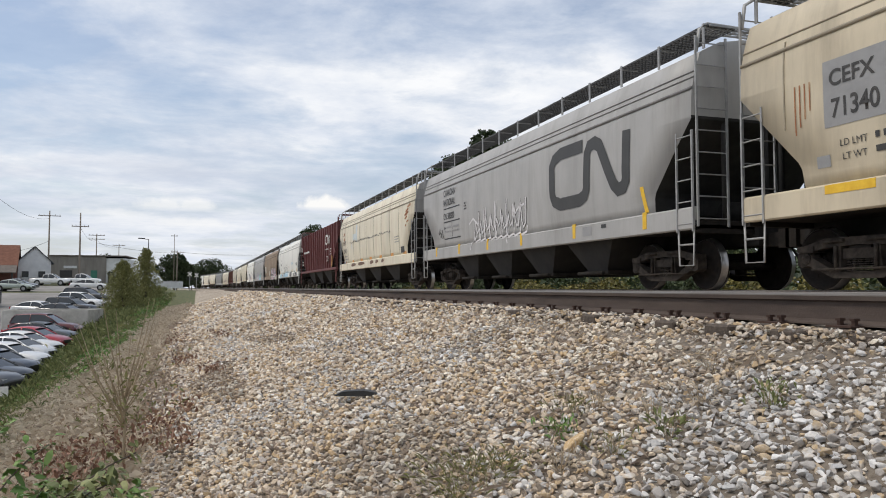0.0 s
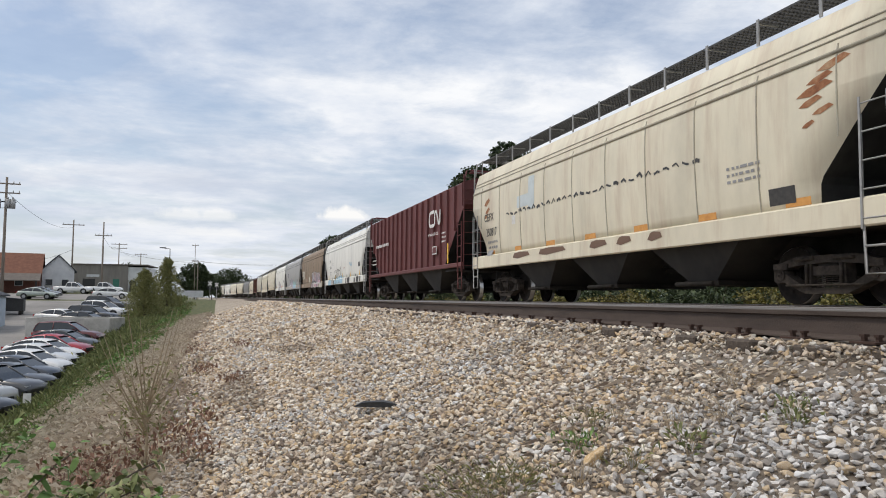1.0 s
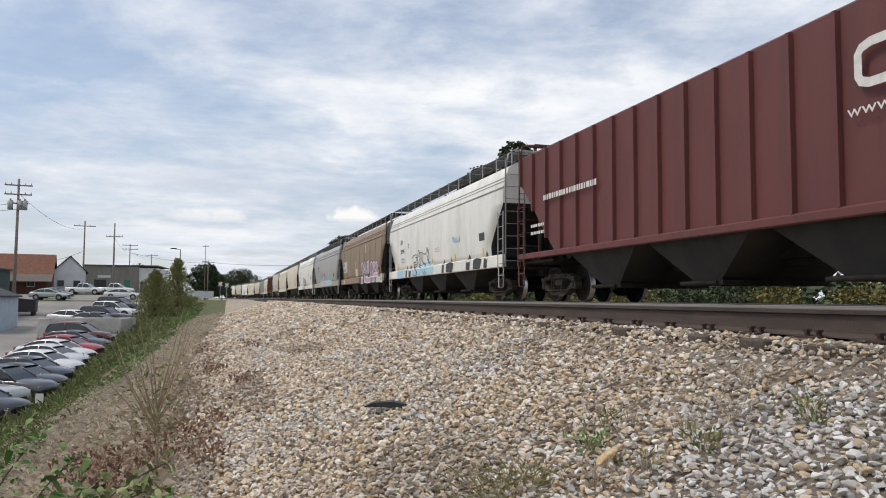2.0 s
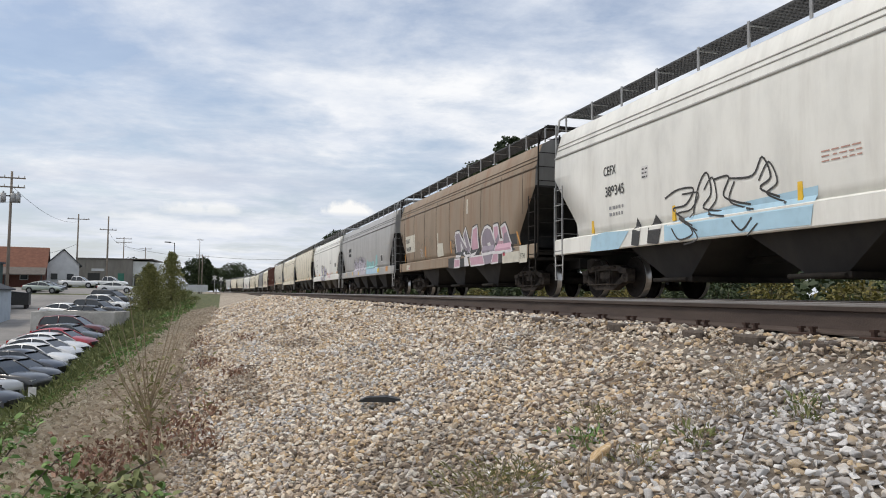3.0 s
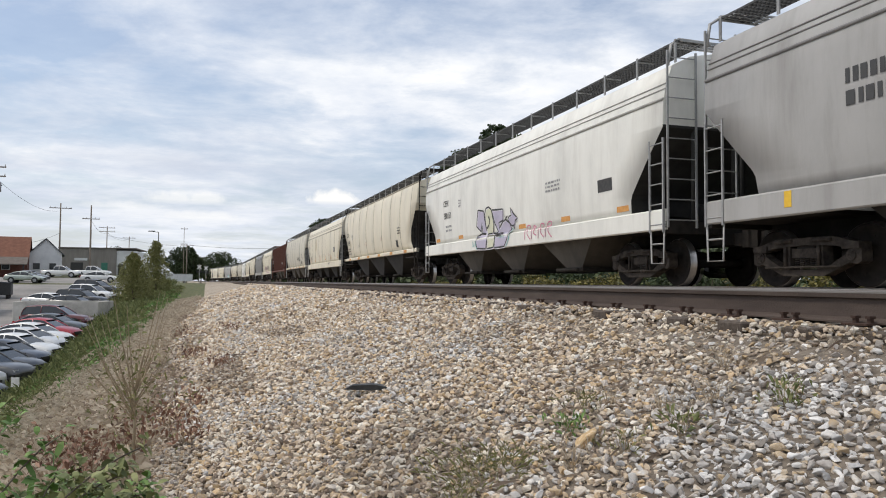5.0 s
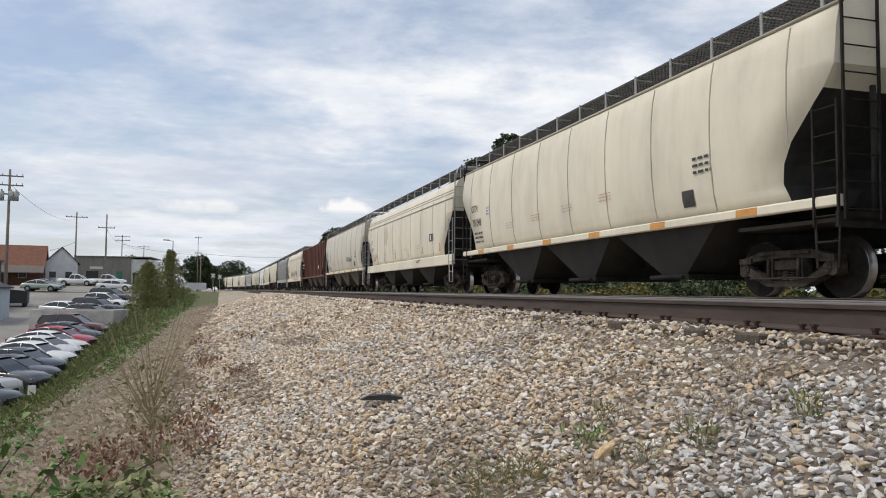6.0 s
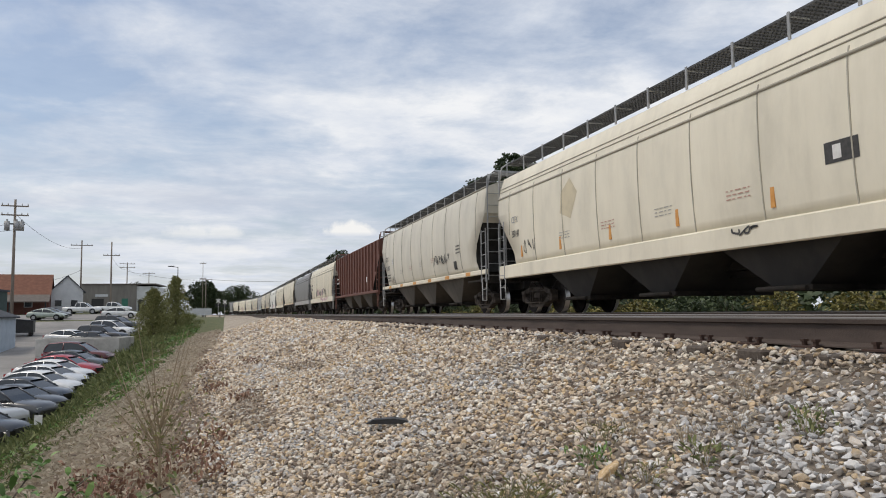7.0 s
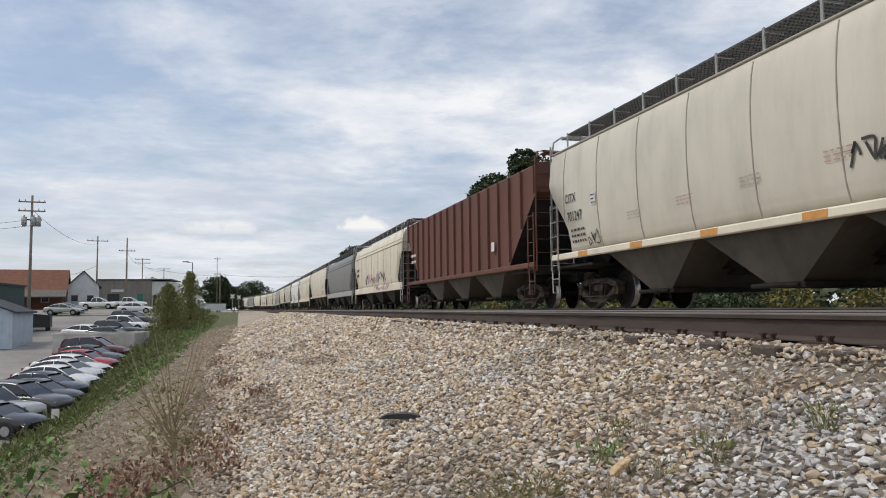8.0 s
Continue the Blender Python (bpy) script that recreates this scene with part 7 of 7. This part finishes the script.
    s.quad(14.74, 1.46, 14.84, 1.85, M_ORG, "reflector_tape", 0.008, -0.2)
    # grey car with blue and yellow graffiti
    s = Side(6, "panel")
    s.du = 2.0
    s.bars(0.95, 2.7, 2, 0.9, G_CHARCOAL, 0.3, 0.2, 18)
    s.blob([(3.3, 1.14), (7.0, 1.14), (7.0, 1.6), (6.7, 1.95), (6.0, 1.85), (5.2, 2.0), (4.4, 1.9), (3.3, 1.7), (2.9, 1.45)], G_LILAC, "spray_fill", 0.007, "pale lilac spray patch")
    s.tag(2.85, 1.3, 4.0, 1.0, G_CHARCOAL, 60, 0.045, 34)
    s.tag(2.85, 1.25, 4.0, 1.0, G_PURPLE, 61, 0.085, 40)
    s.tag(2.95, 1.2, 3.9, 0.75, G_PALE, 62, 0.05, 34)
    s.blob([(7.1, 1.14), (10.6, 1.14), (10.9, 1.35), (10.2, 1.5), (9.2, 1.46), (8.0, 1.5), (7.2, 1.45)], G_BLUE, "spray_fill", 0.007, "sky blue spray patch")
    for q in ([(7.1, 1.45), (7.8, 1.45), (7.85, 1.8), (7.5, 2.0), (7.15, 1.85)], [(7.8, 1.45), (8.65, 1.45), (8.6, 1.85), (8.2, 1.75), (7.95, 1.9)], [(8.6, 1.45), (9.5, 1.45), (9.4, 1.8), (8.9, 1.85), (8.7, 1.75)], [(9.4, 1.45), (10.3, 1.6), (10.35, 1.8), (10.35, 2.15), (9.95, 2.12), (9.8, 1.75)]):
        s.blob(q, G_TEAL, "spray_fill", 0.008)
    s.tag(7.2, 1.2, 3.3, 0.5, G_PALE, 63, 0.03, 18)
    s.blob([(10.45, 1.2), (10.75, 1.15), (11.0, 1.28), (10.8, 1.42), (10.5, 1.36)], G_YELLOW, "spray_fill", 0.010)
    s.blob([(4.5, 1.16), (4.8, 1.16), (4.75, 1.34), (4.55, 1.36)], G_YELLOW, "spray_fill", 0.012)
    s.quad(12.6, 1.18, 13.1, 1.42, M_ORG, "data_plate")
    s.quad(11.2, 1.72, 11.75, 2.08, M_WHITE, "data_plate")
    s.quad(11.24, 1.75, 11.71, 2.05, M_INK, "data_plate", 0.013)
    s.bars(12.0, 1.95, 3, 0.6, G_DIM, 0.1, 0.04, 64)
    s.stroke([(7.2, 2.35), (9.0, 2.42), (10.4, 2.5)], 0.02, G_DIM, "seam")
    s.stroke([(12.0, 2.55), (13.6, 2.6)], 0.02, G_DIM, "seam")
    s.bars(12.1, 2.2, 2, 0.5, G_DIM, 0.1, 0.03, 19)
    # off-white car with the purple numerals
    s = Side(7, "panel")
    s.du, s.dz = 0.35, -0.06
    s.text("CEFX", 1.95, 2.78, 0.28, M_INK, bold=0.003, squeeze=0.85)
    s.text("380151", 2.0, 2.34, 0.30, M_INK, bold=0.003, squeeze=0.92)
    s.bars(2.15, 2.02, 2, 0.65, G_PATCH, 0.14, 0.07, 20)
    s.quad(3.6, 2.6, 3.85, 2.9, M_WHITE, "data_plate")
    s.bars(3.62, 2.82, 3, 0.2, M_INK, 0.09, 0.035, 21)
    one = [(5.85, 2.29), (6.36, 2.22), (6.4, 2.02), (6.57, 1.51), (6.19, 1.55), (6.16, 1.88), (6.06, 1.61), (5.68, 1.79)]
    foot = [(5.72, 1.48), (6.14, 1.54), (6.6, 1.5), (6.65, 1.33), (6.56, 1.06), (5.82, 1.1), (5.67, 1.32)]
    two = [(6.44, 2.13), (6.55, 2.28), (6.77, 2.31), (7.0, 2.21), (7.1, 1.94), (7.15, 1.75), (7.04, 1.5), (6.58, 1.5), (6.48, 1.83)]
    two_foot = [(6.63, 1.5), (7.29, 1.49), (7.34, 1.43), (7.2, 1.08), (6.65, 1.06), (6.68, 1.31)]
    five = [(7.02, 2.19), (7.91, 2.14), (7.88, 1.82), (7.56, 1.78), (7.57, 1.62), (7.85, 1.78), (8.09, 1.83), (8.36, 1.71), (8.48, 1.54), (8.33, 1.46), (8.26, 1.29), (8.05, 1.07), (7.28, 1.06), (7.3, 1.38), (7.37, 1.5), (7.47, 1.52), (7.24, 1.79)]
    arrow = [(8.24, 1.82), (8.33, 1.9), (8.49, 1.91), (8.47, 2.13), (8.68, 1.94), (8.93, 1.81), (8.76, 1.75), (8.66, 1.53), (8.62, 1.63), (8.5, 1.62), (8.36, 1.71)]
    s.du = s.dz = 0.0
    for q, m in ((foot, G_PURPLE), (one, G_PURPLE), (two_foot, G_CELERY), (two, G_CELERY), (five, G_PURPLE), (arrow, G_PURPLE)):
        s.blob(q, m, "spray_fill", 0.010)
        s.stroke(q, 0.05, M_INK, "spray_outline", 0.013, True)
        s.stroke([(a + 0.04, b - 0.03) for a, b in q], 0.03, G_CHALKY, "spray_line", 0.0115, True)
    s.stroke([(6.72, 1.97), (6.78, 2.03), (6.84, 1.91), (6.75, 1.76), (6.58, 1.68)], 0.06, M_INK, "spray_outline", 0.014)
    s.stroke([(7.37, 1.43), (7.66, 1.48), (7.86, 1.47), (7.78, 1.41), (7.42, 1.4)], 0.035, M_INK, "spray_outline", 0.014, True)
    s.stroke([(a + 0.09, b) for a, b in five[8:12]], 0.07, G_TEAL, "spray_line", 0.009)
    s.stroke([(a - 0.06, b) for a, b in foot[:1] + foot[:3:-1]], 0.05, G_TEAL, "spray_line", 0.009)
    s.tag(7.75, 1.72, 0.5, 0.22, M_INK, 26, 0.018, 9)
    s.tag(7.6, 1.26, 0.4, 0.2, G_TEAL, 23, 0.025, 9)
    s.tag(5.4, 1.14, 0.35, 0.2, G_TEAL, 22, 0.025, 7)
    for k, (wide_, tilt_) in enumerate(((0.42, 0.05), (0.36, -0.04), (0.4, 0.03), (0.44, 0.06))):
        a = 9.48 + 0.42 * k
        s.stroke(smooth_line([(a, 1.18), (a + 0.03, 1.52), (a + wide_ * 0.6, 1.48 + tilt_), (a + wide_ * 0.35, 1.34), (a + wide_ * 0.85, 1.22 - tilt_)]), 0.032, G_ROSE, "spray_tag", 0.010)
    s.du, s.dz = 0.35, -0.06
    s.quad(13.0, 2.05, 13.6, 2.32, M_INK, "data_plate")
    s.bars(10.4, 2.55, 3, 0.8, G_PATCH, 0.1, 0.05, 25)
    # round-sided cream cars
    for n, number, seed in ((8, "701248", 26), (10, "701247", 36)):
        s = Side(n, "round")
        s.du, s.dz = -0.1, -0.09
        s.text("CITX", 1.12, 2.76, 0.31, M_INK, bold=0.003, squeeze=0.9)
        s.text(number, 1.2, 2.29, 0.33, M_INK, bold=0.003, squeeze=0.85)
        s.bars(1.35, 2.02, 3, 0.75, G_CHARCOAL, 0.14, 0.06, seed)
        s.quad(2.55, 2.55, 2.8, 2.85, M_WHITE, "data_plate")
        s.bars(2.57, 2.76, 3, 0.2, M_INK, 0.09, 0.035, seed + 1)
        for k in range(4):
            s.bars(4.2 + 1.9 * k, 2.15 + 0.05 * k, 3, 0.55, G_FADE if k % 2 else G_DIM, 0.07, 0.02, seed + 2 + k)
        s.quad(13.0, 1.7, 13.35, 2.0, M_INK, "data_plate")
        s.bars(13.4, 2.5, 3, 0.5, G_CHARCOAL, 0.12, 0.05, seed + 7)
    s.tag(2.2, 1.62, 0.6, 0.35, M_INK, 44, 0.03, 9)
    for k in range(4):
        s.tag(10.35 + 0.5 * k, 2.0, 0.7, 0.36, M_INK, 46 + k, 0.045, 10)
    # pale cream car
    s = Side(9, "panel")
    s.du, s.dz = -0.2, -0.1
    s.text("CEFX", 1.3, 2.72, 0.26, G_PATCH, bold=0.002, squeeze=0.8)
    s.text("380147", 1.3, 2.30, 0.28, G_CHARCOAL, bold=0.002, squeeze=0.66)
    s.tag(2.1, 1.75, 0.9, 0.4, M_INK, 50, 0.03, 11)
    s.tag(11.2, 1.3, 0.7, 0.2, M_INK, 51, 0.035, 9)
    for k in range(4):
        s.bars(4.5 + 2.2 * k, 2.1, 3, 0.6, G_FADE if k % 2 else G_DIM, 0.07, 0.02, 52 + k)
    s.quad(13.3, 2.15, 13.9, 2.45, M_INK, "data_plate")
    s.quad(13.45, 2.2, 13.6, 2.4, M_WHITE, "data_plate", 0.01)
    s.blob([(4.6, 2.6), (5.2, 2.4), (5.6, 3.0), (5.2, 3.4), (4.7, 3.1)], ink("yellowed_stain", (0.6, 0.52, 0.36)), "stain", 0.005)
    # rust-brown car and the two after it
    s = Side(11, "ribbed")
    s.at = lambda u, z, lift: (-1.5 - 0.088 - lift, s.h - u, z)
    s.quad(13.0, 1.9, 13.3, 2.2, M_WHITE, "data_plate")
    s.bars(1.0, 2.5, 2, 0.9, M_WHITE, 0.3, 0.12, 58)
    s = Side(12, "panel")
    for k, m in enumerate((M_INK, G_PINK, M_INK, G_PINK, G_DUSK, M_INK)):
        s.tag(4.5 + 1.2 * k, 1.6, 1.2, 0.6, m, 70 + k, 0.12, 8)
    s.tag(8.0, 1.18, 5.0, 0.28, G_PINK, 80, 0.1, 22)
    s.bars(1.2, 2.6, 2, 0.9, M_INK, 0.35, 0.2, 59)


decals()


# ---- ballast stones ----
def stone_mat(name, colours):
    """Crushed stone: a colour for each piece, faint veins, dusty relief."""
    return mat(name, colours, 0.92, 0, 40, bump=0.6, bump_scale=110, per_island=True)


STONE_COLOURS = [(0.2, 0.155, 0.12), (0.42, 0.33, 0.25), (0.66, 0.48, 0.28), (0.52, 0.43, 0.34), (0.76, 0.62, 0.46), (0.5, 0.455, 0.425), (0.86, 0.75, 0.6), (0.84, 0.79, 0.7)]
GREY_COLOURS = [(0.25, 0.225, 0.2), (0.42, 0.385, 0.355), (0.52, 0.49, 0.46), (0.54, 0.4, 0.24), (0.68, 0.65, 0.61), (0.5, 0.49, 0.485), (0.77, 0.74, 0.7), (0.84, 0.82, 0.8)]
M_STONE = stone_mat("tan_crushed_stone", STONE_COLOURS)
M_STONEG = stone_mat("grey_white_crushed_stone", GREY_COLOURS)
M_STONEB = stone_mat("earth_stained_stone", [tone(c, 0.74) for c in STONE_COLOURS])
M_STONE1 = mat("single_stone", GREY_COLOURS, 0.92, 0, 22, bump=0.35, bump_scale=90, per_object=True)


def stone_shapes(n, rng, worn=False):
    """Angular convex lumps of about 20 to 30 triangles, unit size."""
    out = []
    for _ in range(n):
        bm = bmesh.new()
        for p in rng.normal(size=(11 if worn else 13, 3)):
            p = p / np.linalg.norm(p) * rng.uniform(0.82, 1.06) * np.array([1.1, rng.uniform(0.65, 0.95), rng.uniform(0.5, 0.75)])
            bm.verts.new(p * 0.5)
        r = bmesh.ops.convex_hull(bm, input=bm.verts[:])
        bmesh.ops.delete(bm, geom=[v for v in bm.verts if not v.link_faces], context="VERTS")
        if worn:
            bmesh.ops.dissolve_limit(bm, angle_limit=0.3, verts=bm.verts[:], edges=bm.edges[:])
            bmesh.ops.bevel(bm, geom=bm.edges[:], offset=0.028, segments=1, affect="EDGES")
        bmesh.ops.triangulate(bm, faces=bm.faces[:])
        bmesh.ops.recalc_face_normals(bm, faces=bm.faces[:])
        bm.verts.index_update()
        v = np.array([q.co[:] for q in bm.verts])
        f = np.array([[q.index for q in t.verts] for t in bm.faces])
        out.append((v, f))
        bm.free()
    return out


def rotations(n, rng, flat=0.5):
    a = rng.uniform(0, 2 * np.pi, n)
    b, c = rng.normal(0, flat, n), rng.normal(0, flat, n)
    ca, sa, cb, sb, cc, sc = np.cos(a), np.sin(a), np.cos(b), np.sin(b), np.cos(c), np.sin(c)
    z, o = np.zeros(n), np.ones(n)
    rz = np.stack([ca, -sa, z, sa, ca, z, z, z, o], 1).reshape(-1, 3, 3)
    ry = np.stack([cb, z, sb, z, o, z, -sb, z, cb], 1).reshape(-1, 3, 3)
    rx = np.stack([o, z, z, z, cc, -sc, z, sc, cc], 1).reshape(-1, 3, 3)
    return ry @ rx @ rz


def ballast():
    rng = np.random.default_rng(77)
    shapes, worn = stone_shapes(24, rng), stone_shapes(20, rng, True)

    def jittered(x0, x1, y0, y1, gap):
        xs, ys = np.meshgrid(np.arange(x0, x1, gap), np.arange(y0, y1, gap))
        p = np.stack([xs.ravel(), ys.ravel()], 1)
        return p + rng.uniform(-0.55, 0.55, p.shape) * gap

    zones = [(jittered(-0.4, 3.4, 1.5, 4.6, 0.0305), 0.047), (jittered(-0.7, 4.2, 4.6, 7.5, 0.034), 0.049), (jittered(-1.3, 4.2, 7.5, 15, 0.045), 0.06), (jittered(-1.4, 3.7, 15, 30, 0.075), 0.095),
             (jittered(-1.2, 3.7, 30, 60, 0.15), 0.16), (jittered(4.9, 11.5, 3.0, 16, 0.11), 0.1)]
    heaps = {k + w: [] for k in ("tan", "grey", "brown") for w in ("", " near")}
    for pts, size in zones:
        for x, y in pts:
            if abs(x - (NEAR_TRACK - GAUGE)) < 0.085 or abs(x - NEAR_TRACK - GAUGE) < 0.085 or abs(x - TRAIN_TRACK + GAUGE) < 0.085 or abs(x - TRAIN_TRACK - GAUGE) < 0.085:
                continue
            edge = -0.35 + lerp(y, (6, 0.0), (12, -0.4), (22, -0.5), (45, -0.2)) + 0.45 * noise.noise((0.3, y * 0.5, 3)) + 0.25 * noise.noise((x * 2, y * 2, 8))
            if x < edge:
                continue
            mottle = noise.noise((x * 0.9 + 5, y * 0.5, 1.0)) + 0.5 * noise.noise((x * 2.4, y * 1.9, 2.0))
            fresh = min(x - 1.62 - 0.63 * (y - 2.54), 0.8 * (3.5 - 0.8 * (x - 2.23) - y))
            streak = 0.4 - abs((y - 5.4) - 0.9 * (x - 1.3)) if 1.0 < x < 2.8 else -1.0
            pale = max(2.2 * fresh, streak, -0.35) + 0.7 * mottle + rng.normal(0, 0.3)
            soiled = x > 2.2 and fresh < 0 and 2.8 < y < 7 and mottle + 0.9 * (x - 2.6) + rng.normal(0, 0.4) > 0.15
            scrub = noise.noise((x * 1.4, y * 0.35, 21.0))
            kind = "brown" if soiled or (scrub > 0.22 and x < 1.5) or x < edge + 0.25 * rng.random() else "grey" if pale > 0.1 else "tan"
            s = size * rng.choice([0.55, 0.75, 0.9, 1.0, 1.15, 1.35], p=[0.14, 0.2, 0.22, 0.22, 0.15, 0.07])
            on_tie = 0.03 if 3.0 < x < 5.8 else 0.0
            z = ground_z(x, y) - on_tie * rng.random() + s * rng.uniform(-0.08, 0.46)
            if x > 3.1:
                z = min(z, -0.195 + 0.014 * rng.random()) if x < 11.3 else z
            heaps[kind + (" near" if y < 4.6 and x < 4 else "")].append((x, y, z, s))
    # the stones lying nearest to the shoulder of the bank are pieces of their own
    single = []
    for kind in ("tan near", "grey near"):
        keep = []
        for q in heaps[kind]:
            if q[0] > 0.9 and 2.3 < q[1] < 3.7 and q[3] > 0.05 and len(single) < 300 and rng.random() < 0.75:
                single.append(q)
            else:
                keep.append(q)
        heaps[kind] = keep
    for kind, m, lab in (("tan", M_STONE, "loose tan and ochre crushed-stone ballast"), ("grey", M_STONEG, "loose grey-white crushed-stone ballast"), ("brown", M_STONEB, "earth-stained brownish ballast stones"),
                         ("tan near", M_STONE, "tan crushed stones on the near bank"), ("grey near", M_STONEG, "grey-white crushed stones on the near bank"), ("brown near", M_STONEB, "soiled brown stones on the near bank")):
        near = kind.endswith("near")
        use = worn if near else shapes
        a = np.array(heaps[kind])
        which = rng.integers(0, len(use), len(a))
        V, F, at = [], [], 0
        for k, (sv, sf) in enumerate(use):
            sel = a[which == k]
            if not len(sel):
                continue
            R = rotations(len(sel), rng, 0.38)
            v = np.einsum("nij,vj->nvi", R, sv) * sel[:, 3][:, None, None] + sel[:, None, :3]
            f = sf[None] + (np.arange(len(sel)) * len(sv))[:, None, None] + at
            V.append(v.reshape(-1, 3))
            F.append(f.reshape(-1, 3))
            at += v.shape[0] * v.shape[1]
        tagged(new("ballast", raw_mesh("ballast", np.concatenate(V), np.concatenate(F), m)), lab, "ballast", kind="stuff")
    bed = thing("ballast_edge", "large loose crushed stones on the near bank", "ballast", kind="structure")
    meshes = [raw_mesh("stone", sv, sf, M_STONE1) for sv, sf in worn[:12]]
    for i, (x, y, z, s) in enumerate(single):
        o = part("stone", meshes[i % 12], M_STONE1, bed)
        o.matrix_world = Matrix.LocRotScale((x, y, z), Euler((rng.normal(0, 0.4), rng.normal(0, 0.4), rng.uniform(0, 6.28))), (s, s, s))
    # one large ochre stone
    m = mat("ochre_stone", [(0.45, 0.28, 0.13), (0.6, 0.43, 0.24), (0.7, 0.58, 0.42)], 0.92, 0, 8, bump=0.4, bump_scale=60)
    o = new("ochre_stone", raw_mesh("ochre_stone", worn[3][0], worn[3][1], m))
    o.matrix_world = Matrix.LocRotScale((1.65, 3.17, ground_z(1.65, 3.17) + 0.045), Euler((0.2, 0.1, 0.6)), (0.16, 0.15, 0.22))
    tagged(o, "large ochre stone among the ballast", "stone")


ballast()


# the rest of the train, coming round the curve
FAR_KINDS = [8, 9, 7, 10, 8, 6, 2, 9, 12, 8, 13, 10, 4, 8, 7, 6, 9, 11, 8, 2, 13, 10]
far_end = ENDS[-1]
for kind in FAR_KINDS:
    src = C[kind][0]
    ln = ENDS[kind + 1] - ENDS[kind]
    p, a = track(far_end + ln / 2, TRAIN_TRACK)
    add_car(far_end + ln / 2, copy_thing(src, pose(p.x, p.y, 0, 0, 0, math.degrees(a))))
    far_end += ln


def motions():
    """The train rolls towards and past the camera at a steady pace; the wheels of the near cars turn with it."""
    for n, (centre, car) in enumerate(CARS):
        straight = centre < S0
        rows = []
        for t in ([0, 8] if straight else [0.5 * i for i in range(17)]):
            p, a = track(centre - SPEED * t, TRAIN_TRACK)
            rows.append((t, pose(p.x, p.y, 0, 0, 0, math.degrees(a))))
        walk(car, rows)
    step = math.degrees(SPEED / R_WHEEL / FPS)
    for car, _ in C[:12]:
        for wheel in [o for o in car.children_recursive if o.name.startswith("wheelset")]:
            y = wheel.location.y
            walk(wheel, [(k / FPS, pose(0, y, R_WHEEL, (step * k) % 360)) for k in range(8 * FPS + 1)])


motions()
